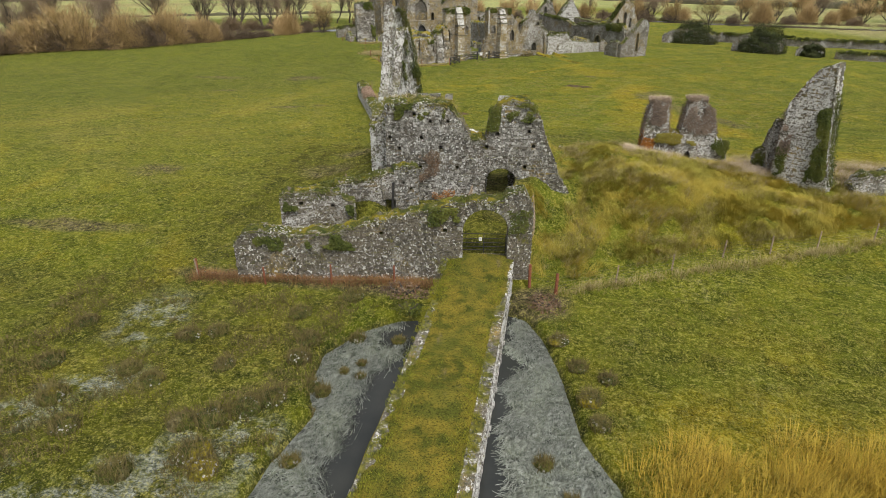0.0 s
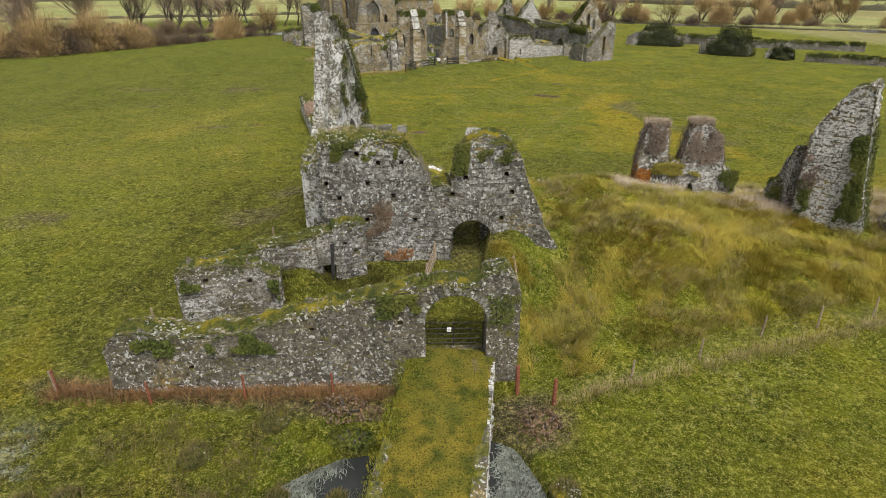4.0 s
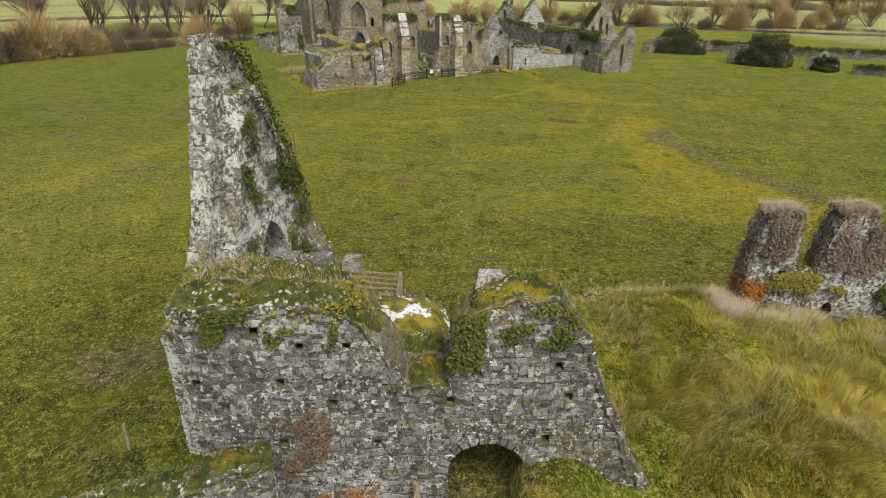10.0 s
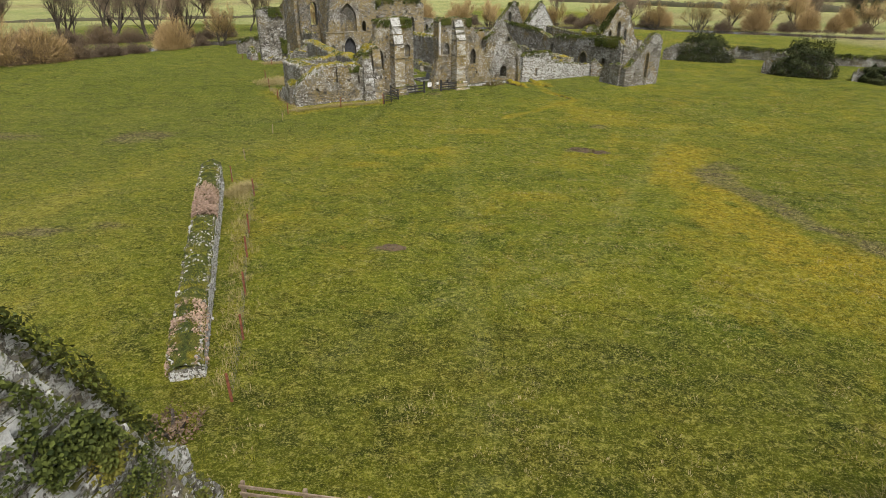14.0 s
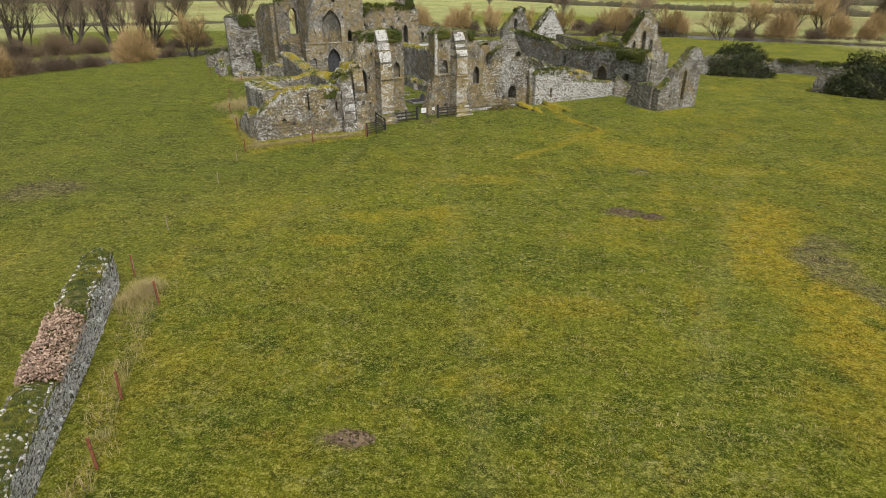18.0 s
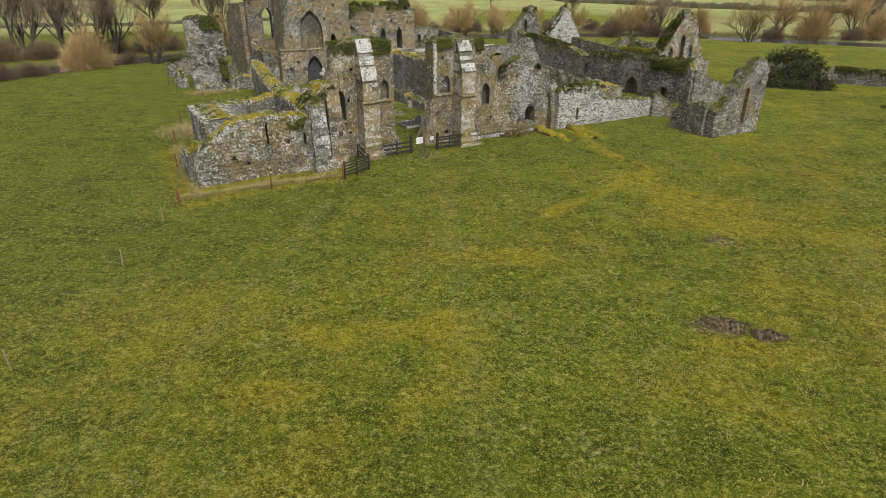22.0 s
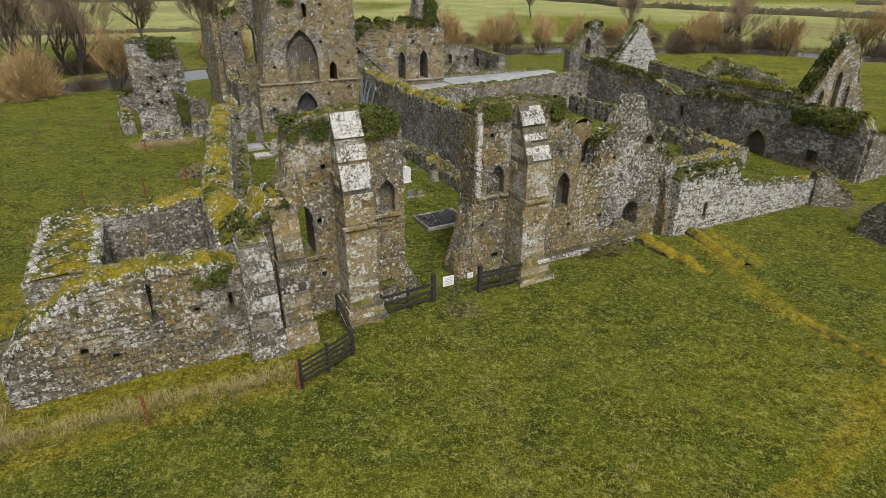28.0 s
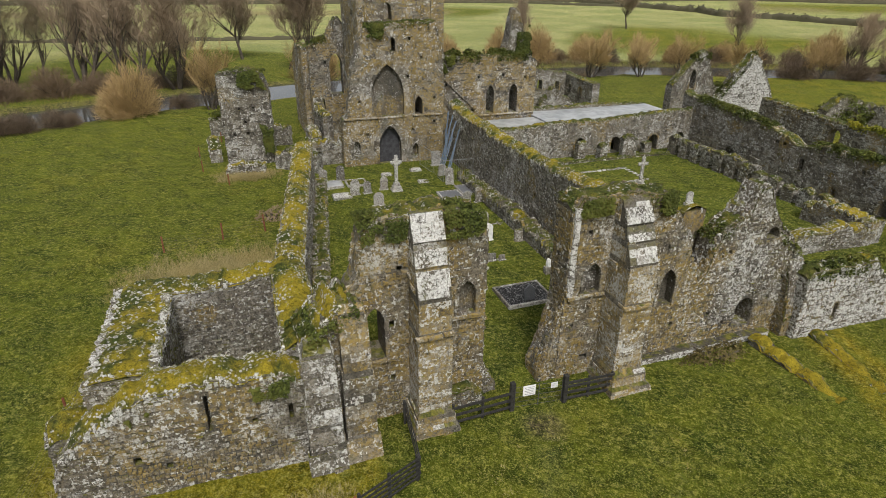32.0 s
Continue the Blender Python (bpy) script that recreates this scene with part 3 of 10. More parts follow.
def arch_outline(kind, s, z0, w, h, steps=6):
    """Outline of an opening, anticlockwise from its lower left: r square, p pointed, o round-headed."""
    a, b = s - w / 2, s + w / 2
    if kind == "r":
        return [(a, z0), (b, z0), (b, z0 + h), (a, z0 + h)]
    pts = [(a, z0), (b, z0)]
    if kind == "o":
        zs = z0 + max(h - w / 2, 0.05)
        r = z0 + h - zs
        return pts + [(s + w / 2 * math.cos(t), zs + r * math.sin(t)) for t in np.linspace(0, math.pi, 2 * steps + 1)]
    rise = min(0.87 * w, h * 0.6)
    zs = z0 + h - rise
    right = [(a + w * math.cos(t), zs + rise / 0.866 * math.sin(t)) for t in np.linspace(0, math.pi / 3, steps + 1)]
    return pts + right + [(2 * s - x, z) for x, z in reversed(right[:-1])]


def inside(outline, s, z, grow=0.0):
    xs, zs = [p[0] for p in outline], [p[1] for p in outline]
    if s < min(xs) - grow or s > max(xs) + grow or z < min(zs) - grow or z > max(zs) + grow:
        return False
    c, hit = (sum(xs) / len(xs), sum(zs) / len(zs)), False
    if grow:
        k = 1 + grow / max(0.2, min(max(xs) - min(xs), max(zs) - min(zs)) / 2)
        s, z = c[0] + (s - c[0]) / k, c[1] + (z - c[1]) / k
    for (x0, z0), (x1, z1) in zip(outline, outline[1:] + outline[:1]):
        if (z0 > z) != (z1 > z) and s < x0 + (z - z0) / (z1 - z0) * (x1 - x0):
            hit = not hit
    return hit


def course(blocks, o, ex, ez, en, L, z0, z1, keep, rows=(0.07, 0.17), lens=(0.10, 0.36), proud=(0.003, 0.036), gap=0.09, pieces=None, wavy=0.12):
    """Lays courses of rubble over one face; keep(s, z) tells where the wall stands."""
    z, row = z0, 0
    while z < z1:
        h, s, row = RNG.uniform(*rows), -RNG.uniform(0, 0.3), row + 1
        wave = RNG.uniform(0, 6.28), RNG.uniform(0.5, 1.6), h * wavy
        while s < L:
            l = lens[0] + (lens[1] - lens[0]) * RNG.beta(1.3, 2.2) if wavy else RNG.uniform(*lens)
            a, b = max(s, 0.0), min(s + l, L)
            s += l
            if b - a < 0.1 or RNG.random() < gap:
                continue
            split = RNG.random() < 0.15 and h > 0.18
            for za, zb in ([(z, z + h * 0.5), (z + h * 0.5, z + h)] if split else [(z, z + h)]):
                g = 0.008 if wavy else 0.0015
                if wavy:
                    jump = (lattice(math.floor(s / 0.9 + row * 0.37), row, 7) - 0.5) * h * 0.8
                    za, zb = za + jump, zb + jump
                w = wave[2] * math.sin(wave[0] + wave[1] * s) + wavy * RNG.uniform(-1, 1) * (zb - za)
                za, zb = za + w, zb + w * 0.8
                if wavy:
                    za, zb = za - RNG.uniform(0, 0.38) * h, zb + RNG.uniform(-0.12, 0.38) * h
                if not all(keep(p, q) for p in (a + 0.03, (a + b) / 2, b - 0.03) for q in (za, zb)):
                    continue
                pr = RNG.uniform(*proud) + (0.06 if RNG.random() < 0.04 else 0)
                if pieces and pieces["left"] > 0 and pieces["s"][0] <= (a + b) / 2 <= pieces["s"][1] and pieces["z"][0] <= za <= pieces["z"][1]:
                    pieces["left"] -= 1
                    piece("stone", pieces["material"], pieces["parent"], o, ex, ez, en, a + g, b - g, za + g, zb - g, pr)
                else:
                    blocks.add(o, ex, ez, en, a + g - (RNG.uniform(0, 0.05) if wavy else 0), b - g, za + g, zb - g, pr, square=not wavy)
        z += h


def ruin_wall(name, parent, a, b, thick, profile, base, holes=(), stone=GATE_STONE, cap=TURF_CAP, rubble=1.0, faces="fblr", pieces=None,
              rows=(0.07, 0.165), lens=(0.09, 0.28), gap=0.07, rough_top=0.10, plan=None, label="", dressed=ASHLAR, dome=0.12, tufts=0.0, core=None, crown=None):
    """A broken wall from a to b (its front lies to the right of that way), with an uneven top, openings through it or
    niches in its front, coursed rubble on its faces and turf on its top. profile: (distance, height) along the wall."""
    plan = plan or (lambda p, q: (p, q))
    ax, ay = plan(*a)
    bx, by = plan(*b)
    L = math.hypot(bx - ax, by - ay)
    ex = np.array([(bx - ax) / L, (by - ay) / L, 0.0])
    en, ez = np.array([ex[1], -ex[0], 0.0]), np.array([0, 0, 1.0])
    o = np.array([ax, ay, 0.0]) + en * thick / 2
    back = np.array([bx, by, 0.0]) - en * thick / 2
    ps, pz = [p[0] for p in profile], [p[1] for p in profile]
    seed = abs(hash((round(ax, 1), round(by, 1)))) % 97

    def top(s):
        return float(np.interp(s, ps, pz) + rough_top * 2 * (fbm(np.array([s * 1.4]), np.array([ax * 0.7 + ay]), seed)[0] - 0.5) + rough_top * 0.5 * (vnoise(np.array([s * 5.1]), np.array([ay]), seed)[0] - 0.5) + rough_top * 1.5 * (lattice(math.floor(s / 0.27), seed, 3) - 0.5))

    n = max(4, int(L / 0.13))
    samples = [(L * i / n, max(top(L * i / n), base + 0.1)) for i in range(n + 1)]
    outer = [(0, base - 0.7), (L, base - 0.7)] + samples[::-1]
    cuts, niches = [], []
    for h in holes:
        kind, s, z0, w, hh = h[:5]
        line = arch_outline(kind, s, z0, w, hh)
        if z0 + hh > min(top(s), top(s - w / 2), top(s + w / 2)) - 0.1 or s - w / 2 < 0.05 or s + w / 2 > L - 0.05:
            continue
        if len(h) > 5 and h[5]:
            niches.append((line, h[5]))
        else:
            cuts.append(line)
    verts, faces_ = [], []

    def sheet(loops, origin, dirx, flip):
        flat = [p for l in loops for p in l]
        tris = tessellate_polygon([[Vector((x, z, 0)) for x, z in l] for l in loops])
        k = len(verts)
        verts.extend([origin + x * dirx + z * ez for x, z in flat])
        for t in tris:
            p = [Vector((*flat[i], 0)) for i in t]
            ccw = (p[1] - p[0]).cross(p[2] - p[0]).z > 0
            t = t if ccw != flip else t[::-1]
            faces_.append(tuple(k + i for i in t))

    sheet([outer] + cuts + [q for q, _ in niches], o, ex, False)
    sheet([outer] + cuts, o - en * thick, ex, True)

    def rim(line, depth, inward):
        k, m = len(verts), len(line)
        verts.extend([o + x * ex + z * ez for x, z in line] + [o + x * ex + z * ez - depth * en for x, z in line])
        for i in range(m):
            j = (i + 1) % m
            q = (k + i, k + m + i, k + m + j, k + j)
            faces_.append(q if inward else q[::-1])

    rim(outer, thick, False)
    for q in cuts:
        rim(q, thick, True)
    for q, d in niches:
        rim(q, d, True)
        k = len(verts)
        verts.extend([o + x * ex + z * ez - d * en for x, z in q])
        faces_.append(tuple(range(k, k + len(q))))
    wall = mesh_object(name, verts, faces_, core or MORTAR, parent, label)
    # small holes left by the scaffold poles are simply missing stones backed by niches
    every = cuts + [q for q, _ in niches]
    boxes = [(min(p[0] for p in q) - 0.03, max(p[0] for p in q) + 0.03, min(p[1] for p in q) - 0.03, max(p[1] for p in q) + 0.03, q) for q in every]
    through_boxes = boxes[:len(cuts)]
    tops = [p[1] for p in samples]

    def keeper(bx_, mirror):
        def keep(s, z):
            if mirror:
                s = L - s
            if z > tops[min(n, max(0, int(s * n / L + 0.5)))] - 0.02:
                return False
            for x0, x1, y0, y1, q in bx_:
                if x0 <= s <= x1 and y0 <= z <= y1 and inside(q, s, z, 0.03):
                    return False
            return True
        return keep

    blocks = Blocks()
    zmax = max(p[1] for p in samples)
    if pieces:
        pieces = dict(pieces, parent=wall)
    if "f" in faces:
        course(blocks, o, ex, ez, en, L, base - 0.25, zmax, keeper(boxes, False), rows, lens, gap=gap, pieces=pieces)
    if "b" in faces:
        course(blocks, back, -ex, ez, -en, L, base - 0.25, zmax, keeper(through_boxes, True), rows, lens, gap=gap)
    for side, org, dx, dn, s in (("l", o - en * thick, en, -ex, 0.0), ("r", o + ex * L, -en, ex, L)):
        if side in faces:
            lim = top(s)
            course(blocks, org, dx, ez, dn, thick, base - 0.25, lim, lambda p, z: z < lim - 0.02, rows, lens, gap=gap)
    blocks.mesh("rubble_facing", stone, wall)
    # dressed stones round the arched openings
    for h in holes:
        if h[0] in "po" and h[3] > 0.35 and (len(h) < 7 or h[6]):
            line = arch_outline(*h[:5], steps=5)
            if line in every or arch_outline(*h[:5]) in every:
                surround(wall, o, ex, ez, en, h, dressed)
    if cap is not None:
        cap_strip(wall, o, ex, en, thick, L, top, base, cap, dome)
    if tufts:
        k = int(L * thick * 55 * tufts)
        s_, w_ = RNG.uniform(0, L, k), RNG.uniform(-thick, 0.02, k)
        ok = fbm(s_ * 1.7, w_ * 1.7, 51) > 0.4
        s_, w_ = s_[ok], w_[ok]
        q = o[None] + s_[:, None] * ex + w_[:, None] * en
        zz = np.array([top(v) for v in s_]) - 0.06 + np.sin(math.pi * np.clip(-w_ / thick, 0, 1)) * (dome + 0.03)
        blades("top_grass", q[:, 0], q[:, 1], zz, 0.03 + 0.08 * RNG.uniform(0, 1, len(s_)) ** 2, MEADOW, 6, 0.10, 0.010, 1.4, wall)
    if rubble:
        crown_stones(wall, o, ex, en, thick, L, top, rubble, crown or (WHITE_STONE if cap is MOSS_CAP else stone))
    return wall


def surround(wall, o, ex, ez, en, h, material):
    """Dressed jambs and arch stones round one opening, each a block."""
    kind, s, z0, w, hh = h[:5]
    out = arch_outline(kind, s, z0, w, hh, 5)
    c = np.array([s, z0 + hh * 0.45])
    wide = 0.16 if w < 1.4 else 0.26
    holder = Blocks()
    ring = out[1:] + out[:1]
    for (x0, y0), (x1, y1) in zip(ring, ring[1:]):
        seg = math.hypot(x1 - x0, y1 - y0)
        m = max(1, round(seg / 0.42))
        for i in range(m):
            p, q = np.array([x0 + (x1 - x0) * i / m, y0 + (y1 - y0) * i / m]), np.array([x0 + (x1 - x0) * (i + 1) / m, y0 + (y1 - y0) * (i + 1) / m])
            t = (q - p) / max(1e-6, np.linalg.norm(q - p))
            nn = np.array([t[1], -t[0]])
            if nn @ ((p + q) / 2 - c) < 0:
                nn = -nn
            pts = [p + t * 0.008, q - t * 0.008, q - t * 0.008 + nn * wide * RNG.uniform(0.95, 1.05), p + t * 0.008 + nn * wide * RNG.uniform(0.95, 1.05)]
            if (pts[1] - pts[0])[0] * (pts[2] - pts[1])[1] - (pts[1] - pts[0])[1] * (pts[2] - pts[1])[0] < 0:
                pts = [pts[1], pts[0], pts[3], pts[2]]
            low = np.array([o + a[0] * ex + a[1] * ez - 0.06 * en for a in pts])
            cc = sum(pts) / 4
            hi = np.array([o + b[0] * ex + b[1] * ez + 0.07 * en for b in [cc + (a - cc) * 0.975 for a in pts]])
            holder.v.append(np.concatenate([low, hi]))
            holder.n += 1
    ob = holder.mesh("arch_surround", material, wall)
    if ob:
        tagged(ob, "dressed limestone arch stones")


def cap_strip(wall, o, ex, en, thick, L, top, base, material, dome):
    n, m = max(3, int(L / 0.14)), 9
    s = np.linspace(-0.04, L + 0.04, n + 1)
    w = np.linspace(0.05, -thick - 0.05, m)
    zt = np.array([top(min(max(x, 0), L)) for x in s])
    edge = np.sin(np.linspace(0, math.pi, m))
    S, Wd = np.meshgrid(s, w, indexing="ij")
    P = o[None, None] + S[..., None] * ex + Wd[..., None] * en
    bump = fbm(P[..., 0] * 2.3, P[..., 1] * 2.3, 11) - 0.35
    Z = zt[:, None] - 0.07 + edge[None] * (dome + 0.28 * bump) + 0.05 * (vnoise(P[..., 0] * 7, P[..., 1] * 7, 4) - 0.5)
    slope = np.abs(np.gradient(zt, s))
    slope = np.convolve(np.pad(slope, 2, "edge"), np.ones(5) / 5, "valid")
    P[..., 2] = np.maximum(Z - 0.4 * smooth(0.9, 1.8, slope)[:, None], base)
    idx = np.arange((n + 1) * m).reshape(n + 1, m)
    f = np.stack([idx[:-1, :-1], idx[:-1, 1:], idx[1:, 1:], idx[1:, :-1]], -1).reshape(-1, 4)
    ob = quick("turf_cap", P.reshape(-1, 3), f[:, ::-1], material, wall)
    ob.data.polygons.foreach_set("use_smooth", [True] * len(ob.data.polygons))
    return ob


def crown_stones(wall, o, ex, en, thick, L, top, amount, material):
    """Loose and bedded stones along a broken wall top."""
    blocks = Blocks()
    fine = np.linspace(0.03, L - 0.03, max(12, int(L / 0.12)))
    rise = np.array([top(v) for v in fine])
    run = np.concatenate([[0], np.cumsum(np.hypot(np.diff(fine), np.diff(rise)))])
    steep = np.minimum(1.0, np.abs(np.gradient(rise, fine)) * 0.4)
    for _ in range(int(run[-1] * thick * 11 * amount)):
        s, w = float(np.interp(RNG.uniform(0, run[-1]), run, fine)), RNG.choice([RNG.uniform(0, thick), RNG.uniform(0, 0.25), thick - RNG.uniform(0, 0.25)])
        z = float(np.interp(s, fine, rise)) - 0.10 + 0.1 * math.sin(math.pi * w / thick) - RNG.uniform(0, 0.25) * float(np.interp(s, fine, steep))
        a = RNG.uniform(0, 6.28)
        e1 = np.array([math.cos(a), math.sin(a), RNG.uniform(-0.3, 0.3)])
        e2 = np.cross([0, 0, 1.0], e1)
        e1, e2 = e1 / np.linalg.norm(e1), e2 / np.linalg.norm(e2)
        nn = np.cross(e1, e2)
        l, d = RNG.uniform(0.07, 0.22), RNG.uniform(0.06, 0.16)
        blocks.add(o + s * ex - w * en + np.array([0, 0, z]), e1, e2, nn, -l / 2, l / 2, -d / 2, d / 2, RNG.uniform(0.05, 0.13), 0.1)
    blocks.mesh("loose_rubble", material, wall)


def leaves(name, parent, centres, normals, size, material, spread=0.5, kind="", label=""):
    """Small two-facet leaves at the given places."""
    c, nn = np.asarray(centres, float), np.asarray(normals, float)
    k = len(c)
    nn = nn + RNG.normal(0, spread, (k, 3))
    nn /= np.linalg.norm(nn, axis=1)[:, None] + 1e-9
    t = np.cross(nn, RNG.normal(0, 1, (k, 3)))
    t /= np.linalg.norm(t, axis=1)[:, None] + 1e-9
    b = np.cross(nn, t)
    r = size * RNG.uniform(0.6, 1.3, k)[:, None]
    v = np.stack([c - t * r, c + b * r * 0.6 + nn * r * 0.25, c + t * r, c - b * r * 0.6 + nn * r * 0.25], 1).reshape(-1, 3)
    i = 4 * np.arange(k)[:, None]
    f = np.concatenate([i + [0, 3, 2], i + [0, 2, 1]])
    return quick(name, v, f, material, parent, kind, label)


def ivy_patch(parent, o, ex, en, area, count, size=0.09, material=None, depth=0.25, seed=0, name="ivy", density=0.45, under=None):
    """Ivy over part of a wall face: area is (s0, s1, z0, z1); thick in the middle, ragged at its edge."""
    s0, s1, z0, z1 = area
    s, z = RNG.uniform(s0, s1, count * 4), RNG.uniform(z0, z1, count * 4)
    e = 1 - np.maximum(np.abs(2 * (s - s0) / (s1 - s0) - 1), np.abs(2 * (z - z0) / (z1 - z0) - 1))
    ok = fbm(s * 1.3, z * 1.3, 20 + seed) - 0.42 * (1 - np.minimum(1, 2.2 * e)) > density - 0.02
    if under is not None:
        ok &= z < np.interp(s, [p[0] for p in under], [p[1] for p in under])
    s, z, e = s[ok][:count], z[ok][:count], e[ok][:count]
    d = depth * RNG.uniform(0, 1, len(s)) * (0.3 + np.minimum(e * 2, 0.7)) + 0.06
    c = o[None] + s[:, None] * ex + d[:, None] * en + z[:, None] * np.array([0, 0, 1.0])
    return leaves(name, parent, c, np.tile(en + np.array([0, 0, 0.4]), (len(s), 1)), size, material or IVY, 0.55)


def ivy_on(wall_parent, a, b, thick, area, count, plan=None, back=False, **kw):
    plan = plan or (lambda p, q: (p, q))
    (ax, ay), (bx, by) = plan(*a), plan(*b)
    L = math.hypot(bx - ax, by - ay)
    ex = np.array([(bx - ax) / L, (by - ay) / L, 0.0])
    en = np.array([ex[1], -ex[0], 0.0])
    return ivy_patch(wall_parent, np.array([ax, ay, 0.0]) + en * thick / 2, ex, en, area, count, **kw)


def top_growth(parent, a, b, thick, area, count, plan=None, size=0.09, material=None, name="ivy", drape=0.3):
    """Growth lying over a wall's top: area is (s0, s1, height at s0, height at s1, thickness)."""
    plan = plan or (lambda p, q: (p, q))
    (ax, ay), (bx, by) = plan(*a), plan(*b)
    L = math.hypot(bx - ax, by - ay)
    ex = np.array([(bx - ax) / L, (by - ay) / L, 0.0])
    en = np.array([ex[1], -ex[0], 0.0])
    s0, s1, h0, h1, fat = area
    s, w = RNG.uniform(s0, s1, count * 2), RNG.uniform(-0.58, 0.58, count * 2)
    ok = fbm(s * 1.3, w * 1.5 + s0, 31) > 0.42
    s, w = s[ok][:count], w[ok][:count]
    hz = h0 + (h1 - h0) * (s - s0) / (s1 - s0)
    lump = fat * (0.25 + fbm(s * 1.1, w * 2, 33)) * (1 - (np.abs(w) / 0.62) ** 3)
    z = hz + lump * RNG.uniform(0.1, 1, len(s)) - drape * smooth(0.48, 0.58, np.abs(w)) * RNG.uniform(0, 1.6, len(s))
    c = np.stack([ax + s * ex[0] + w * thick * en[0], ay + s * ex[1] + w * thick * en[1], z], 1)
    return leaves(name, parent, c, np.tile([0, 0, 1.0], (len(s), 1)), size, material or IVY, 0.7)


def edge_growth(parent, a, b, thick, line, count, size, material, name, fat=0.12):
    """Creeper wrapped over a broken edge: line is the (distance, height) outline that it follows."""
    L = math.hypot(b[0] - a[0], b[1] - a[1])
    ex = np.array([(b[0] - a[0]) / L, (b[1] - a[1]) / L, 0.0])
    en = np.array([ex[1], -ex[0], 0.0])
    p = np.array(line, float)
    run = np.concatenate([[0], np.cumsum(np.hypot(*np.diff(p, axis=0).T))])
    t, w = RNG.uniform(0, run[-1], count), RNG.uniform(-0.55, 0.55, count)
    s, z = np.interp(t, run, p[:, 0]), np.interp(t, run, p[:, 1])
    ds, dz = np.interp(t + 0.1, run, p[:, 0]) - np.interp(t - 0.1, run, p[:, 0]), np.interp(t + 0.1, run, p[:, 1]) - np.interp(t - 0.1, run, p[:, 1])
    q = np.hypot(ds, dz) + 1e-6
    out = RNG.uniform(-0.3, 1, count) * fat * (0.5 + fbm(t * 1.5, w * 2, 35))
    nn = (-dz / q)[:, None] * ex + (ds / q)[:, None] * np.array([0, 0, 1.0])
    c = np.array([a[0], a[1], 0.0]) + s[:, None] * ex + (w * thick)[:, None] * en + z[:, None] * np.array([0, 0, 1.0]) + out[:, None] * nn
    return leaves(name, parent, c, nn, size, material, 0.6)


def blades(name, x, y, z, h, material, count=6, spread=0.12, width=0.03, lean=0.5, parent=None, kind="stuff", label="", category="", drift=(0, 0)):
    """Tufts of grass blades: a thin bent strip to a blade."""
    x, y, z, h = (np.repeat(np.asarray(q, float), count) for q in (x, y, z, np.broadcast_to(h, np.shape(x))))
    k = len(x)
    a, r = RNG.uniform(0, 6.283, k), spread * np.sqrt(RNG.uniform(0, 1, k))
    bx, by = x + r * np.cos(a), y + r * np.sin(a)
    hh = h * RNG.uniform(0.55, 1.15, k)
    lx, ly = lean * hh * np.cos(a) * RNG.uniform(0.2, 1, k) + drift[0] * hh, lean * hh * np.sin(a) * RNG.uniform(0.2, 1, k) + drift[1] * hh
    pa = a + RNG.uniform(0.9, 2.2, k)
    wx, wy = width / 2 * np.cos(pa), width / 2 * np.sin(pa)
    mx, my, mz = bx + 0.38 * lx, by + 0.38 * ly, z + 0.6 * hh
    v = np.stack([np.stack([bx - wx, by - wy, z - 0.03], 1), np.stack([bx + wx, by + wy, z - 0.03], 1),
                  np.stack([mx - 0.7 * wx, my - 0.7 * wy, mz], 1), np.stack([mx + 0.7 * wx, my + 0.7 * wy, mz], 1),
                  np.stack([bx + lx, by + ly, z + hh * 0.9], 1)], 1).reshape(-1, 3)
    i = 5 * np.arange(k)[:, None]
    f = np.concatenate([i + [0, 1, 3], i + [0, 3, 2], i + [2, 3, 4]])
    return quick(name, v, f, material, parent, kind, label, category)


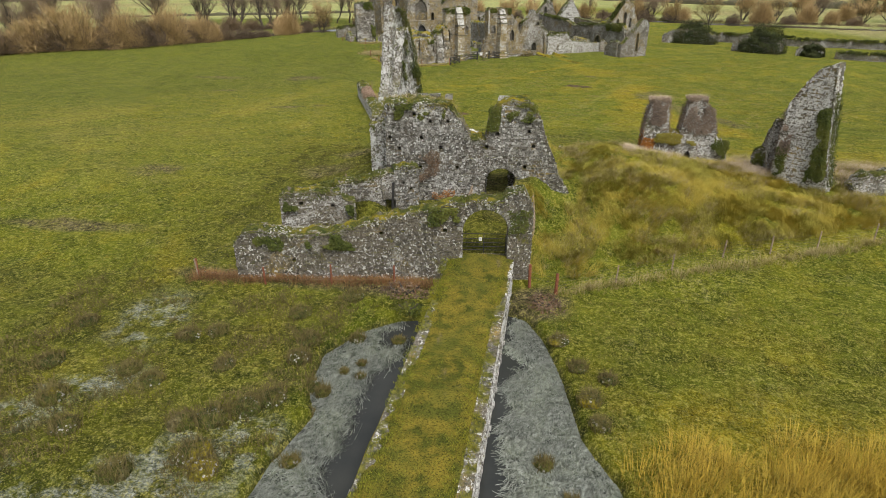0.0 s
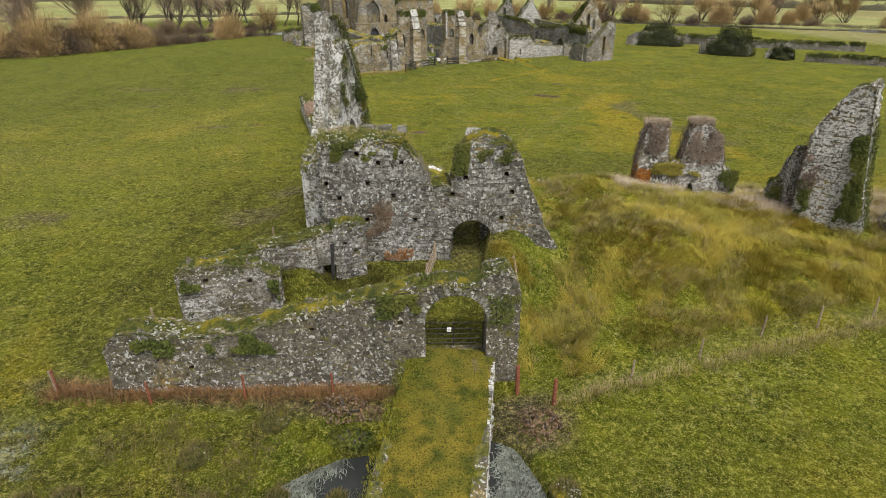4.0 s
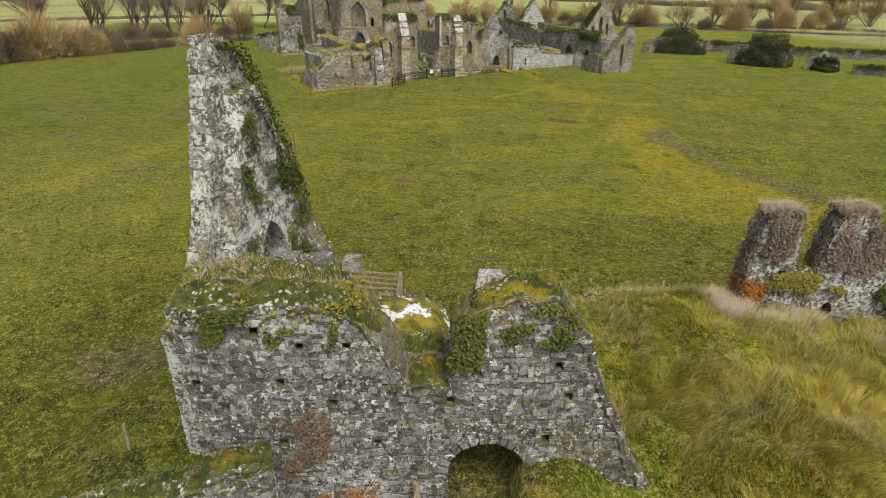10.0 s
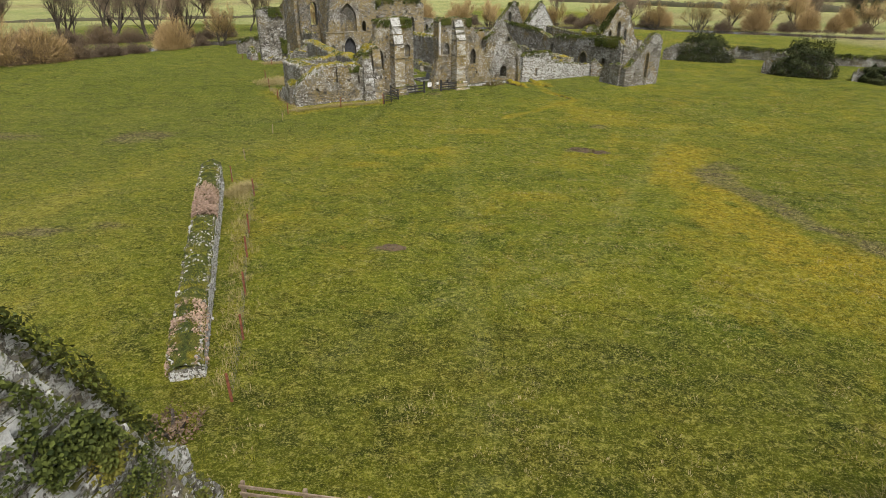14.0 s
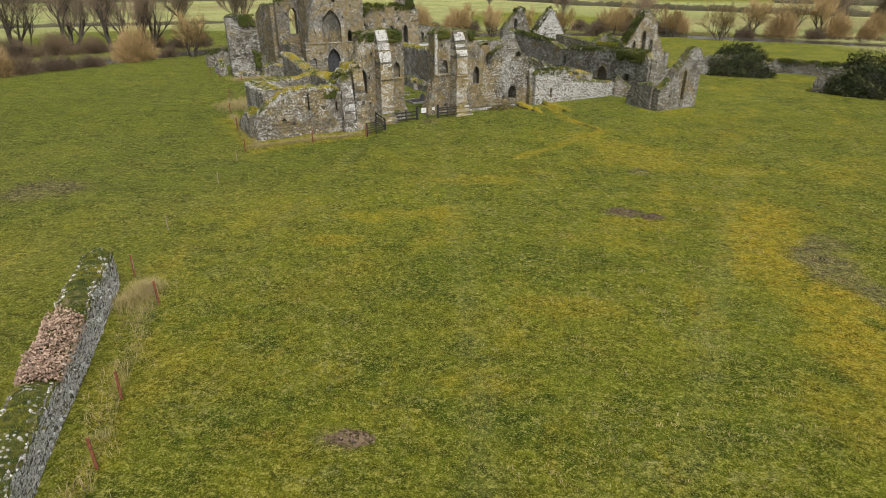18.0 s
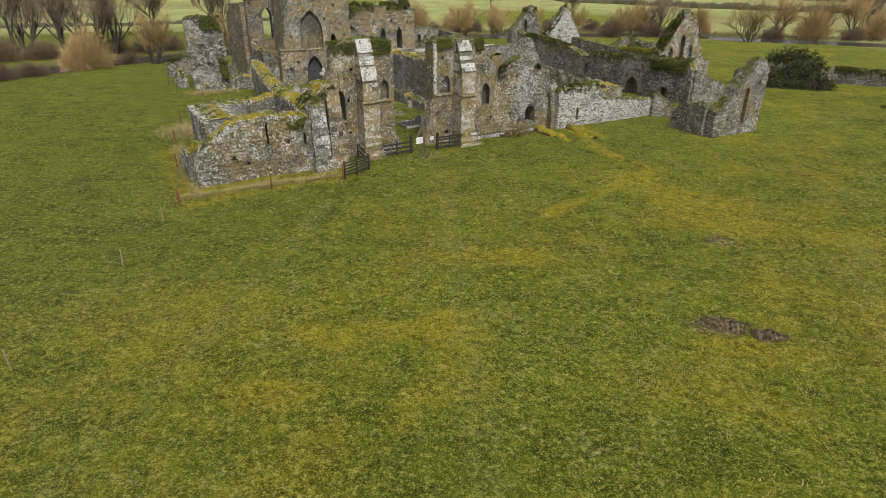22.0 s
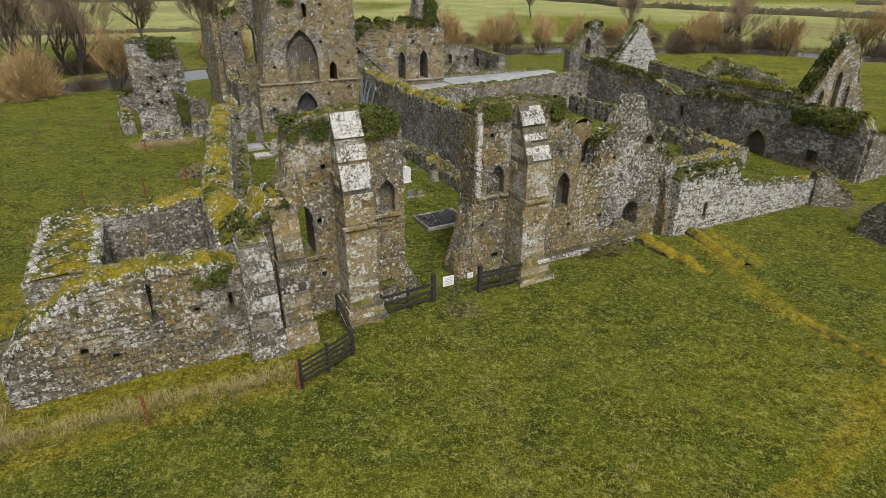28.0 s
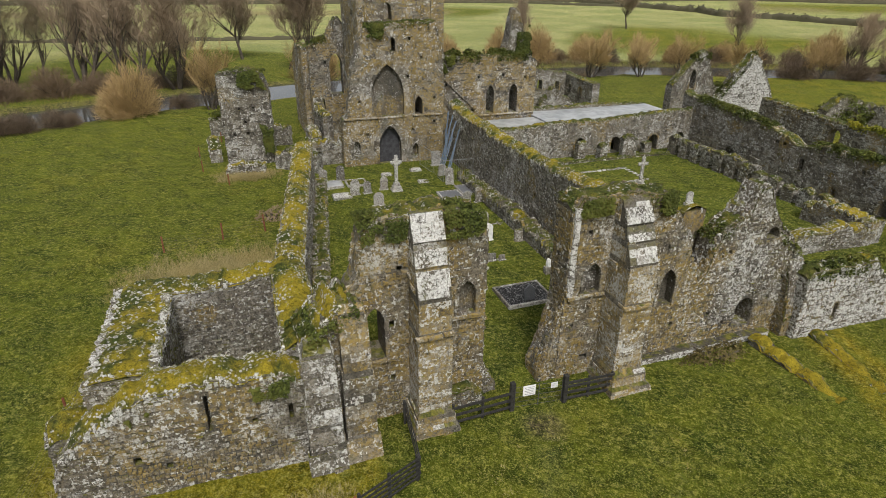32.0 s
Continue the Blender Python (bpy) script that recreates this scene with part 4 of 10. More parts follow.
# ---- ground and water ----
def ground_sheet():
    xs = np.concatenate([-np.geomspace(2600, 112, 26), np.arange(-108, -28, 1.3), np.arange(-28, 24, 0.25), np.arange(24, 92, 1.3), np.geomspace(94, 2600, 26)])
    ys = np.concatenate([-np.geomspace(1500, 34, 16), np.arange(-30, 8, 1.3), np.arange(8, 104, 0.22), np.arange(104, 116, 0.34), np.arange(116, 156, 0.8), np.arange(156, 235, 1.5), np.geomspace(237, 3000, 34)])
    X, Y = np.meshgrid(xs, ys, indexing="ij")
    P = np.stack([X, Y, height(X, Y)], -1).reshape(-1, 3)
    idx = np.arange(X.size).reshape(X.shape)
    f = np.stack([idx[:-1, :-1], idx[1:, :-1], idx[1:, 1:], idx[:-1, 1:]], -1).reshape(-1, 4)
    ob = quick("ground", P, f, GROUND, None, "structure", "rough green pasture turf with yellow, worn and muddy patches", "ground")
    me = ob.data
    me.polygons.foreach_set("use_smooth", [True] * len(me.polygons))
    x, y = P[:, 0], P[:, 1]

    def spot(cx, cy, rx, ry, turn=0.0):
        c, s = math.cos(turn), math.sin(turn)
        dx, dy = x - cx, y - cy
        return smooth(1.25, 0.55, np.hypot((dx * c + dy * s) / rx, (-dx * s + dy * c) / ry) + 1.2 * (fbm(x / 3.1, y / 3.1, 41) - 0.5) + 0.5 * (fbm(x / 0.9, y / 0.9, 45) - 0.5))

    def line(pts, w):
        return smooth(w, w * 0.35, seg_dist(x, y, pts) + 0.7 * w * (fbm(x / 1.6, y / 1.6, 43) - 0.5))

    dirt = np.zeros(len(x))
    for q in ((-30.8, 39.7, 2.3, 1.3), (-37.8, 87.4, 3.6, 2.3), (-50.3, 86.8, 5, 1.6), (-30.3, 64.7, 3.4, 1.2, 0.3), (-26.6, 66.2, 1.6, 0.6), (-44, 75, 2.4, 0.6), (3.9, 87.1, 1.5, 0.8), (6.6, 96.1, 1.1, 0.8), (-9.3, 64.9, 1.2, 0.6),
              (12.9, 80.5, 1.6, 2.6), (14.3, 83.2, 1.4, 1.2), (-2.8, 28.6, 0.8, 1.6), (-7, 26.2, 6, 0.9), (0.4, 25.8, 2, 1.2), (-11.5, 110.7, 1.2, 0.9), (-15.5, 26, 4, 0.8), (-30, 30.2, 5, 0.8), (-16.6, 41.5, 2.6, 1.7), (-15, 45, 2, 1.5)):
        dirt = np.maximum(dirt, 0.95 * spot(*q))
    dirt = np.maximum(dirt, 0.9 * line([(14.6, 83.6), (12.4, 80.4), (14.4, 75.9), (15.9, 70.1), (17.9, 67.2), (19.6, 63)], 1.3))
    dirt = np.maximum(dirt, 0.55 * spot(-2.5, 37, 1.4, 4))
    dry = np.zeros(len(x))
    for q in ((13.2, 61.5, 5, 4, -0.5), (9.5, 67.5, 4, 2.5), (-5.5, 68, 3, 1.6), (5.2, 85.3, 3, 1.2), (8.6, 99, 4.5, 3.5), (7.8, 102.5, 3.5, 1.5), (12, 38, 7, 6), (22, 52, 9, 3), (9, 17, 6, 3.5), (-2.3, 20, 0.6, 12), (-9.6, 85.8, 3, 1.2), (-13.1, 84.9, 2, 1), (-8, 87, 1.6, 1), (-14, 81, 2.4, 1.2), (-1.6, 74.3, 2.6, 1), (14.9, 97.5, 4, 2), (-6, 93, 4, 1.5)):
        dry = np.maximum(dry, 0.6 * spot(*q))
    for pts, w, k in (([abbey(16, -0.5), abbey(13.1, -8.6), abbey(12.9, -13.4), abbey(1.2, -15.7)], 0.8, 0.75), ([abbey(17.5, -0.5), abbey(16.5, -4.5)], 0.6, 0.9), ([(13, 88), (10.6, 80), (11.4, 70.5), (14.5, 64), (17.5, 60)], 3.6, 0.95)):
        dry = np.maximum(dry, k * line(pts, w))
    track = np.zeros(len(x))
    for pts, w in (([(-3.4, 47), (-3.6, 50.4), (-4.6, 62.4), (-6.0, 76.8), (-9.5, 103.6), (-11.6, 110.5)], 0.9), ([(-9.8, 53.9), (-7.9, 57.1), (-3.4, 61.9), (2.6, 65.7)], 0.7), ([(-2.5, 59.9), (0.7, 62.4), (9.0, 83.6), (14.9, 97.5)], 0.9), ([(-17, 100), (-18, 84), (-19, 76)], 0.8)):
        track = np.maximum(track, line(pts, w))
    rank = np.maximum.reduce([smooth(-8.6, -10, x) * smooth(26, 24, y) * 0.75, smooth(-15.5, -13, x) * smooth(0.5, -0.8, x) * smooth(27, 29, y) * smooth(52, 40, y), smooth(1, 3, x) * smooth(27, 24, y) * 0.35, 0.85 * smooth(-26, -19, x) * smooth(-9, -11, x) * smooth(25, 29, y) * smooth(54, 44, y), 0.7 * spot(-1, 52, 15, 7)])
    bleached = smooth(-12, -34, x) * smooth(30, 44, y) * smooth(112, 96, y)
    au, av = to_abbey(x, y)
    rim_grass = smooth(-19.2, -18.2, au) * smooth(-6.2, -7.0, au) * smooth(-3.8, -3.0, av) * smooth(12, 9, av)
    wet = np.zeros(len(x))
    for q in ((-18, 21.5, 1.7, 2.4, 0.3), (-17.5, 16.5, 2.6, 1.0, 0.5), (-20, 14, 3, 1, 0.4), (-12.5, 12.2, 3.5, 1.6, 0.2), (-10, 14.6, 2.2, 1.6), (-15.5, 11, 4, 1.2)):
        wet = np.maximum(wet, spot(*q))
    bed = smooth(-1.45, -1.65, P[:, 2]) * (P[:, 1] < 27)
    dist = seg_dist(x, y, RIVER)
    bed = np.maximum(bed, smooth(6.2, 5.0, dist))
    dirt = np.maximum(dirt, smooth(8.5, 6, dist) * 0.8)
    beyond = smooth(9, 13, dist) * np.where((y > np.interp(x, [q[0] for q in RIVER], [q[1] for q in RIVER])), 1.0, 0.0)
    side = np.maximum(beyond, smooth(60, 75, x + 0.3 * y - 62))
    # mask of the far crops whose base colour also stands for haze
    hazy_crop = 0.9 * side * smooth(0.25, 0.32, vnoise(x / 90 + 3, y / 90, 91))
    stubble = np.maximum(side * smooth(0.62, 0.66, vnoise(x / 70 + 9, y / 45, 93)) * 0.8 * (x > 40), smooth(17, 14, seg_dist(x, y, [(-420, 160), (-230, 268), (-90, 360)])))
    for name, val in (("lush", np.clip(smooth(-20, -2, av - 0.1 * au) * smooth(40, 20, au - 0.5 * av) * 0.75 + (smooth(-6, -4, au) * smooth(33, 31, au) * smooth(1, 3, av) * smooth(36, 32, av)), 0, 1)), ("hazy_crop", hazy_crop), ("track", track), ("rank", rank), ("bleached", bleached), ("stubble", stubble), ("dirt", dirt), ("dry", np.clip(np.maximum(dry, 0.55 * rim_grass), 0, 1)), ("wet", wet), ("bed", np.clip(bed, 0, 1))):
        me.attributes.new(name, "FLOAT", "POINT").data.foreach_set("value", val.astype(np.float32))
    return ob


ground_sheet()


def sheet(name, x0, x1, y0, y1, z, material, label, category):
    bm = bmesh.new()
    bmesh.ops.create_grid(bm, x_segments=1, y_segments=1, size=0.5, matrix=Matrix.Translation(((x0 + x1) / 2, (y0 + y1) / 2, z)) @ Matrix.Diagonal((x1 - x0, y1 - y0, 1, 1)))
    me = bpy.data.meshes.new(name)
    bm.to_mesh(me)
    bm.free()
    me.materials.append(material)
    return tagged(new(name, me), label, category, "", "structure")


sheet("moat_water", -14, 9, -30, 26.5, WATER_Z, WATER, "dark still moat water beside the causeway", "water")


def river_ribbon():
    pts, v = [Vector((*p, 0)) for p in RIVER], []
    for i, p in enumerate(pts):
        t = (pts[min(i + 1, len(pts) - 1)] - pts[max(i - 1, 0)]).normalized()
        n = Vector((-t.y, t.x, 0)) * 6.6
        v += [p + n, p - n]
    f = [(2 * i, 2 * i + 1, 2 * i + 3, 2 * i + 2) for i in range(len(pts) - 1)]
    ob = mesh_object("river_water", [(a.x, a.y, RIVER_Z) for a in v], f, RIVER_WATER)
    return tagged(ob, "grey river water winding behind the ruins", "river", "", "structure")


river_ribbon()


# ---- causeway bridge ----
def causeway():
    t = thing("causeway_bridge", -3.0, 8, -1.8, "grass-topped stone causeway bridge over the moat", "bridge")
    n, m = 110, 15
    yy = np.linspace(-16, 28.0, n)
    xl, xr = np.interp(yy, [-16, 11.6, 27.9], [-5.75, -4.95, -4.42]), np.interp(yy, [-16, 12.2, 28.1], [-1.85, -1.46, -1.06])
    w = np.linspace(0, 1, m)
    X = xl[:, None] + (xr - xl)[:, None] * w
    Y = np.repeat(yy[:, None], m, 1)
    X = X + (fbm(Y * 1.5, X, 2) - 0.5) * 0.14 * (np.abs(w - 0.5)[None] * 2) ** 4
    Z = 0.05 + 0.06 * fbm(X * 1.2, Y * 1.2, 6) + 0.07 * np.sin(math.pi * w)[None] - 0.06 * (np.abs(w - 0.5)[None] * 2) ** 6 + np.interp(yy, [-16, 20, 28], [-0.1, 0, 0.22])[:, None]
    idx = np.arange(n * m).reshape(n, m)
    f = np.stack([idx[:-1, :-1], idx[:-1, 1:], idx[1:, 1:], idx[1:, :-1]], -1).reshape(-1, 4)
    ob = quick("turf_deck", np.stack([X, Y, Z], -1).reshape(-1, 3), f, DECK_TURF, t)
    ob.data.polygons.foreach_set("use_smooth", [True] * len(ob.data.polygons))
    ruin_wall("side_wall", t, (-1.95, -16), (-1.28, 27.6), 0.45, [(0, 0.0), (25, 0.02), (43.6, 0.2)], -2.4, stone=WHITE_STONE, cap=None, rubble=0.0, faces="f", rough_top=0.02, rows=(0.1, 0.2))
    ruin_wall("side_wall", t, (-4.2, 27.8), (-5.5, -16), 0.45, [(0, 0.18), (20, 0.0), (43.6, -0.05)], -2.4, stone=GATE_STONE, cap=None, rubble=0.0, faces="f", rough_top=0.03)
    edge = Blocks()
    for y in np.arange(-14, 27.4, 0.34):
        x = float(np.interp(y, [-16, 12.2, 28.1], [-1.85, -1.46, -1.06]))
        z = float(np.interp(y, [-16, 20, 28], [-0.1, 0, 0.22]))
        if RNG.random() < 0.9:
            edge.add(np.array([x, y, z]), np.array([0, 1.0, 0]), np.array([-1.0, 0.02, 0]), np.array([0, 0, 1.0]), 0.01, 0.32, -0.06, RNG.uniform(0.08, 0.16), 0.05, 0.2)
    tagged(edge.mesh("edging_stones", WHITE_STONE, t), "white-crusted edging stones")
    x, y = RNG.uniform(-4.8, -1.4, 9000), RNG.uniform(7, 27.6, 9000)
    ok = fbm(x * 1.1, y * 1.1, 8) > 0.36
    blades("deck_grass", x[ok], y[ok], np.interp(y[ok], [-16, 20, 28], [0.0, 0.1, 0.3]), 0.075, MEADOW, 5, 0.10, 0.018, 0.7, t)


n_ = Nodes("causeway_turf")
c_ = n_.mix(n_.step(n_.noise(1.5, 5, 0.6), 0.35, 0.65), (0.06, 0.068, 0.010), (0.20, 0.155, 0.022))
c_ = n_.mix(n_.step(n_.noise(0.5, 4, 0.6), 0.45, 0.65, 0, 0.6), c_, (0.115, 0.115, 0.018))
c_ = n_.mix(n_.step(n_.noise(0.9, 4, 0.7, n_.stretch(1, 0.4, 1)), 0.60, 0.72, 0, 0.6), c_, (0.15, 0.12, 0.085))
DECK_TURF = n_.done(n_.mix(n_.step(n_.noise(16, 4, 0.7), 0.38, 0.52, 0.75, 0), c_, (0.014, 0.018, 0.003)), 0.95, n_.noise(14, 5, 0.7), 0.05, 0.9, 0.12)
causeway()


# ---- outer gate and its wall ----
def outer_gate():
    t = thing("outer_gateway", -2.6, 28.2, 0.2, "mossy rubble gateway arch with a long broken wall", "gateway")
    a, b = (-16.0, 26.4), (-0.25, 28.45)
    L = math.hypot(15.75, 2.05)
    prof = [(0, 0.9), (0.6, 1.5), (1.6, 1.65), (3.2, 1.45), (4.2, 1.55), (6.0, 1.75), (7.3, 2.2), (9.5, 2.75), (10.8, 3.0), (12.0, 3.5), (13.8, 3.5), (14.4, 3.5), (14.6, 3.95), (15.5, 4.05), (15.75, 3.5), (L, 3.2)]
    w = ruin_wall("gate_wall", t, a, b, 1.15, prof, -0.6, [("o", 13.47, 0.05, 2.35, 3.02, 0, 0), ("r", 11.35, 1.75, 0.22, 0.22, 0.5), ("r", 8.0, 1.55, 0.2, 0.2, 0.5), ("r", 3.2, -0.1, 0.2, 0.2, 0.4)],
                  stone=OUTER_STONE, rubble=1.5, cap=TURF_CAP, crown=CRUST_STONE, pieces={"material": OUTER_PIECE, "left": 300, "s": (7.5, 15.8), "z": (-0.5, 3.9)}, rough_top=0.12, tufts=1.0)
    ex = np.array([15.75, 2.05, 0]) / L
    en = np.array([ex[1], -ex[0], 0])
    o = np.array([*a, 0]) + en * 0.575
    ring = arch_outline("o", 13.47, 0.05, 2.35, 3.02, 9)[2:]
    for (x0, y0), (x1, y1) in zip(ring, ring[1:]):
        p, q = np.array([x0, y0]), np.array([x1, y1])
        tt = (q - p) / np.linalg.norm(q - p)
        nn = np.array([tt[1], -tt[0]])
        e1, e2 = tt[0] * ex + tt[1] * np.array([0, 0, 1.0]), nn[0] * ex + nn[1] * np.array([0, 0, 1.0])
        piece("voussoir", GATE_PIECE, w, o + p[0] * ex + np.array([0, 0, p[1]]), e1, e2, en, 0.0, float(np.linalg.norm(q - p)), 0.0, RNG.uniform(0.26, 0.36), 0.05)
    ivy_patch(w, o, ex, en, (3.6, 6.6, 0.6, 1.9), 1800, 0.05, depth=0.2, seed=3, density=0.45)
    ivy_patch(w, o, ex, en, (10.2, 12.4, 2.0, 3.4), 900, 0.06, depth=0.15, seed=5)
    ivy_patch(w, o, ex, en, (0.6, 3.0, 0.5, 1.5), 700, 0.06, depth=0.12, seed=6)
    ivy_patch(w, o, ex, en, (14.5, 15.9, 1.6, 3.2), 500, 0.05, depth=0.1, seed=7)
    top_growth(w, a, b, 1.15, (12, 14.6, 3.35, 3.5, 0.22), 1300, size=0.05)
    # steel field gate hung in the arch
    gt = thing("field_gate", -2.7, 28.5, 0.2, "closed dark steel field gate in the arch", "gate")
    p0, p1 = (o + 12.25 * ex - 0.75 * en), (o + 14.6 * ex - 0.75 * en)
    for z in (0.35, 0.55, 0.78, 1.02, 1.3):
        bm = bmesh.new()
        rod_bm(bm, (*p0[:2], z + 0.1), (*p1[:2], z + 0.1), 0.022)
        part("bar", bm, DARK_WOOD, gt)
    for f in (0.0, 0.5, 1.0):
        bm = bmesh.new()
        q = p0 + (p1 - p0) * f
        rod_bm(bm, (*q[:2], 0.3), (*q[:2], 1.42), 0.028)
        part("upright", bm, DARK_WOOD, gt)
    s = thing("gate_notice", -2.8, 28.4, 1.05, "small white notice fixed to the field gate", "sign")
    bm = bmesh.new()
    q = p0 + (p1 - p0) * 0.42 + en * 0.04
    box_bm(bm, pose(q[0], q[1], 1.0, 0, 0, 7.4), 0.17, 0.012, 0.2)
    part("panel", bm, PAPER, s)
    bm = bmesh.new()
    for z in (1.05, 1.09, 1.13):
        box_bm(bm, pose(q[0] + en[0] * 0.01, q[1] + en[1] * 0.01, z, 0, 0, 7.4), 0.11, 0.006, 0.015)
    part("print", bm, INK, s)


outer_gate()


# ---- gatehouse ----
SPIKE_STONE = stone_material("white_mossy_rubble", "island", 0.8, 0.05, 0.9, (0.11, 0.102, 0.085), (0.29, 0.275, 0.24), blotch=1.0)


RUST_FERN = blade_material("rusty_fern", ((0.16, 0.06, 0.012), (0.42, 0.17, 0.03), (0.30, 0.14, 0.04)), 0.5)


def snowy_cap():
    """Moss and turf under broad sheets of chalk-white crust."""
    n = Nodes("white_crusted_moss")
    col = n.mix(n.step(n.noise(2.4, 5, 0.65), 0.35, 0.65), (0.075, 0.085, 0.012), (0.26, 0.20, 0.03))
    white = n.math("MULTIPLY", n.step(n.noise(0.85, 6, 0.65, warp=0.08), 0.53, 0.56), n.step(n.noise(4, 5, 0.7), 0.36, 0.44))
    col = n.mix(white, col, n.mix(n.noise(14, 4), (0.55, 0.55, 0.54), (0.82, 0.82, 0.81)))
    return n.done(col, 0.95, n.noise(12, 6, 0.7), 0.06, 0.9, 0.15)


SNOWY_CAP = snowy_cap()


def gatehouse():
    t = thing("gatehouse_ruin", -4.1, 36, 0.9, "roofless grey rubble gatehouse front with a blocked round arch", "ruined gatehouse")
    a, b = (-9.75, 35.39), (1.95, 36.55)
    L = math.hypot(11.7, 1.16)
    prof = [(0, 6.75), (0.3, 6.85), (2.7, 6.85), (3.9, 6.7), (4.3, 6.3), (4.66, 5.9), (5.1, 5.3), (5.25, 4.66), (6.3, 4.66), (6.4, 6.0), (6.8, 6.7), (7.3, 7.0), (8.7, 7.05), (9.1, 6.6), (9.5, 6.1), (9.75, 5.45), (10.1, 4.37), (10.5, 3.75), (10.8, 2.6), (11.25, 1.85), (L, 1.2)]
    pl = [(1.8, 6.17), (2.79, 5.75), (3.89, 5.76), (0.25, 4.69), (2.24, 4.72), (0.82, 3.96), (3.46, 4.09), (2.12, 2.83), (4.49, 2.82), (6.97, 5.03), (8.91, 5.2), (8.88, 5.81), (9.21, 4.29), (6.33, 4.18), (8.75, 2.96)]
    w = ruin_wall("front_wall", t, a, b, 1.35, prof, 0.75, [("o", 7.28, 0.4, 2.0, 2.42, 0, 0)] + [("r", s, z - 0.12, 0.2, 0.24, 0.6) for s, z in pl],
                  pieces={"material": GATE_PIECE, "left": 300, "s": (1.0, 11.8), "z": (2.6, 5.2)}, rows=(0.08, 0.18), lens=(0.10, 0.32), rough_top=0.09, dome=0.22, tufts=1.2)
    ex = np.array([11.7, 1.16, 0]) / L
    en = np.array([ex[1], -ex[0], 0])
    ez = np.array([0, 0, 1.0])
    o = np.array([*a, 0]) + en * 0.675
    for cx, wd, hh, wide, pr in ((7.28, 2.0, 2.42, 0.34, 0.09), (6.6, 3.6, 2.95, 0.26, 0.07)):
        ring = arch_outline("o", cx, 0.4, wd, hh, 7)[2:]
        ring = [q for q in ring if wd < 3 or q[0] < 8.0]
        for (x0, y0), (x1, y1) in zip(ring, ring[1:]):
            p, q = np.array([x0, y0]), np.array([x1, y1])
            l = float(np.linalg.norm(q - p))
            tt = (q - p) / l
            nn = np.array([tt[1], -tt[0]])
            piece("voussoir", GATE_PIECE, w, o + p[0] * ex + p[1] * ez, tt[0] * ex + tt[1] * ez, nn[0] * ex + nn[1] * ez, en, 0.01, l - 0.01, 0.0, wide * RNG.uniform(0.85, 1.1), pr)
    ivy_patch(w, o, ex, en, (0.1, 4.7, 5.7, 6.9), 2300, 0.042, depth=0.1, seed=1, density=0.47)
    ivy_patch(w, o, ex, en, (6.2, 7.2, 4.9, 6.8), 1500, 0.05, depth=0.18, seed=2, density=0.36)
    ivy_patch(w, o, ex, en, (7.0, 9.6, 5.4, 7.1), 1100, 0.042, depth=0.1, seed=9, density=0.48)
    ivy_patch(w, o, ex, en, (1.7, 3.6, 0.2, 4.3), 2600, 0.03, DRY_IVY, 0.2, 4, "withered_creeper", 0.52)
    ivy_patch(w, o, ex, en, (2.6, 4.8, 0.6, 1.5), 500, 0.03, RUST_FERN, 0.15, 6, "rusty_fern", 0.5)
    top_growth(w, a, b, 1.35, (7.3, 8.8, 6.95, 7.0, 0.12), 500, size=0.06, material=TUSSOCK, name="moss")
    top_growth(w, a, b, 1.35, (0.2, 4.3, 6.75, 6.75, 0.18), 1500, size=0.06, material=TUSSOCK, name="moss")
    x = RNG.uniform(0, 1, 420)
    s = x * 4.4
    p = o[None] + s[:, None] * ex - RNG.uniform(0.3, 2.4, 420)[:, None] * en
    blades("top_grass", p[:, 0], p[:, 1], np.interp(s, [q[0] for q in prof], [q[1] for q in prof]) + 0.04, 0.12, DRY_GRASS, 7, 0.2, 0.008, 1.6, w)
    slabs = Blocks()
    for sx, wd, k in ((7.35, 0.9, 1.1), (8.65, 0.4, 1.05), (2.9, 0.9, 2.3), (3.8, 0.5, 2.2), (2.1, 0.6, 2.4)):
        slabs.add(o + sx * ex - k * en + np.array([0, 0, 6.86 if sx < 5 else 7.02]), ex, -en, ez, -wd / 2, wd / 2, -0.25, 0.25, 0.12, 0.15)
    tagged(slabs.mesh("cap_slab", GATE_STONE, w), "pale flat capping slabs")
    # floor left of the upper storey, behind the front
    ruin_wall("vault_remnant", t, (-9.75, 36.75), (-5.9, 37.1), 1.3, [(0, 6.6), (1.5, 6.7), (3.2, 6.6), (3.7, 5.9), (3.87, 5.0)], 0.7, cap=TURF_CAP, rubble=0.8, faces="fbr", rough_top=0.15, dome=0.15, tufts=1.6)
    ruin_wall("vault_fill", t, (-5.6, 37.15), (-3.55, 37.35), 1.9, [(0, 4.5), (1.0, 4.25), (1.8, 4.3), (2.06, 3.8)], 0.6, cap=TURF_CAP, rubble=0.3, faces="r", rough_top=0.15, dome=0.2, tufts=2.5)
    ruin_wall("vault_block", t, (-6.4, 39.1), (-3.75, 39.4), 2.7, [(0, 3.6), (0.6, 4.0), (1.6, 4.05), (2.3, 3.8), (2.67, 3.2)], 0.5, stone=WHITE_STONE, cap=SNOWY_CAP, rubble=0.6, rough_top=0.12, dome=0.22, tufts=0.5)
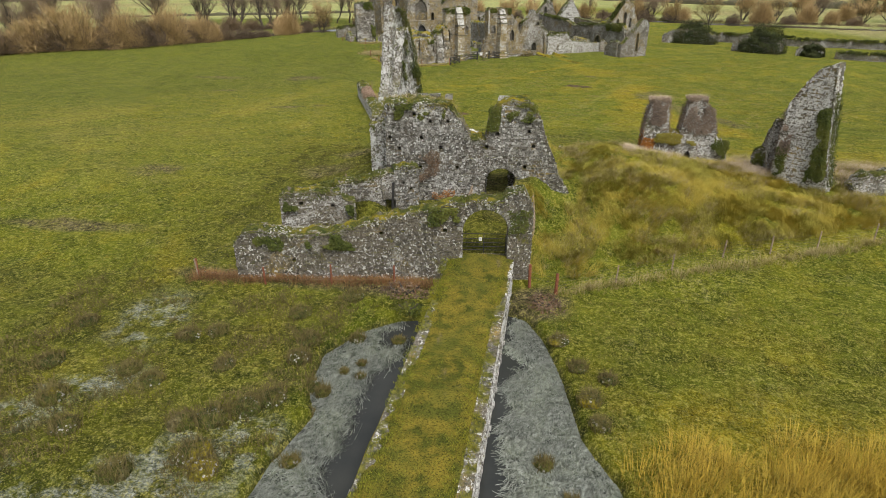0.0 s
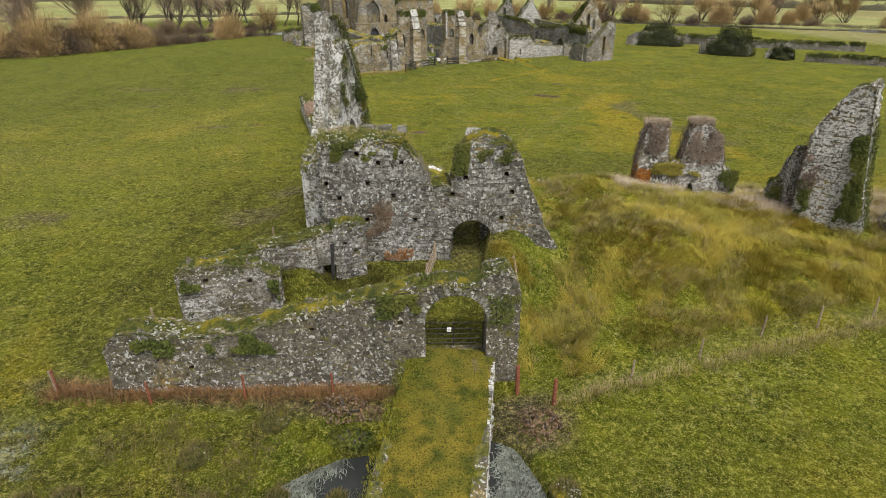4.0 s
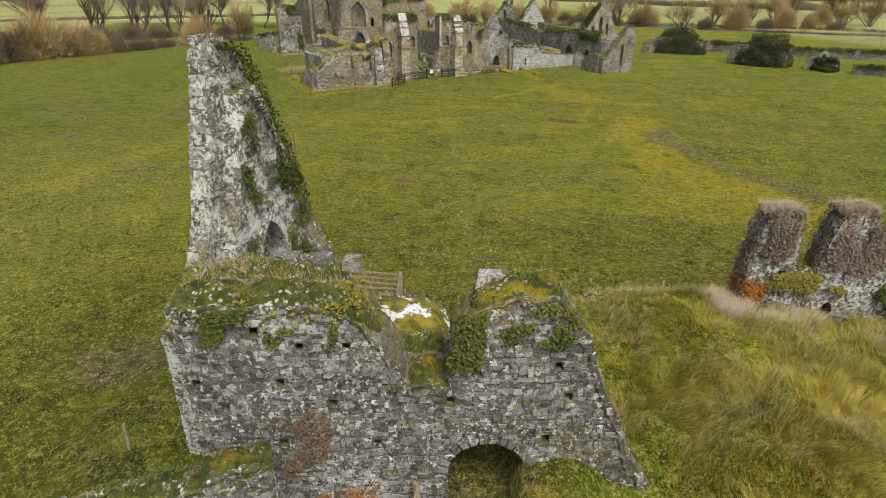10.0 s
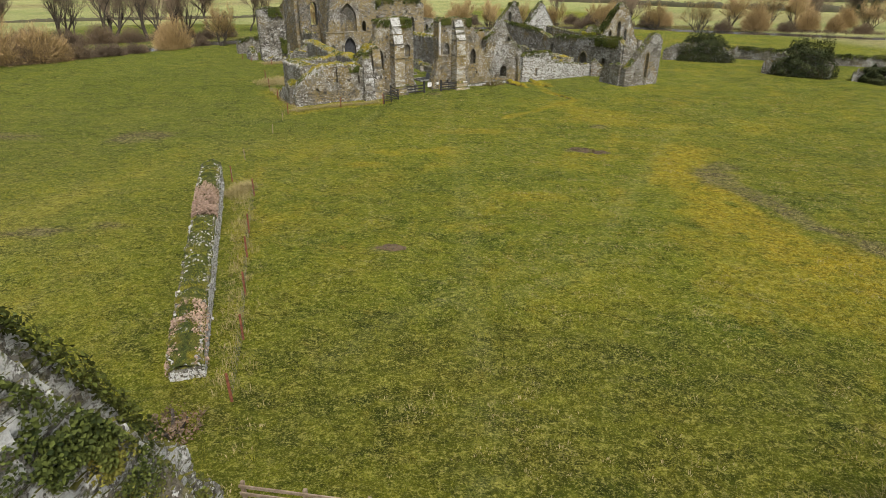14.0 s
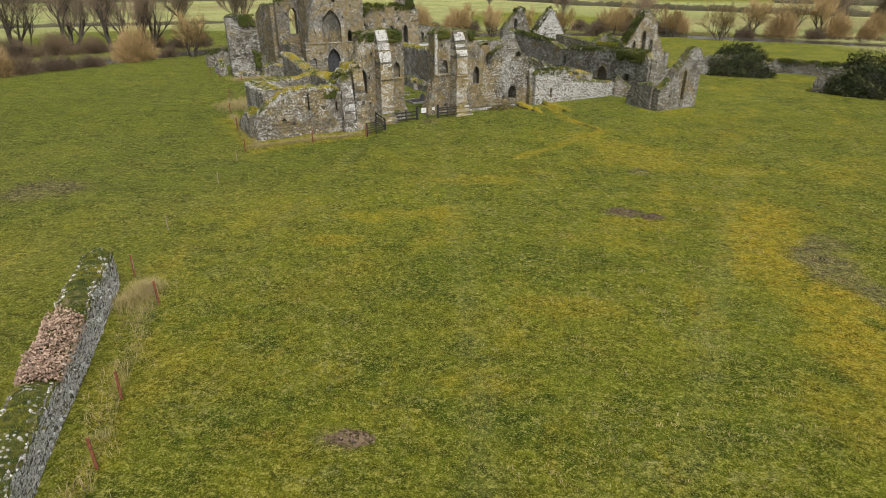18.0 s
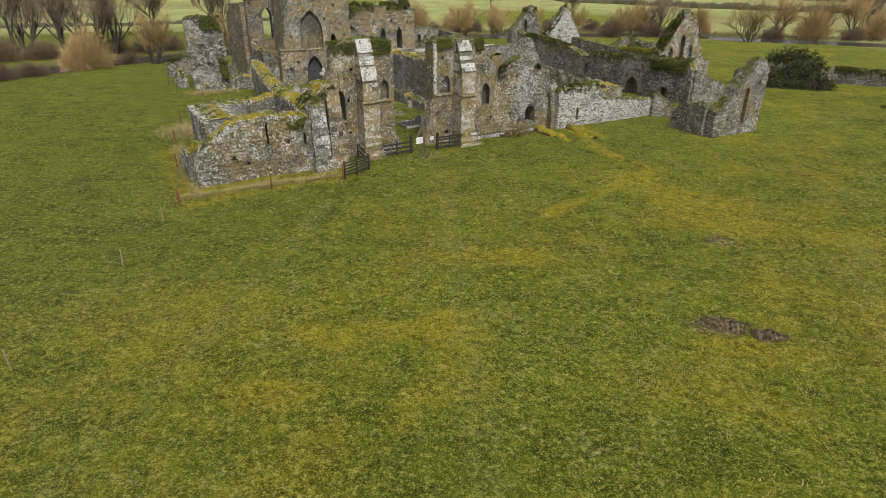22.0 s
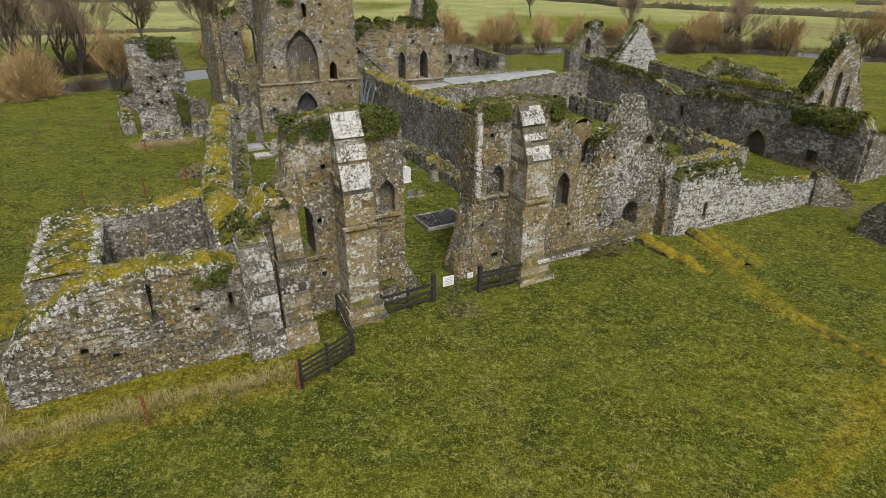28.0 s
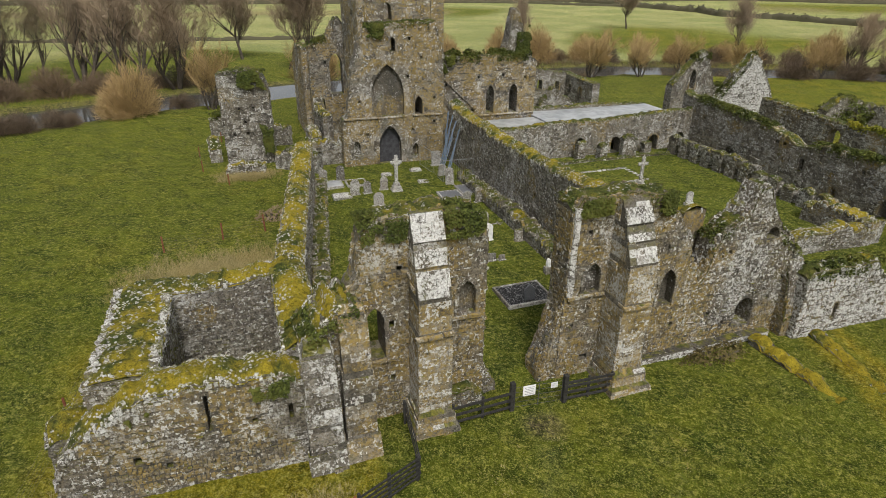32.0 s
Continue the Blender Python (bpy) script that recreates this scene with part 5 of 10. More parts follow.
    # tall broken gable that still stands behind: an outer skin, and a lower inner lining with a pointed recess
    prof = [(0, 5.2), (0.8, 5.8), (1.5, 6.3), (2.07, 7.3), (2.4, 8.6), (2.85, 10.1), (3.2, 11.4), (3.4, 12.0), (4.15, 11.9), (4.7, 11.2), (5.2, 10.2), (5.55, 9.7), (6.1, 8.6), (6.7, 7.5), (7.05, 6.5), (7.5, 5.6), (8.17, 5.0)]
    gx = np.array([1.1, 8.1, 0]) / math.hypot(1.1, 8.1)
    gn = np.array([gx[1], -gx[0], 0])
    p0, p1 = np.array([-10.93, 36.4]), np.array([-9.83, 44.5])
    g = ruin_wall("gable_fragment", t, tuple(p0), tuple(p1), 0.6, prof, 0.4, stone=SPIKE_STONE, cap=None, rubble=3.0, rough_top=0.16, faces="fblr", core=SPIKE_STONE, lens=(0.12, 0.4))
    q0, q1 = p0 + gn[:2] * 0.55, p1 + gn[:2] * 0.55
    lining = [(0, 4.9), (1.5, 5.4), (2.2, 6.4), (2.7, 7.6), (3.1, 9.2), (3.6, 10.6), (4.2, 10.9), (4.9, 9.8), (5.5, 8.6), (6.1, 7.6), (6.7, 6.6), (7.1, 5.6), (8.17, 4.4)]
    lay = ruin_wall("inner_lining", t, tuple(q0), tuple(q1), 0.6, lining, 0.4, [("p", 4.15, 3.5, 1.75, 3.1, 0.5, 1), ("r", 6.6, 3.0, 0.25, 0.25, 0.4)], stone=SPIKE_STONE, cap=None, rubble=3.5, rough_top=0.3, faces="flr", core=SPIKE_STONE, gap=0.04, dressed=WHITE_STONE, lens=(0.12, 0.36))
    o2 = np.array([*q0, 0]) + gn * 0.3
    ivy_patch(lay, o2, gx, gn, (2.0, 4.4, 6.4, 11.0), 3000, 0.042, depth=0.18, seed=19, density=0.56, under=lining)
    ivy_patch(lay, o2, gx, gn, (4.6, 6.8, 6.2, 9.6), 2600, 0.05, depth=0.2, seed=12, density=0.52, under=lining)
    ivy_patch(lay, o2, gx, gn, (0.4, 3.5, 2.5, 6.8), 3000, 0.042, depth=0.18, seed=13, density=0.55, under=lining)
    ivy_patch(lay, o2, gx, gn, (5.3, 8.0, 0.6, 5.6), 2600, 0.045, depth=0.15, seed=14, density=0.54, under=lining)
    for k in range(34):
        sc = RNG.uniform(1.6, 7.2)
        zc = RNG.uniform(2.6, float(np.interp(sc, [v[0] for v in lining], [v[1] for v in lining])))
        if abs(sc - 4.15) > 1.0 or zc > 6.8:
            r = RNG.uniform(0.22, 0.5)
            ivy_patch(lay, o2, gx, gn, (sc - r, sc + r, zc - r, zc + r), 220, 0.035, depth=0.14, seed=60 + k, density=0.22, material=IVY if k % 3 else TUSSOCK, name="ivy" if k % 3 else "moss", under=lining)
    top_growth(lay, tuple(q0), tuple(q1), 1.3, (3.7, 7.0, 11.0, 6.0, 0.25), 2600, size=0.05)
    foot = ruin_wall("broken_core", t, tuple(p0 + gn[:2] * 1.05), tuple(p1 + gn[:2] * 1.05), 0.5, [(0, 4.3), (1.6, 4.9), (2.6, 4.6), (3.4, 3.6), (4.2, 2.9), (5.4, 2.9), (5.9, 3.8), (6.6, 3.4), (8.17, 2.0)], 0.4, stone=SPIKE_STONE, cap=MOSS_CAP, rubble=3.0, rough_top=0.3, faces="flr", core=SPIKE_STONE)
    ivy_patch(foot, np.array([*(p0 + gn[:2] * 1.3), 0]), gx, gn, (0.3, 7.5, 0.8, 4.6), 3600, 0.045, depth=0.15, seed=16, density=0.5)
    edge_growth(lay, tuple(p0 + gn[:2] * 0.3), tuple(p1 + gn[:2] * 0.3), 0.9, [(3.5, 11.8), (4.15, 11.7), (4.7, 11.0), (5.2, 10.0), (5.55, 9.5), (6.1, 8.4), (6.7, 7.3), (7.05, 6.3)], 3600, 0.05, IVY, "ivy", 0.2)
    q = Blocks()
    for i, z in enumerate(np.arange(8.7, 11.9, 0.31)):
        s_at = float(np.interp(z, [8.6, 10.1, 11.4, 12.0], [2.4, 2.85, 3.2, 3.4]))
        q.add(np.array([*p0, 0]) + gx * (s_at + 0.12) - gn * 0.32, gn, np.array([0, 0, 1.0]), -gx, 0.0, 0.52 if i % 2 else 0.38, z, z + 0.29, 0.12, 0.4)
    tagged(q.mesh("quoin_strip", WHITE_STONE, g), "pale dressed corner stones")
    ruin_wall("cross_stub", t, (-10.0, 42.9), (-8.3, 42.75), 0.9, [(0, 6.6), (0.8, 6.0), (1.25, 5.0), (1.5, 4.3), (1.7, 3.2)], 0.3, stone=SPIKE_STONE, rubble=1.6, rough_top=0.2)
    ivy_on(g, (-10.0, 42.9), (-8.3, 42.75), 0.9, (0, 1.7, 0.5, 6.0), 2200, seed=15, depth=0.2, density=0.5)
    # pier with a door jamb, standing before the front
    p = thing("gatehouse_porch_pier", -8.4, 33, 0.8, "broken rubble pier with a door jamb before the gatehouse", "ruined wall")
    ruin_wall("pier_wall", p, (-9.0, 33.6), (-7.65, 34.25), 0.9, [(0, 3.05), (0.6, 3.3), (1.2, 3.25), (1.5, 3.1)], 0.3, [("r", 0.5, 2.1, 0.2, 0.2, 0.4), ("r", 1.0, 1.7, 0.16, 0.16, 0.3)], rubble=1.4)
    ruin_wall("pier_shoulder", p, (-9.75, 33.3), (-9.0, 33.65), 0.9, [(0, 2.75), (0.4, 2.95), (0.83, 3.05)], 1.9, rubble=1.4, stone=OUTER_STONE)
    bm = bmesh.new()
    box_bm(bm, pose(-9.02, 33.15, 0.3, 0, 3, 25), 0.16, 0.14, 2.0, 0.015)
    part("door_jamb", bm, DARK_WOOD, p, "blackened timber door jamb")
    top_growth(p, (-9.0, 33.6), (-7.65, 34.25), 0.9, (0, 1.4, 3.05, 3.15, 0.15), 700, size=0.05, material=TUSSOCK, name="moss")


gatehouse()


def court_ruins():
    t = thing("court_wall_ruin", -12.7, 30.5, 0.2, "low ivy-topped ruined wall inside the court", "ruined wall")
    w = ruin_wall("wall", t, (-14.9, 29.9), (-10.85, 31.3), 1.0, [(0, 2.2), (0.4, 2.55), (2.2, 2.5), (3.4, 2.3), (4.28, 1.7)], -0.4, [("r", 1.2, 1.75, 0.22, 0.2, 0.5), ("r", 3.0, 1.5, 0.2, 0.2, 0.4)], stone=CRUST_STONE, rubble=1.2)
    top_growth(w, (-14.9, 29.9), (-10.85, 31.3), 1.0, (0, 3.0, 2.4, 2.4, 0.25), 1500, size=0.06)
    ivy_on(w, (-14.9, 29.9), (-10.85, 31.3), 1.0, (0, 1.3, 1.3, 2.5), 700, size=0.06, seed=17)
    ivy_on(w, (-14.9, 29.9), (-10.85, 31.3), 1.0, (3.7, 4.3, 0.3, 1.7), 450, size=0.06, seed=18)
    t = thing("court_bank_wall", -11, 32.8, 0.3, "low moss-covered wall running to the gatehouse pier", "ruined wall")
    for p, q, h0, h1 in (((-14.4, 30.9), (-12.0, 32.8), 2.1, 2.35), ((-12.0, 32.8), (-9.6, 33.6), 2.35, 2.75)):
        L = math.hypot(p[0] - q[0], p[1] - q[1])
        w = ruin_wall("wall", t, p, q, 1.0, [(0, h0), (L * 0.5, (h0 + h1) / 2), (L, h1)], -0.3, stone=CRUST_STONE, rubble=1.6, tufts=1.5)
        top_growth(w, p, q, 1.1, (0, L, h0, h1, 0.2), 900, size=0.055)


court_ruins()


LEAN_STONE = stone_material("grey_white_rubble", "island", 1.35, 0.1, 0.4, (0.18, 0.172, 0.155), (0.36, 0.35, 0.33))


# ---- lone ruins beside the mound ----
DEAD_VINE = blade_material("dead_vine_stems", ((0.07, 0.05, 0.036), (0.27, 0.21, 0.165), (0.32, 0.24, 0.17)), 0.8)
PINK_STRAW = blade_material("pale_pink_straw", ((0.32, 0.24, 0.17), (0.58, 0.48, 0.37), (0.42, 0.32, 0.22)), 0.5)


def horned_ruin():
    t = thing("horned_ruin", 11, 47, 0.4, "two-horned stump of rubble wall with dead creeper", "ruined wall")
    a, b = (7.45, 45.9), (13.8, 46.05)
    prof = [(0, 2.3), (0.1, 3.4), (0.2, 4.6), (0.5, 5.3), (1.4, 5.5), (1.6, 5.2), (1.75, 3.6), (1.95, 3.15), (2.7, 3.15), (2.8, 4.2), (2.95, 5.1), (3.3, 5.6), (4.0, 5.6), (4.45, 5.0), (5.0, 4.1), (5.3, 3.1), (6.0, 2.4), (6.25, 1.6), (6.4, 1.0)]
    w = ruin_wall("wall", t, a, b, 1.0, prof, 0.3, [("r", 1.35, 2.85, 0.32, 0.26, 0.6), ("r", 3.8, 2.95, 0.26, 0.2, 0.5), ("p", 3.45, 0.6, 0.5, 1.2, 0.9, 0)], stone=RUIN_STONE, rubble=2.0, rough_top=0.16, cap=None, core=RUIN_STONE, rows=(0.1, 0.2), lens=(0.11, 0.32))
    for k, area, n_, z in ((21, (0.3, 1.75, 3.3, 5.5), 2600, 0.2), (22, (2.75, 5.2, 2.9, 5.6), 3200, 0.2)):
        ivy_on(w, a, b, 1.0, area, n_, size=0.042, material=DEAD_VINE, seed=k, density=0.34, depth=z, name="withered_creeper")
    ivy_on(w, a, b, 1.0, (0.0, 1.0, 0.6, 2.9), 900, size=0.05, material=RUST_FERN, seed=28, density=0.42, depth=0.1, name="rusty_creeper")
    ivy_on(w, a, b, 1.0, (5.0, 6.4, 0.8, 3.2), 1500, size=0.05, seed=23, density=0.35)
    ivy_on(w, a, b, 1.0, (0.3, 4.2, 2.2, 3.2), 2200, size=0.045, seed=24, density=0.42, material=TUSSOCK, name="moss")
    top_growth(w, a, b, 1.0, (1.8, 2.8, 3.1, 3.1, 0.25), 900, size=0.06, material=TUSSOCK, name="moss")
    for line in ([(0, 3.0), (0.1, 3.4), (0.2, 4.6), (0.5, 5.3), (1.4, 5.5), (1.6, 5.2), (1.75, 3.6), (1.95, 3.2)], [(2.7, 3.2), (2.8, 4.2), (2.95, 5.1), (3.3, 5.6), (4.0, 5.6), (4.45, 5.0), (5.0, 4.1), (5.3, 3.1)]):
        edge_growth(w, a, b, 1.0, line, 2800, 0.045, DEAD_VINE, "withered_creeper", 0.2)
    edge_growth(w, a, b, 1.0, [(0, 0.6), (0, 2.3), (0.1, 3.2)], 900, 0.05, RUST_FERN, "rusty_creeper", 0.1)
    for s0, s1, z in ((0.25, 1.7, 5.35), (2.95, 4.3, 5.5)):
        top_growth(w, a, b, 1.2, (s0, s1, z, z, 0.35), 2600, size=0.055, material=DEAD_VINE, name="withered_creeper", drape=0.8)
        x = RNG.uniform(s0, s1, 260)
        blades("top_grass", a[0] + x, a[1] + RNG.uniform(-0.5, 0.5, 260), np.full(260, z + 0.1), 0.38, PINK_STRAW, 5, 0.15, 0.008, 1.0, w)
    t = thing("leaning_ruin", 18.4, 42, 0.5, "tall leaning slab of rubble wall with ivy and an arch stub", "ruined wall")
    a, b = (16.55, 43.5), (19.4, 41.35)
    w = ruin_wall("wall", t, a, b, 1.3, [(0, 4.9), (0.1, 5.7), (0.3, 6.4), (0.7, 7.2), (1.1, 8.0), (1.5, 8.6), (2.0, 8.7), (2.4, 8.75), (2.5, 7.4), (2.7, 6.2), (2.9, 4.6), (3.1, 3.3), (3.57, 0.9)], 0.2, stone=LEAN_STONE, rubble=2.0, rough_top=0.16, faces="fblr")
    lean_top = [(0, 4.9), (0.7, 7.2), (1.5, 8.6), (2.4, 8.7), (2.7, 6.2), (3.1, 3.3), (3.5, 1.2)]
    ivy_on(w, a, b, 1.3, (2.0, 3.6, 0.5, 6.2), 4200, size=0.06, seed=25, density=0.26, depth=0.3, under=lean_top)
    ivy_on(w, a, b, 1.3, (0.0, 1.0, 2.2, 5.2), 1500, size=0.05, seed=26, material=DEAD_VINE, density=0.4, name="withered_creeper")
    ivy_on(w, a, b, 1.3, (0.0, 0.9, 0.5, 3.6), 1300, size=0.05, seed=27, density=0.42)
    edge_growth(w, a, b, 1.3, [(0, 0.6), (0, 4.9), (0.1, 5.7)], 2200, 0.05, DEAD_VINE, "withered_creeper", 0.2)
    edge_growth(w, a, b, 1.3, [(2.5, 7.0), (2.7, 6.2), (2.9, 4.6), (3.1, 3.3), (3.57, 0.9)], 3000, 0.055, IVY, "ivy", 0.25)
    side = ruin_wall("return_wall", t, (16.4, 45.3), (16.55, 43.9), 1.0, [(0, 2.2), (0.5, 3.6), (1.2, 4.6), (1.7, 5.0)], 0.2, stone=RUIN_STONE, rubble=1.6, rough_top=0.2)
    ivy_on(side, (16.4, 45.3), (16.55, 43.9), -1.0, (0.2, 1.7, 1.0, 4.8), 1400, size=0.05, seed=29, material=RUST_FERN, density=0.35, name="rusty_creeper")
    w3 = ruin_wall("arch_stub", t, (15.5, 45.2), (17.2, 44.3), 0.9, [(0, 2.0), (0.4, 2.4), (1.4, 2.6), (1.92, 2.9)], 0.2, [("o", 0.9, 0.3, 0.85, 1.45, 0, 0)], stone=SHADE_STONE, rubble=0.8)
    top_growth(w3, (15.5, 45.2), (17.2, 44.3), 0.9, (0, 1.9, 2.2, 2.7, 0.3), 1300, size=0.06)
    ivy_on(w3, (15.5, 45.2), (17.2, 44.3), 0.9, (0, 1.9, 0.5, 2.5), 1000, size=0.05, seed=30, density=0.42)
    t = thing("fallen_wall_stub", 22.6, 42, 0.2, "low stub of ruined wall under grey moss", "ruined wall")
    ruin_wall("wall", t, (21.0, 42.0), (25.5, 42.6), 1.3, [(0, 0.9), (0.8, 1.6), (2.2, 1.9), (4.54, 1.9)], 0.1, stone=CRUST_STONE, rubble=2.0, rough_top=0.2)


horned_ruin()


def mound_wall():
    t = thing("mound_retaining_wall", -1, 44.3, 1, "low rubble retaining wall holding up the grassy mound", "wall")
    for p, q in (((-1.85, 44.35), (-1.85, 37.4)), ((3.0, 45.45), (-1.85, 44.45)), ((5.2, 45.7), (3.0, 45.45))):
        L = math.hypot(p[0] - q[0], p[1] - q[1])
        h = 0.9 if p[0] > 4 else 1.72
        ruin_wall("wall", t, p, q, 0.45, [(0, h), (L * 0.6, 1.75), (L, 1.78)], 0.0, stone=CRUST_STONE, cap=TURF_CAP, rubble=1.4, rough_top=0.08, faces="flr" )


mound_wall()


def paddock_wall():
    t = thing("paddock_wall", -19, 63, -0.2, "long low drystone wall crusted white, with dead grass", "wall")
    w = ruin_wall("wall", t, (-14.5, 52.4), (-23.6, 74.2), 1.2, [(0, 0.5), (1.0, 1.0), (8, 1.15), (15, 1.1), (20, 1.3), (25.0, 1.25), (25.74, 0.9)], -0.3, stone=WHITE_STONE, cap=TURF_CAP, rubble=1.2, rough_top=0.14, tufts=2.0, dome=0.2)
    top_growth(w, (-14.5, 52.4), (-23.6, 74.2), 1.2, (13.5, 17.5, 1.1, 1.2, 0.75), 4200, size=0.06, material=PINK_DRY, name="dead_bramble")
    top_growth(w, (-14.5, 52.4), (-23.6, 74.2), 1.2, (17.5, 23.5, 1.2, 1.2, 0.25), 2200, size=0.055)
    top_growth(w, (-14.5, 52.4), (-23.6, 74.2), 1.2, (0, 3.5, 0.6, 1.1, 0.5), 1500, size=0.07, material=PINK_DRY, name="dead_bramble")


PINK_DRY = blade_material("pale_dead_bramble", ((0.26, 0.17, 0.12), (0.44, 0.32, 0.24), (0.34, 0.24, 0.15)), 0.5)
paddock_wall()


# ---- abbey: west front ----
def abbey_wall(name, parent, a, b, thick, prof, base=-0.45, holes=(), **kw):
    kw.setdefault("stone", ABBEY_STONE)
    if min(a[1], b[1]) > 12 or min(a[0], b[0]) > 28:
        kw.setdefault("rows", (0.12, 0.26)), kw.setdefault("lens", (0.16, 0.5))
    return ruin_wall(name, parent, a, b, thick, prof, base, holes, plan=abbey, **kw)


def abbey_face(a, b, thick):
    (ax, ay), (bx, by) = abbey(*a), abbey(*b)
    L = math.hypot(bx - ax, by - ay)
    ex = np.array([(bx - ax) / L, (by - ay) / L, 0.0])
    en = np.array([ex[1], -ex[0], 0.0])
    return np.array([ax, ay, 0.0]) + en * thick / 2, ex, en


EU, EV, EZ = np.array([CA, SA, 0.0]), np.array([-SA, CA, 0.0]), np.array([0, 0, 1.0])


def at(u, v, z=0.0):
    return np.array([*abbey(u, v), z])


def buttress(parent, stages, label="", slab=None, face=None):
    """A stepped buttress. stages: (z, u0, u1, front v, back v) from its foot up; slopes between unequal fronts are slabbed."""
    verts, faces = [], []
    for z, u0, u1, v0, v1 in stages:
        verts += [at(u0, v0, z), at(u1, v0, z), at(u1, v1, z), at(u0, v1, z)]
    for i in range(len(stages) - 1):
        for j in range(4):
            k = (j + 1) % 4
            faces.append((4 * i + j, 4 * i + k, 4 * i + 4 + k, 4 * i + 4 + j))
    m = 4 * (len(stages) - 1)
    faces.append((m, m + 1, m + 2, m + 3))
    core = mesh_object("buttress", verts, faces, MORTAR, parent, label or "stepped ashlar buttress")
    blocks, slabs = Blocks(), Blocks()
    for (z0, a0, a1, f0, k0), (z1, b0, b1, f1, k1) in zip(stages, stages[1:]):
        if z1 - z0 < 0.02:
            continue
        slope = abs(f1 - f0) > 0.12
        ez = EZ * (z1 - z0) + EV * (f1 - f0)
        H = float(np.linalg.norm(ez))
        ez = ez / H
        course(slabs if slope else blocks, at(a0, f0, z0), EU, ez, np.cross(EU, ez), a1 - a0, 0.0, H, lambda s, z: z < H + 0.02, (0.28, 0.4) if slope else (0.24, 0.36), (0.3, 0.62) if slope else (0.32, 0.66), (0.03, 0.06) if slope else (0.003, 0.011), 0.02, wavy=0.0)
        d0 = max(k0 - max(f0, f1), 0.1)
        course(blocks, at(a0, k0, z0), -EV, EZ, -EU, d0, 0.0, z1 - z0, lambda s, z: z < z1 - z0 + 0.02, (0.24, 0.36), (0.3, 0.6), (0.003, 0.011), 0.03, wavy=0.0)
        course(blocks, at(a1, k0 - d0, z0), EV, EZ, EU, d0, 0.0, z1 - z0, lambda s, z: z < z1 - z0 + 0.02, (0.24, 0.36), (0.3, 0.6), (0.003, 0.011), 0.03, wavy=0.0)
    blocks.mesh("ashlar_facing", face or ABBEY_ASHLAR, core)
    s = slabs.mesh("weathering_course", slab or WHITE_STONE, core)
    if s:
        tagged(s, "white-crusted sloping slabs")
    return core


ABBEY_ASHLAR = stone_material("yellowed_ashlar", "island", 0.75, 1.15, 0.2, (0.20, 0.175, 0.13), (0.33, 0.295, 0.225))


def string_course(parent, a, b, z, out=0.12):
    p, q = at(*a), at(*b)
    e = (q - p) / np.linalg.norm(q - p)
    n = np.array([e[1], -e[0], 0])
    k = Blocks()
    L, s = float(np.linalg.norm(q - p)), 0.0
    while s < L - 0.2:
        l = min(RNG.uniform(0.4, 0.9), L - s)
        if RNG.random() < 0.93:
            k.add(p, e, EZ, n, s + 0.01, s + l - 0.01, z, z + 0.13, out, 0.1)
        s += l
    k.mesh("string_course", ABBEY_ASHLAR, parent)


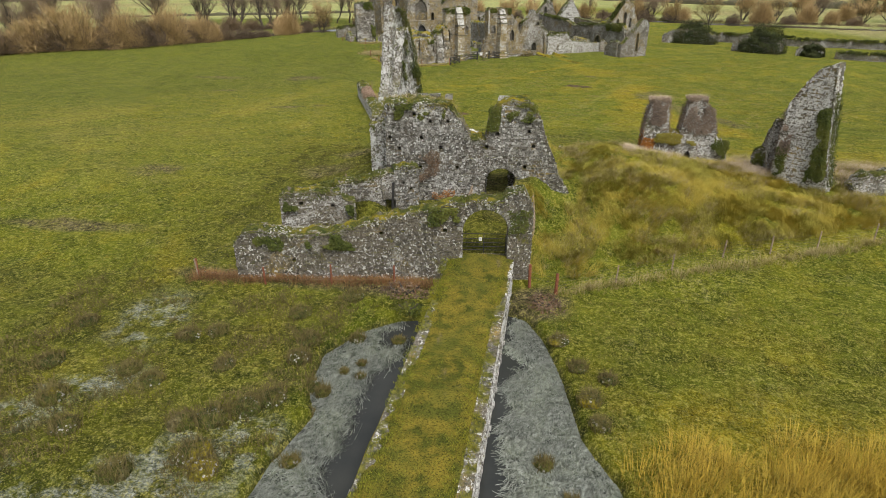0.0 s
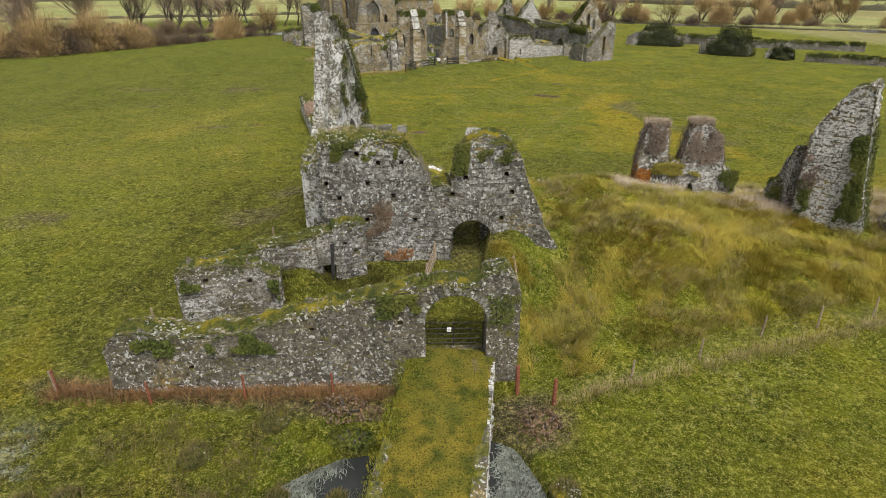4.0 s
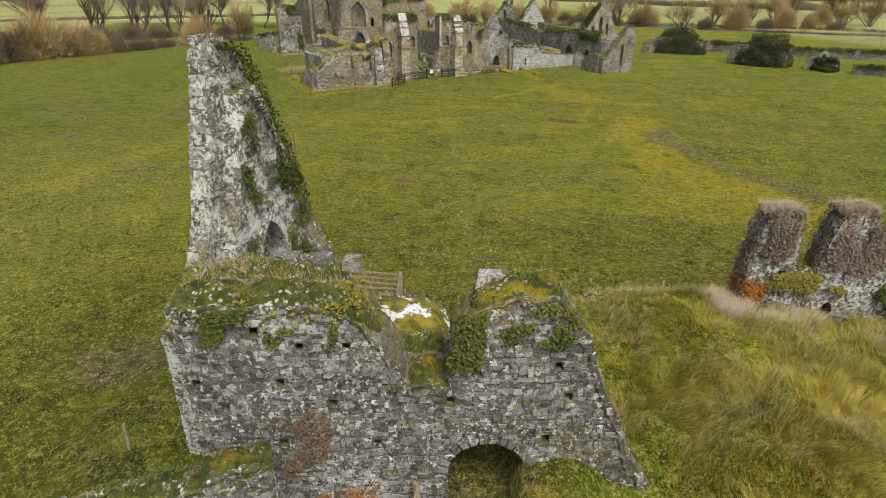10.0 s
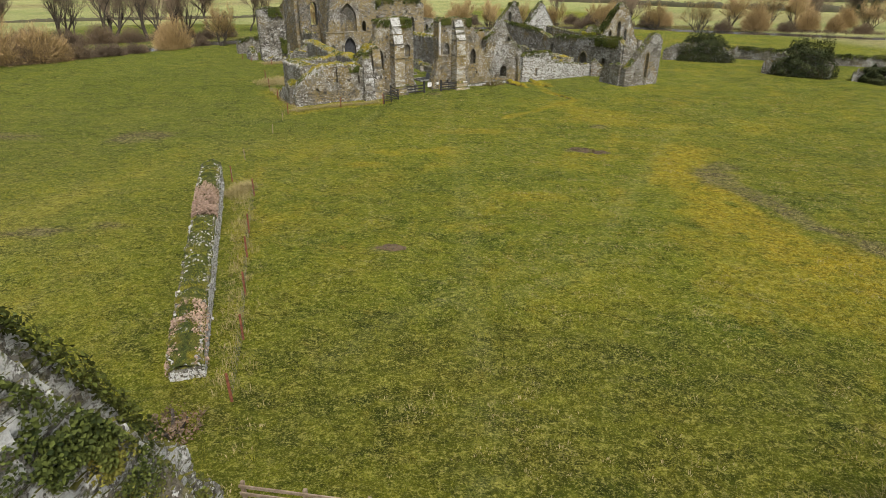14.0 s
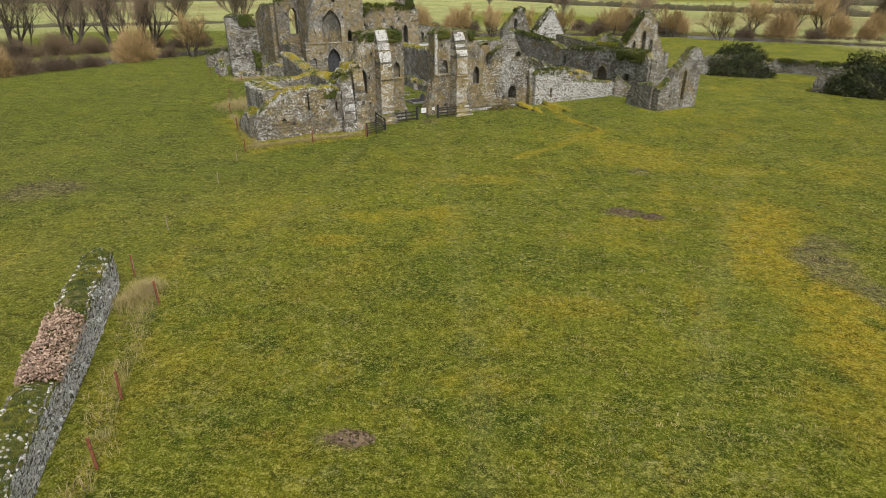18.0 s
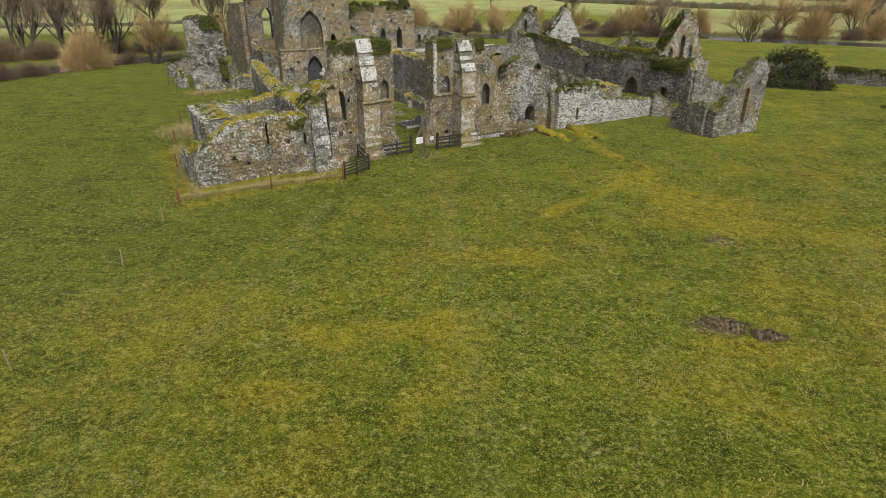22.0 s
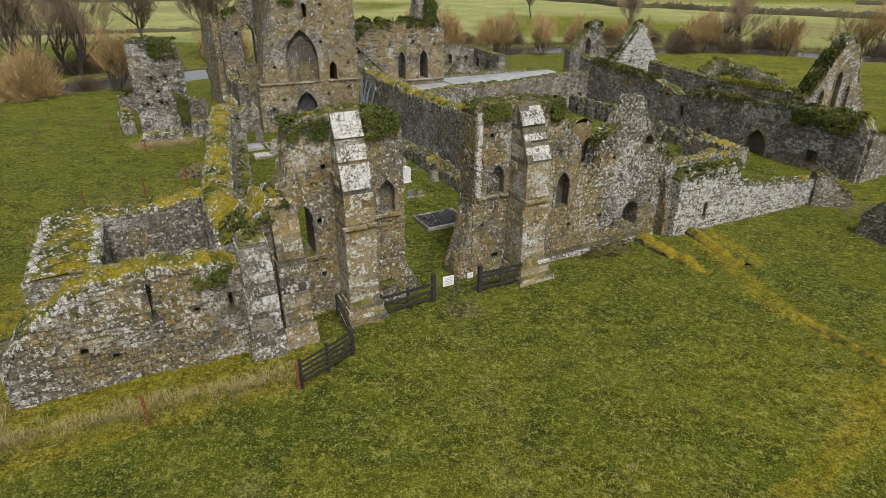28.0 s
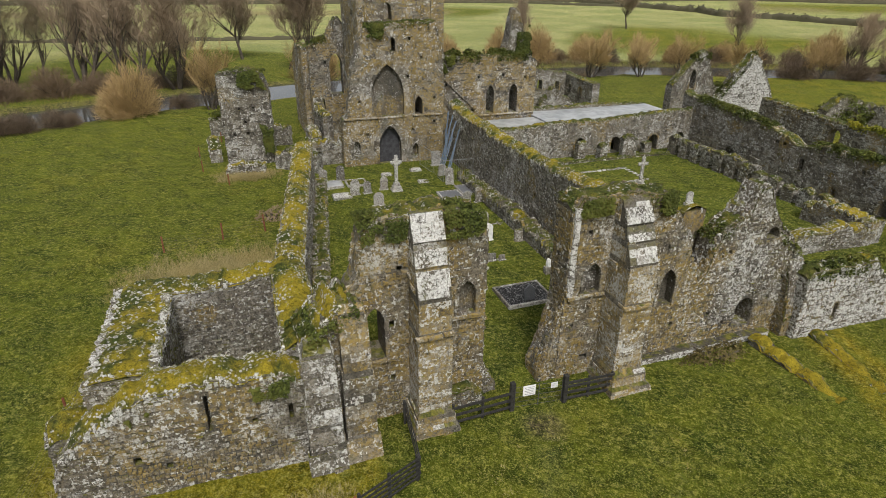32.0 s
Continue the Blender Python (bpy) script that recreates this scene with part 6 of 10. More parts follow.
def west_front():
    t = thing("abbey_west_front", *abbey(0, 1.5), -0.4, "ruined abbey west front with two stepped buttresses", "ruined facade")
    # north half
    a, b = (-7.3, 1.65), (-1.55, 1.65)
    w = abbey_wall("north_wall", t, a, b, 1.25, [(0, 5.5), (0.6, 5.8), (0.9, 7.8), (1.6, 8.3), (3, 8.4), (4.2, 8.5), (5.2, 8.2), (5.7, 7.6), (5.75, 7.3)], -0.5,
                   [("p", 1.25, 2.55, 0.72, 2.3), ("p", 4.95, 3.9, 0.72, 1.5, 0.28), ("r", 2.25, 6.2, 0.2, 0.24, 0.5), ("r", 1.9, 3.9, 0.2, 0.24, 0.5), ("r", 4.2, 2.9, 0.2, 0.24, 0.5), ("r", 4.1, 6.3, 0.2, 0.22, 0.5), ("r", 4.3, 1.6, 0.2, 0.24, 0.5), ("r", 1.9, 1.4, 0.2, 0.24, 0.5)],
                   rubble=1.0, pieces={"material": ABBEY_PIECE, "left": 300, "s": (0.5, 5.7), "z": (-0.3, 6.2)}, rough_top=0.15, dressed=ASHLAR)
    o, ex, en = abbey_face(a, b, 1.25)
    ivy_patch(w, o, ex, en, (0.7, 3.0, 7.3, 8.5), 1000, 0.045, depth=0.15, seed=31, density=0.46)
    ivy_patch(w, o, ex, en, (3.6, 5.7, 7.1, 8.6), 1900, 0.05, depth=0.25, seed=32, density=0.42)
    top_growth(w, a, b, 1.25, (0.8, 5.6, 8.1, 8.3, 0.35), 5200, abbey, 0.055)
    string_course(w, (-6.9, 1.02), (-5.0, 1.02), 2.35)
    string_course(w, (-3.2, 1.02), (-1.6, 1.02), 3.7)
    abbey_wall("jamb_rubble", t, (-1.9, 1.7), (-0.9, 1.75), 1.2, [(0, 3.2), (0.2, 1.9), (0.5, 0.8), (1.0, 0.1)], -0.5, rubble=7.0, cap=None, rough_top=0.25, faces="fr", stone=CRUST_STONE)
    abbey_wall("low_footing", t, (-3.3, 0.9), (-1.7, 0.9), 0.7, [(0, 0.5), (1.0, 0.45), (1.6, 0.1)], -0.5, rubble=2.0, stone=CRUST_STONE, faces="fr")
    buttress(t, [(-0.6, -5.05, -3.15, -0.75, 1.1), (-0.1, -5.0, -3.2, -0.7, 1.1), (0.0, -4.9, -3.3, -0.55, 1.1), (0.45, -4.85, -3.35, -0.5, 1.1), (0.6, -4.75, -3.4, -0.3, 1.1), (4.0, -4.75, -3.4, -0.3, 1.1), (4.15, -4.7, -3.45, -0.26, 1.1),
                 (5.6, -4.7, -3.45, -0.25, 1.1), (6.6, -4.7, -3.45, 0.12, 1.1), (6.7, -4.7, -3.45, 0.1, 1.1), (7.5, -4.68, -3.47, 0.45, 1.1), (7.55, -4.68, -3.47, 0.42, 1.1), (8.5, -4.68, -3.47, 0.85, 1.1)])
    string_course(t, (-4.85, -0.35), (-3.35, -0.35), 3.95, 0.08)
    # small north-west buttress stubs
    buttress(t, [(-0.6, -7.7, -6.35, -0.95, 1.3), (0.4, -7.6, -6.45, -0.5, 1.3), (3.2, -7.55, -6.5, -0.35, 1.3), (5.3, -7.5, -6.6, 0.2, 1.3), (5.5, -7.4, -6.7, 0.5, 1.3)], "worn rubble buttress stump with yellow lichen", ABBEY_STONE, ABBEY_STONE)
    # south half
    a, b = (2.0, 1.55), (8.2, 1.55)
    w = abbey_wall("south_wall", t, a, b, 1.25, [(0, 7.9), (0.3, 8.2), (3.6, 8.2), (4.6, 7.9), (5.2, 7.0), (5.7, 6.2), (6.2, 5.9)], -0.5,
                   [("p", 1.25, 3.85, 0.75, 1.45, 0.3), ("p", 5.25, 2.5, 0.8, 1.85, 0.45), ("r", 1.3, 0.4, 0.4, 0.28, 0.4), ("r", 0.9, 6.6, 0.2, 0.2, 0.4), ("r", 2.15, 3.5, 0.2, 0.22, 0.4), ("r", 4.1, 2.0, 0.2, 0.22, 0.4), ("r", 5.9, 1.2, 0.2, 0.22, 0.4), ("r", 0.5, 2.2, 0.2, 0.22, 0.4)],
                   rubble=1.0, pieces={"material": ABBEY_PIECE, "left": 300, "s": (0.0, 6.2), "z": (-0.3, 7.2)}, rough_top=0.15)
    o, ex, en = abbey_face(a, b, 1.25)
    ivy_patch(w, o, ex, en, (0.1, 2.0, 7.3, 8.3), 1500, 0.05, depth=0.2, seed=33, density=0.42)
    ivy_patch(w, o, ex, en, (3.2, 5.0, 7.0, 8.2), 1500, 0.05, depth=0.25, seed=34, density=0.4)
    top_growth(w, a, b, 1.25, (0, 5.0, 8.0, 7.8, 0.35), 5200, abbey, 0.055)
    string_course(w, (2.1, 0.92), (3.9, 0.92), 3.7)
    shaft = Blocks()
    for z in np.arange(3.85, 7.7, 0.5):
        shaft.add(at(2.05, 0.95), EU, EZ, -EV, 0.0, 0.3, z, z + 0.49, 0.12, 0.1)
    tagged(shaft.mesh("arch_shaft", WHITE_STONE, w), "pale moulded shaft of the lost west window")
    abbey_wall("jamb_rubble", t, (1.15, 1.6), (2.2, 1.6), 1.2, [(0, 0.2), (0.4, 1.2), (0.7, 2.6), (1.05, 3.7)], -0.5, rubble=8.0, cap=None, rough_top=0.3, faces="fl", stone=ABBEY_STONE)
    buttress(t, [(-0.6, 3.6, 5.65, -1.1, 1.0), (-0.1, 3.65, 5.55, -1.0, 1.0), (0.0, 3.75, 5.45, -0.85, 1.0), (0.45, 3.8, 5.4, -0.8, 1.0), (0.65, 3.9, 5.3, -0.55, 1.0), (3.75, 3.9, 5.3, -0.55, 1.0), (3.9, 3.95, 5.25, -0.5, 1.0), (5.7, 3.95, 5.25, -0.5, 1.0),
                 (6.45, 3.95, 5.25, -0.12, 1.0), (6.55, 3.97, 5.23, -0.15, 1.0), (7.1, 3.97, 5.23, 0.15, 1.0), (7.2, 3.97, 5.23, 0.12, 1.0), (8.1, 3.97, 5.23, 0.6, 1.0)])
    string_course(t, (3.85, -0.6), (5.35, -0.6), 3.7, 0.08)
    # west range gable, south of the church
    a, b = (8.2, 1.55), (15.3, 1.55)
    w = abbey_wall("west_range_gable", t, a, b, 1.1, [(0, 5.2), (0.5, 4.1), (0.9, 3.7), (1.25, 4.1), (1.5, 5.4), (2.2, 6.0), (2.9, 6.6), (3.4, 7.6), (3.8, 7.9), (4.1, 7.6), (4.6, 6.3), (5.2, 5.6), (6.0, 4.9), (6.6, 4.2), (6.95, 3.6), (7.1, 3.4)], -0.5,
                   [("o", 4.15, 0.35, 1.1, 1.5, 0, 0), ("o", 4.75, 5.0, 0.7, 0.55, 0.5, 0), ("r", 2.4, 4.5, 0.2, 0.22, 0.4), ("r", 6.1, 2.6, 0.2, 0.22, 0.4), ("r", 1.9, 1.3, 0.2, 0.22, 0.4), ("r", 2.9, 0.6, 0.2, 0.22, 0.4), ("r", 5.5, 1.6, 0.18, 0.2, 0.4)],
                   rubble=1.6, pieces={"material": ABBEY_PIECE, "left": 300, "s": (0.0, 7.1), "z": (-0.3, 5.5)}, rough_top=0.2, stone=ABBEY_WHITE)
    o, ex, en = abbey_face(a, b, 1.1)
    top_growth(w, a, b, 1.1, (1.2, 2.4, 5.2, 6.0, 0.35), 700, abbey, 0.07)
    top_growth(w, a, b, 1.1, (5.2, 6.9, 5.2, 4.0, 0.3), 800, abbey, 0.07)
    abbey_wall("plinth", t, (5.5, 0.75), (14.0, 0.85), 0.5, [(0, -0.05), (8.5, -0.12)], -0.7, rubble=0, cap=None, stone=WHITE_STONE, rough_top=0.03, faces="f")
    abbey_wall("corner_return", t, (14.9, 1.4), (14.9, 0.35), 0.9, [(0, 4.2), (0.6, 3.4), (1.05, 0.9)], -0.5, rubble=1.6, faces="fbr")
    # white garden wall further south
    t2 = thing("west_range_wall", *abbey(21, 0.4), -0.4, "long low rubble wall crusted with white lichen", "wall")
    a, b = (14.9, 0.45), (27.6, 0.15)
    w = abbey_wall("wall", t2, a, b, 0.95, [(0, 3.0), (0.4, 3.3), (1.8, 3.3), (4.3, 3.4), (4.9, 2.6), (5.6, 1.9), (9, 1.55), (12.7, 1.25)], -0.5, [("r", 2.35, 0.4, 0.25, 0.9, 0.25)], stone=WHITE_STONE, rubble=1.8, rough_top=0.08, pieces={"material": WHITE_PIECE, "left": 300, "s": (0, 12.7), "z": (-0.4, 2.6)})
    top_growth(w, a, b, 0.95, (0.4, 4.8, 3.1, 3.2, 0.55), 3600, abbey, 0.08)
    abbey_wall("wall_end", t2, (27.4, -0.1), (29.4, -1.6), 1.1, [(0, 1.6), (0.5, 1.9), (1.3, 1.2), (2.5, 0.3)], -0.5, stone=CRUST_STONE, rubble=2, rough_top=0.2)
    # detached gable to the west
    t3 = thing("detached_gable_ruin", *abbey(28, -9), -0.4, "detached pointed gable fragment with a tall slit", "ruined wall")
    abbey_wall("gable_wall", t3, (24.9, -8.9), (30.7, -9.3), 1.1, [(0, 1.9), (0.7, 2.3), (1.5, 2.9), (2.6, 4.3), (3.6, 5.4), (4.4, 6.1), (5.0, 6.1), (5.5, 5.8), (5.8, 5.2)], -0.45, [("p", 3.5, 0.6, 0.55, 3.2), ("r", 1.6, 1.0, 0.2, 0.22, 0.4), ("r", 4.9, 4.0, 0.2, 0.22, 0.4)], stone=CRUST_STONE, rubble=1.6, rough_top=0.15)
    abbey_wall("side_wall", t3, (25.5, -4.7), (25.2, -8.5), 1.0, [(0, 0.8), (0.5, 1.6), (1.6, 2.2), (3.8, 2.3)], -0.45, stone=CRUST_STONE, rubble=1.8, rough_top=0.18)


ABBEY_WHITE = stone_material("white_spotted_rubble", "island", 0.8, 0.8, 0.45, (0.085, 0.076, 0.058), (0.25, 0.227, 0.182))
WHITE_PIECE = stone_material("white_crusted_stone", "object", 1.25, 0.15, 0.3, (0.15, 0.14, 0.12), (0.38, 0.36, 0.325))
west_front()


def nw_tower_stump():
    t = thing("north_west_tower_stump", *abbey(-11.6, 4.5), -0.5, "roofless square stump of the north-west tower, moss-topped", "ruined tower")
    a, b = (-17.2, 0.8), (-8.6, 0.55)
    w = abbey_wall("front_wall", t, a, b, 1.5, [(0, 0.7), (0.3, 1.6), (0.9, 2.2), (1.7, 2.7), (2.5, 3.45), (5.3, 3.75), (7.2, 3.55), (8.1, 3.3), (8.6, 3.5)], -0.7,
                   [("r", 5.05, 1.75, 0.16, 1.5, 0.6), ("r", 7.75, 1.4, 0.16, 0.85, 0.6), ("r", 2.6, 0.9, 0.3, 0.3, 0.4), ("r", 6.5, 1.7, 0.2, 0.2, 0.4), ("r", 3.5, 0.5, 0.22, 0.2, 0.4)], stone=ABBEY_WHITE, cap=MOSS_CAP, rubble=4.5, rough_top=0.14, dome=0.25, tufts=0.8,
                   pieces={"material": ABBEY_PIECE, "left": 300, "s": (1.5, 7.7), "z": (-0.4, 3.6)})
    o, ex, en = abbey_face(a, b, 1.5)
    ivy_patch(w, o, ex, en, (6.1, 8.1, 2.5, 3.5), 700, 0.06, depth=0.15, seed=41)
    ivy_patch(w, o, ex, en, (2.0, 3.6, 2.4, 3.4), 600, 0.05, depth=0.12, seed=42)
    abbey_wall("outer_wall", t, (-14.85, 8.6), (-14.85, 1.2), 2.3, [(0, 3.4), (3.5, 3.4), (7.4, 3.6)], -0.6, stone=CRUST_STONE, cap=MOSS_CAP, rubble=5.0, rough_top=0.12, dome=0.15, tufts=0.3)
    abbey_wall("rear_wall", t, (-8.9, 7.9), (-15.6, 8.1), 1.5, [(0, 3.7), (2.5, 3.5), (5.3, 3.4), (6.7, 3.3)], -0.6, stone=SHADE_STONE, cap=MOSS_CAP, rubble=2.4, rough_top=0.12, dome=0.25, tufts=0.6)
    abbey_wall("inner_wall", t, (-8.7, 1.0), (-8.7, 8.4), 1.5, [(0, 3.6), (2.0, 4.1), (4.5, 4.0), (7.4, 3.7)], -0.6, stone=SHADE_STONE, cap=MOSS_CAP, rubble=2.0, rough_top=0.16, dome=0.3, tufts=0.6)
    abbey_wall("stair_turret", t, (-8.9, 1.3), (-6.9, 1.5), 2.2, [(0, 4.0), (0.6, 4.9), (1.4, 5.4), (2.0, 5.6)], -0.6, stone=ABBEY_STONE, cap=MOSS_CAP, rubble=2.4, rough_top=0.25, dome=0.2, tufts=0.6)
    c = buttress(t, [(-0.8, -9.1, -7.7, -1.15, 0.6), (0.2, -9.0, -7.75, -0.8, 0.6), (2.6, -8.95, -7.8, -0.55, 0.6), (4.1, -8.9, -7.85, -0.2, 0.6), (4.4, -8.8, -7.95, 0.1, 0.6)], "ragged corner buttress hung with ivy", CRUST_STONE, ABBEY_WHITE)
    top_growth(t, (-9.2, 0.9), (-6.9, 1.2), 2.0, (0, 2.3, 4.2, 5.4, 0.35), 1900, abbey, 0.07)
    abbey_wall("corner_batter", t, (-17.0, 5.5), (-16.9, 1.3), 1.3, [(0, 0.2), (1.2, 0.9), (2.8, 1.7), (3.9, 2.0), (4.2, 1.6)], -0.7, stone=CRUST_STONE, cap=MOSS_CAP, rubble=2.5, rough_top=0.25, dome=0.3, tufts=1.0)
    # nave north wall, low and thick with moss
    n = thing("nave_north_wall", *abbey(-7, 20), -0.4, "low nave wall covered with yellow-green moss", "ruined wall")
    abbey_wall("wall", n, (-5.2, 30.5), (-8.6, 8.0), 1.35, [(0, 3.2), (4, 3.4), (10, 3.5), (16, 3.5), (22.8, 3.7)], -0.5, stone=SHADE_STONE, cap=MOSS_CAP, rubble=1.8, rough_top=0.16, dome=0.3, faces="fb", tufts=0.5)
    abbey_wall("rubble_bank", n, (-4.2, 29.5), (-7.0, 10.0), 0.9, [(0, 0.5), (5, 0.3), (12, 0.6), (19.7, 0.5)], -0.6, stone=SHADE_STONE, cap=TURF_CAP, rubble=3.0, rough_top=0.25, faces="fb")


nw_tower_stump()


# ---- abbey: church and ranges ----
def church():
    t = thing("crossing_tower_and_screen", *abbey(3.2, 38), -0.4, "tall ruined crossing tower and screen wall with a blocked west door", "ruined church")
    a, b = (-1.2, 35.1), (8.3, 35.1)
    w = abbey_wall("screen_wall", t, a, b, 1.3, [(0, 4.0), (0.5, 4.2), (0.7, 6.0), (1.2, 8.8), (2.0, 11.2), (2.6, 11.9), (8.9, 12.1), (9.2, 8.0), (9.5, 7.5)], -0.45,
                   [("p", 4.3, -0.3, 2.1, 3.5, 0.5), ("p", 4.2, 4.15, 3.0, 4.5, 0.35), ("p", 7.1, 4.0, 0.72, 1.75), ("p", 6.75, 0.2, 0.55, 1.2, 0.4), ("p", 1.15, 0.6, 0.7, 1.4, 0.3), ("p", 4.75, 9.7, 0.5, 1.2)] +
                   [("r", s, z, 0.22, 0.26, 0.5) for s, z in ((6.1, 7.4), (7.4, 9.0), (2.5, 7.0), (6.5, 2.6), (2.2, 2.4), (8.6, 5.4), (8.6, 3.2), (1.6, 5.4), (6.3, 10.6))],
                   rubble=1.0, rough_top=0.12, rows=(0.12, 0.28), lens=(0.2, 0.55), stone=TOWER_STONE)
    o, ex, en = abbey_face(a, b, 1.3)
    for k, (wd, hh, pr) in enumerate(((2.7, 3.95, 0.05), (3.3, 4.3, 0.02))):
        surround(w, o, ex, EZ, en, ("p", 4.3, -0.3, wd, hh), ASHLAR)
    surround(w, o, ex, EZ, en, ("p", 4.2, 4.15, 3.5, 4.9), ASHLAR)
    bm = bmesh.new()
    box_bm(bm, pose(*abbey(3.1, 34.98), -0.4, 0, 0, 35), 2.0, 0.12, 3.2)
    part("blocked_doorway", bm, DOOR_WOOD, w, "dark sheeted west doorway")
    string_course(w, (-1.1, 34.42), (8.2, 34.42), 3.95)
    ivy_patch(w, o, ex, en, (1.6, 4.2, 10.6, 12.2), 900, 0.09, depth=0.3, seed=51)
    top_growth(w, a, b, 1.3, (2.4, 8.6, 11.8, 12.0, 0.35), 2200, abbey, 0.09)
    for nm, p, q in (("tower_south_wall", (8.0, 35.4), (8.0, 43.2)), ("tower_east_wall", (8.0, 43.2), (1.4, 43.2)), ("tower_north_wall", (1.4, 43.2), (1.4, 35.4))):
        abbey_wall(nm, t, p, q, 1.2, [(0, 15.8), (2.5, 16.2), (5, 15.7), (7.8, 15.9)], -0.45, rubble=0.6, rows=(0.18, 0.36), lens=(0.3, 0.8), stone=TOWER_STONE)
    abbey_wall("tower_west_wall", t, (1.9, 36.1), (8.2, 36.1), 1.1, [(0, 15.6), (3, 16.3), (6.3, 15.9)], 11.2, [("p", 1.6, 12.2, 0.7, 1.4), ("r", 4.4, 13.2, 0.2, 0.25, 0.4)], rubble=0.6, rows=(0.18, 0.36), lens=(0.3, 0.8), stone=TOWER_STONE)
    # south transept with its pair of lancets
    a, b = (8.2, 37.4), (19.0, 37.4)
    w = abbey_wall("south_transept_wall", t, a, b, 1.2, [(0, 9.0), (3, 8.7), (6, 8.8), (10.2, 8.5), (10.8, 8.0)], -0.45, [("p", 5.85, 3.15, 0.85, 2.75), ("p", 8.4, 3.1, 0.9, 2.85)] + [("r", s, z, 0.22, 0.26, 0.5) for s, z in ((1.2, 6.0), (2.2, 4.6), (4.6, 6.6), (7.2, 6.7), (9.6, 6.4), (4.0, 3.4), (9.9, 2.2))],
                   rubble=0.8, rows=(0.12, 0.28), lens=(0.2, 0.55), stone=TOWER_STONE)
    o, ex, en = abbey_face(a, b, 1.2)
    string_course(w, (12.0, 36.75), (18.9, 36.75), 2.95)
    top_growth(w, a, b, 1.2, (0, 10.4, 8.6, 8.4, 0.9), 6500, abbey, 0.11)
    ivy_patch(w, o, ex, en, (0, 2.2, 7.0, 9.0), 900, 0.09, depth=0.3, seed=52)
    roofline = Blocks()
    for i in range(16):
        roofline.add(o + ex * (0.3 + 0.28 * i) + EZ * (7.3 - 0.27 * i), (ex - 0.96 * EZ) / 1.386, (ex * 0.96 + EZ) / 1.386, en, 0.0, 0.4, 0.0, 0.14, 0.14, 0.05)
    roofline.mesh("roof_crease", ASHLAR, w)
    abbey_wall("transept_chimney", t, (15.6, 38.0), (18.6, 38.0), 1.4, [(0, 8.6), (0.5, 10.2), (0.8, 12.0), (1.0, 13.0), (1.4, 12.9), (1.9, 11.2), (2.5, 9.6), (3.0, 8.6)], 7.5, rubble=0.8, stone=SHADE_STONE, rough_top=0.2)
    ivy_on(w, (15.6, 38.0), (18.6, 38.0), 1.4, (0.8, 3.0, 8.0, 11.5), 1600, abbey, size=0.11, seed=53)
    abbey_wall("transept_end", t, (18.6, 37.9), (18.6, 47.5), 1.2, [(0, 8.0), (1.5, 6.0), (4, 5.2), (9.6, 5.0)], -0.45, stone=SHADE_STONE, rubble=1.0)
    # north transept and chapels behind the tower
    a, b = (-2.6, 44.2), (1.4, 44.2)
    w = abbey_wall("north_transept_wall", t, a, b, 1.2, [(0, 9.4), (1.0, 9.7), (1.8, 10.2), (2.5, 11.6), (3.2, 11.9), (4.0, 10.6)], -0.45, [("p", 2.6, 4.6, 1.3, 4.0), ("p", 0.9, 2.0, 0.7, 2.4), ("r", 1.5, 7.6, 0.25, 0.3, 0.5)], rubble=1.2, stone=TOWER_STONE, rough_top=0.2)
    top_growth(w, a, b, 1.2, (0, 1.8, 9.4, 10.0, 0.5), 900, abbey, 0.10)
    abbey_wall("north_transept_side", t, (-2.6, 55.0), (-2.6, 44.8), 1.1, [(0, 7.2), (4, 8.8), (8, 9.0), (10.8, 9.2)], -0.45, [("p", 4.0, 3.2, 0.9, 3.2)], rubble=1.0, stone=TOWER_STONE)
    abbey_wall("choir_wall", t, (8, 44), (8, 62), 1.2, [(0, 9), (6, 7.5), (12, 6.8), (18, 6)], -0.45, [("p", 6, 2.6, 0.8, 3), ("p", 11, 2.6, 0.8, 3)], stone=SHADE_STONE, rubble=0.8)
    for p, q, h in (((-5.2, 36.0), (-1.2, 36.2), 2.2), ((-3.4, 41.0), (-3.3, 37.0), 2.6), ((-2.2, 43.5), (-2.0, 38.0), 4.2), ((-7.0, 36.5), (-3.6, 33.8), 1.4), ((-8.4, 44.4), (-5.0, 44.0), 1.8)):
        abbey_wall("aisle_stump", t, p, q, 0.9, [(0, h * 0.6), (1, h), (2.6, h * 0.8), (6, h * 0.9)], -0.5, stone=SHADE_STONE, cap=MOSS_CAP, rubble=2.0, rough_top=0.3)


TOWER_STONE = stone_material("tower_rubble", "island", 0.4, 0.95, 0.15, (0.15, 0.14, 0.114), (0.30, 0.28, 0.235))
church()


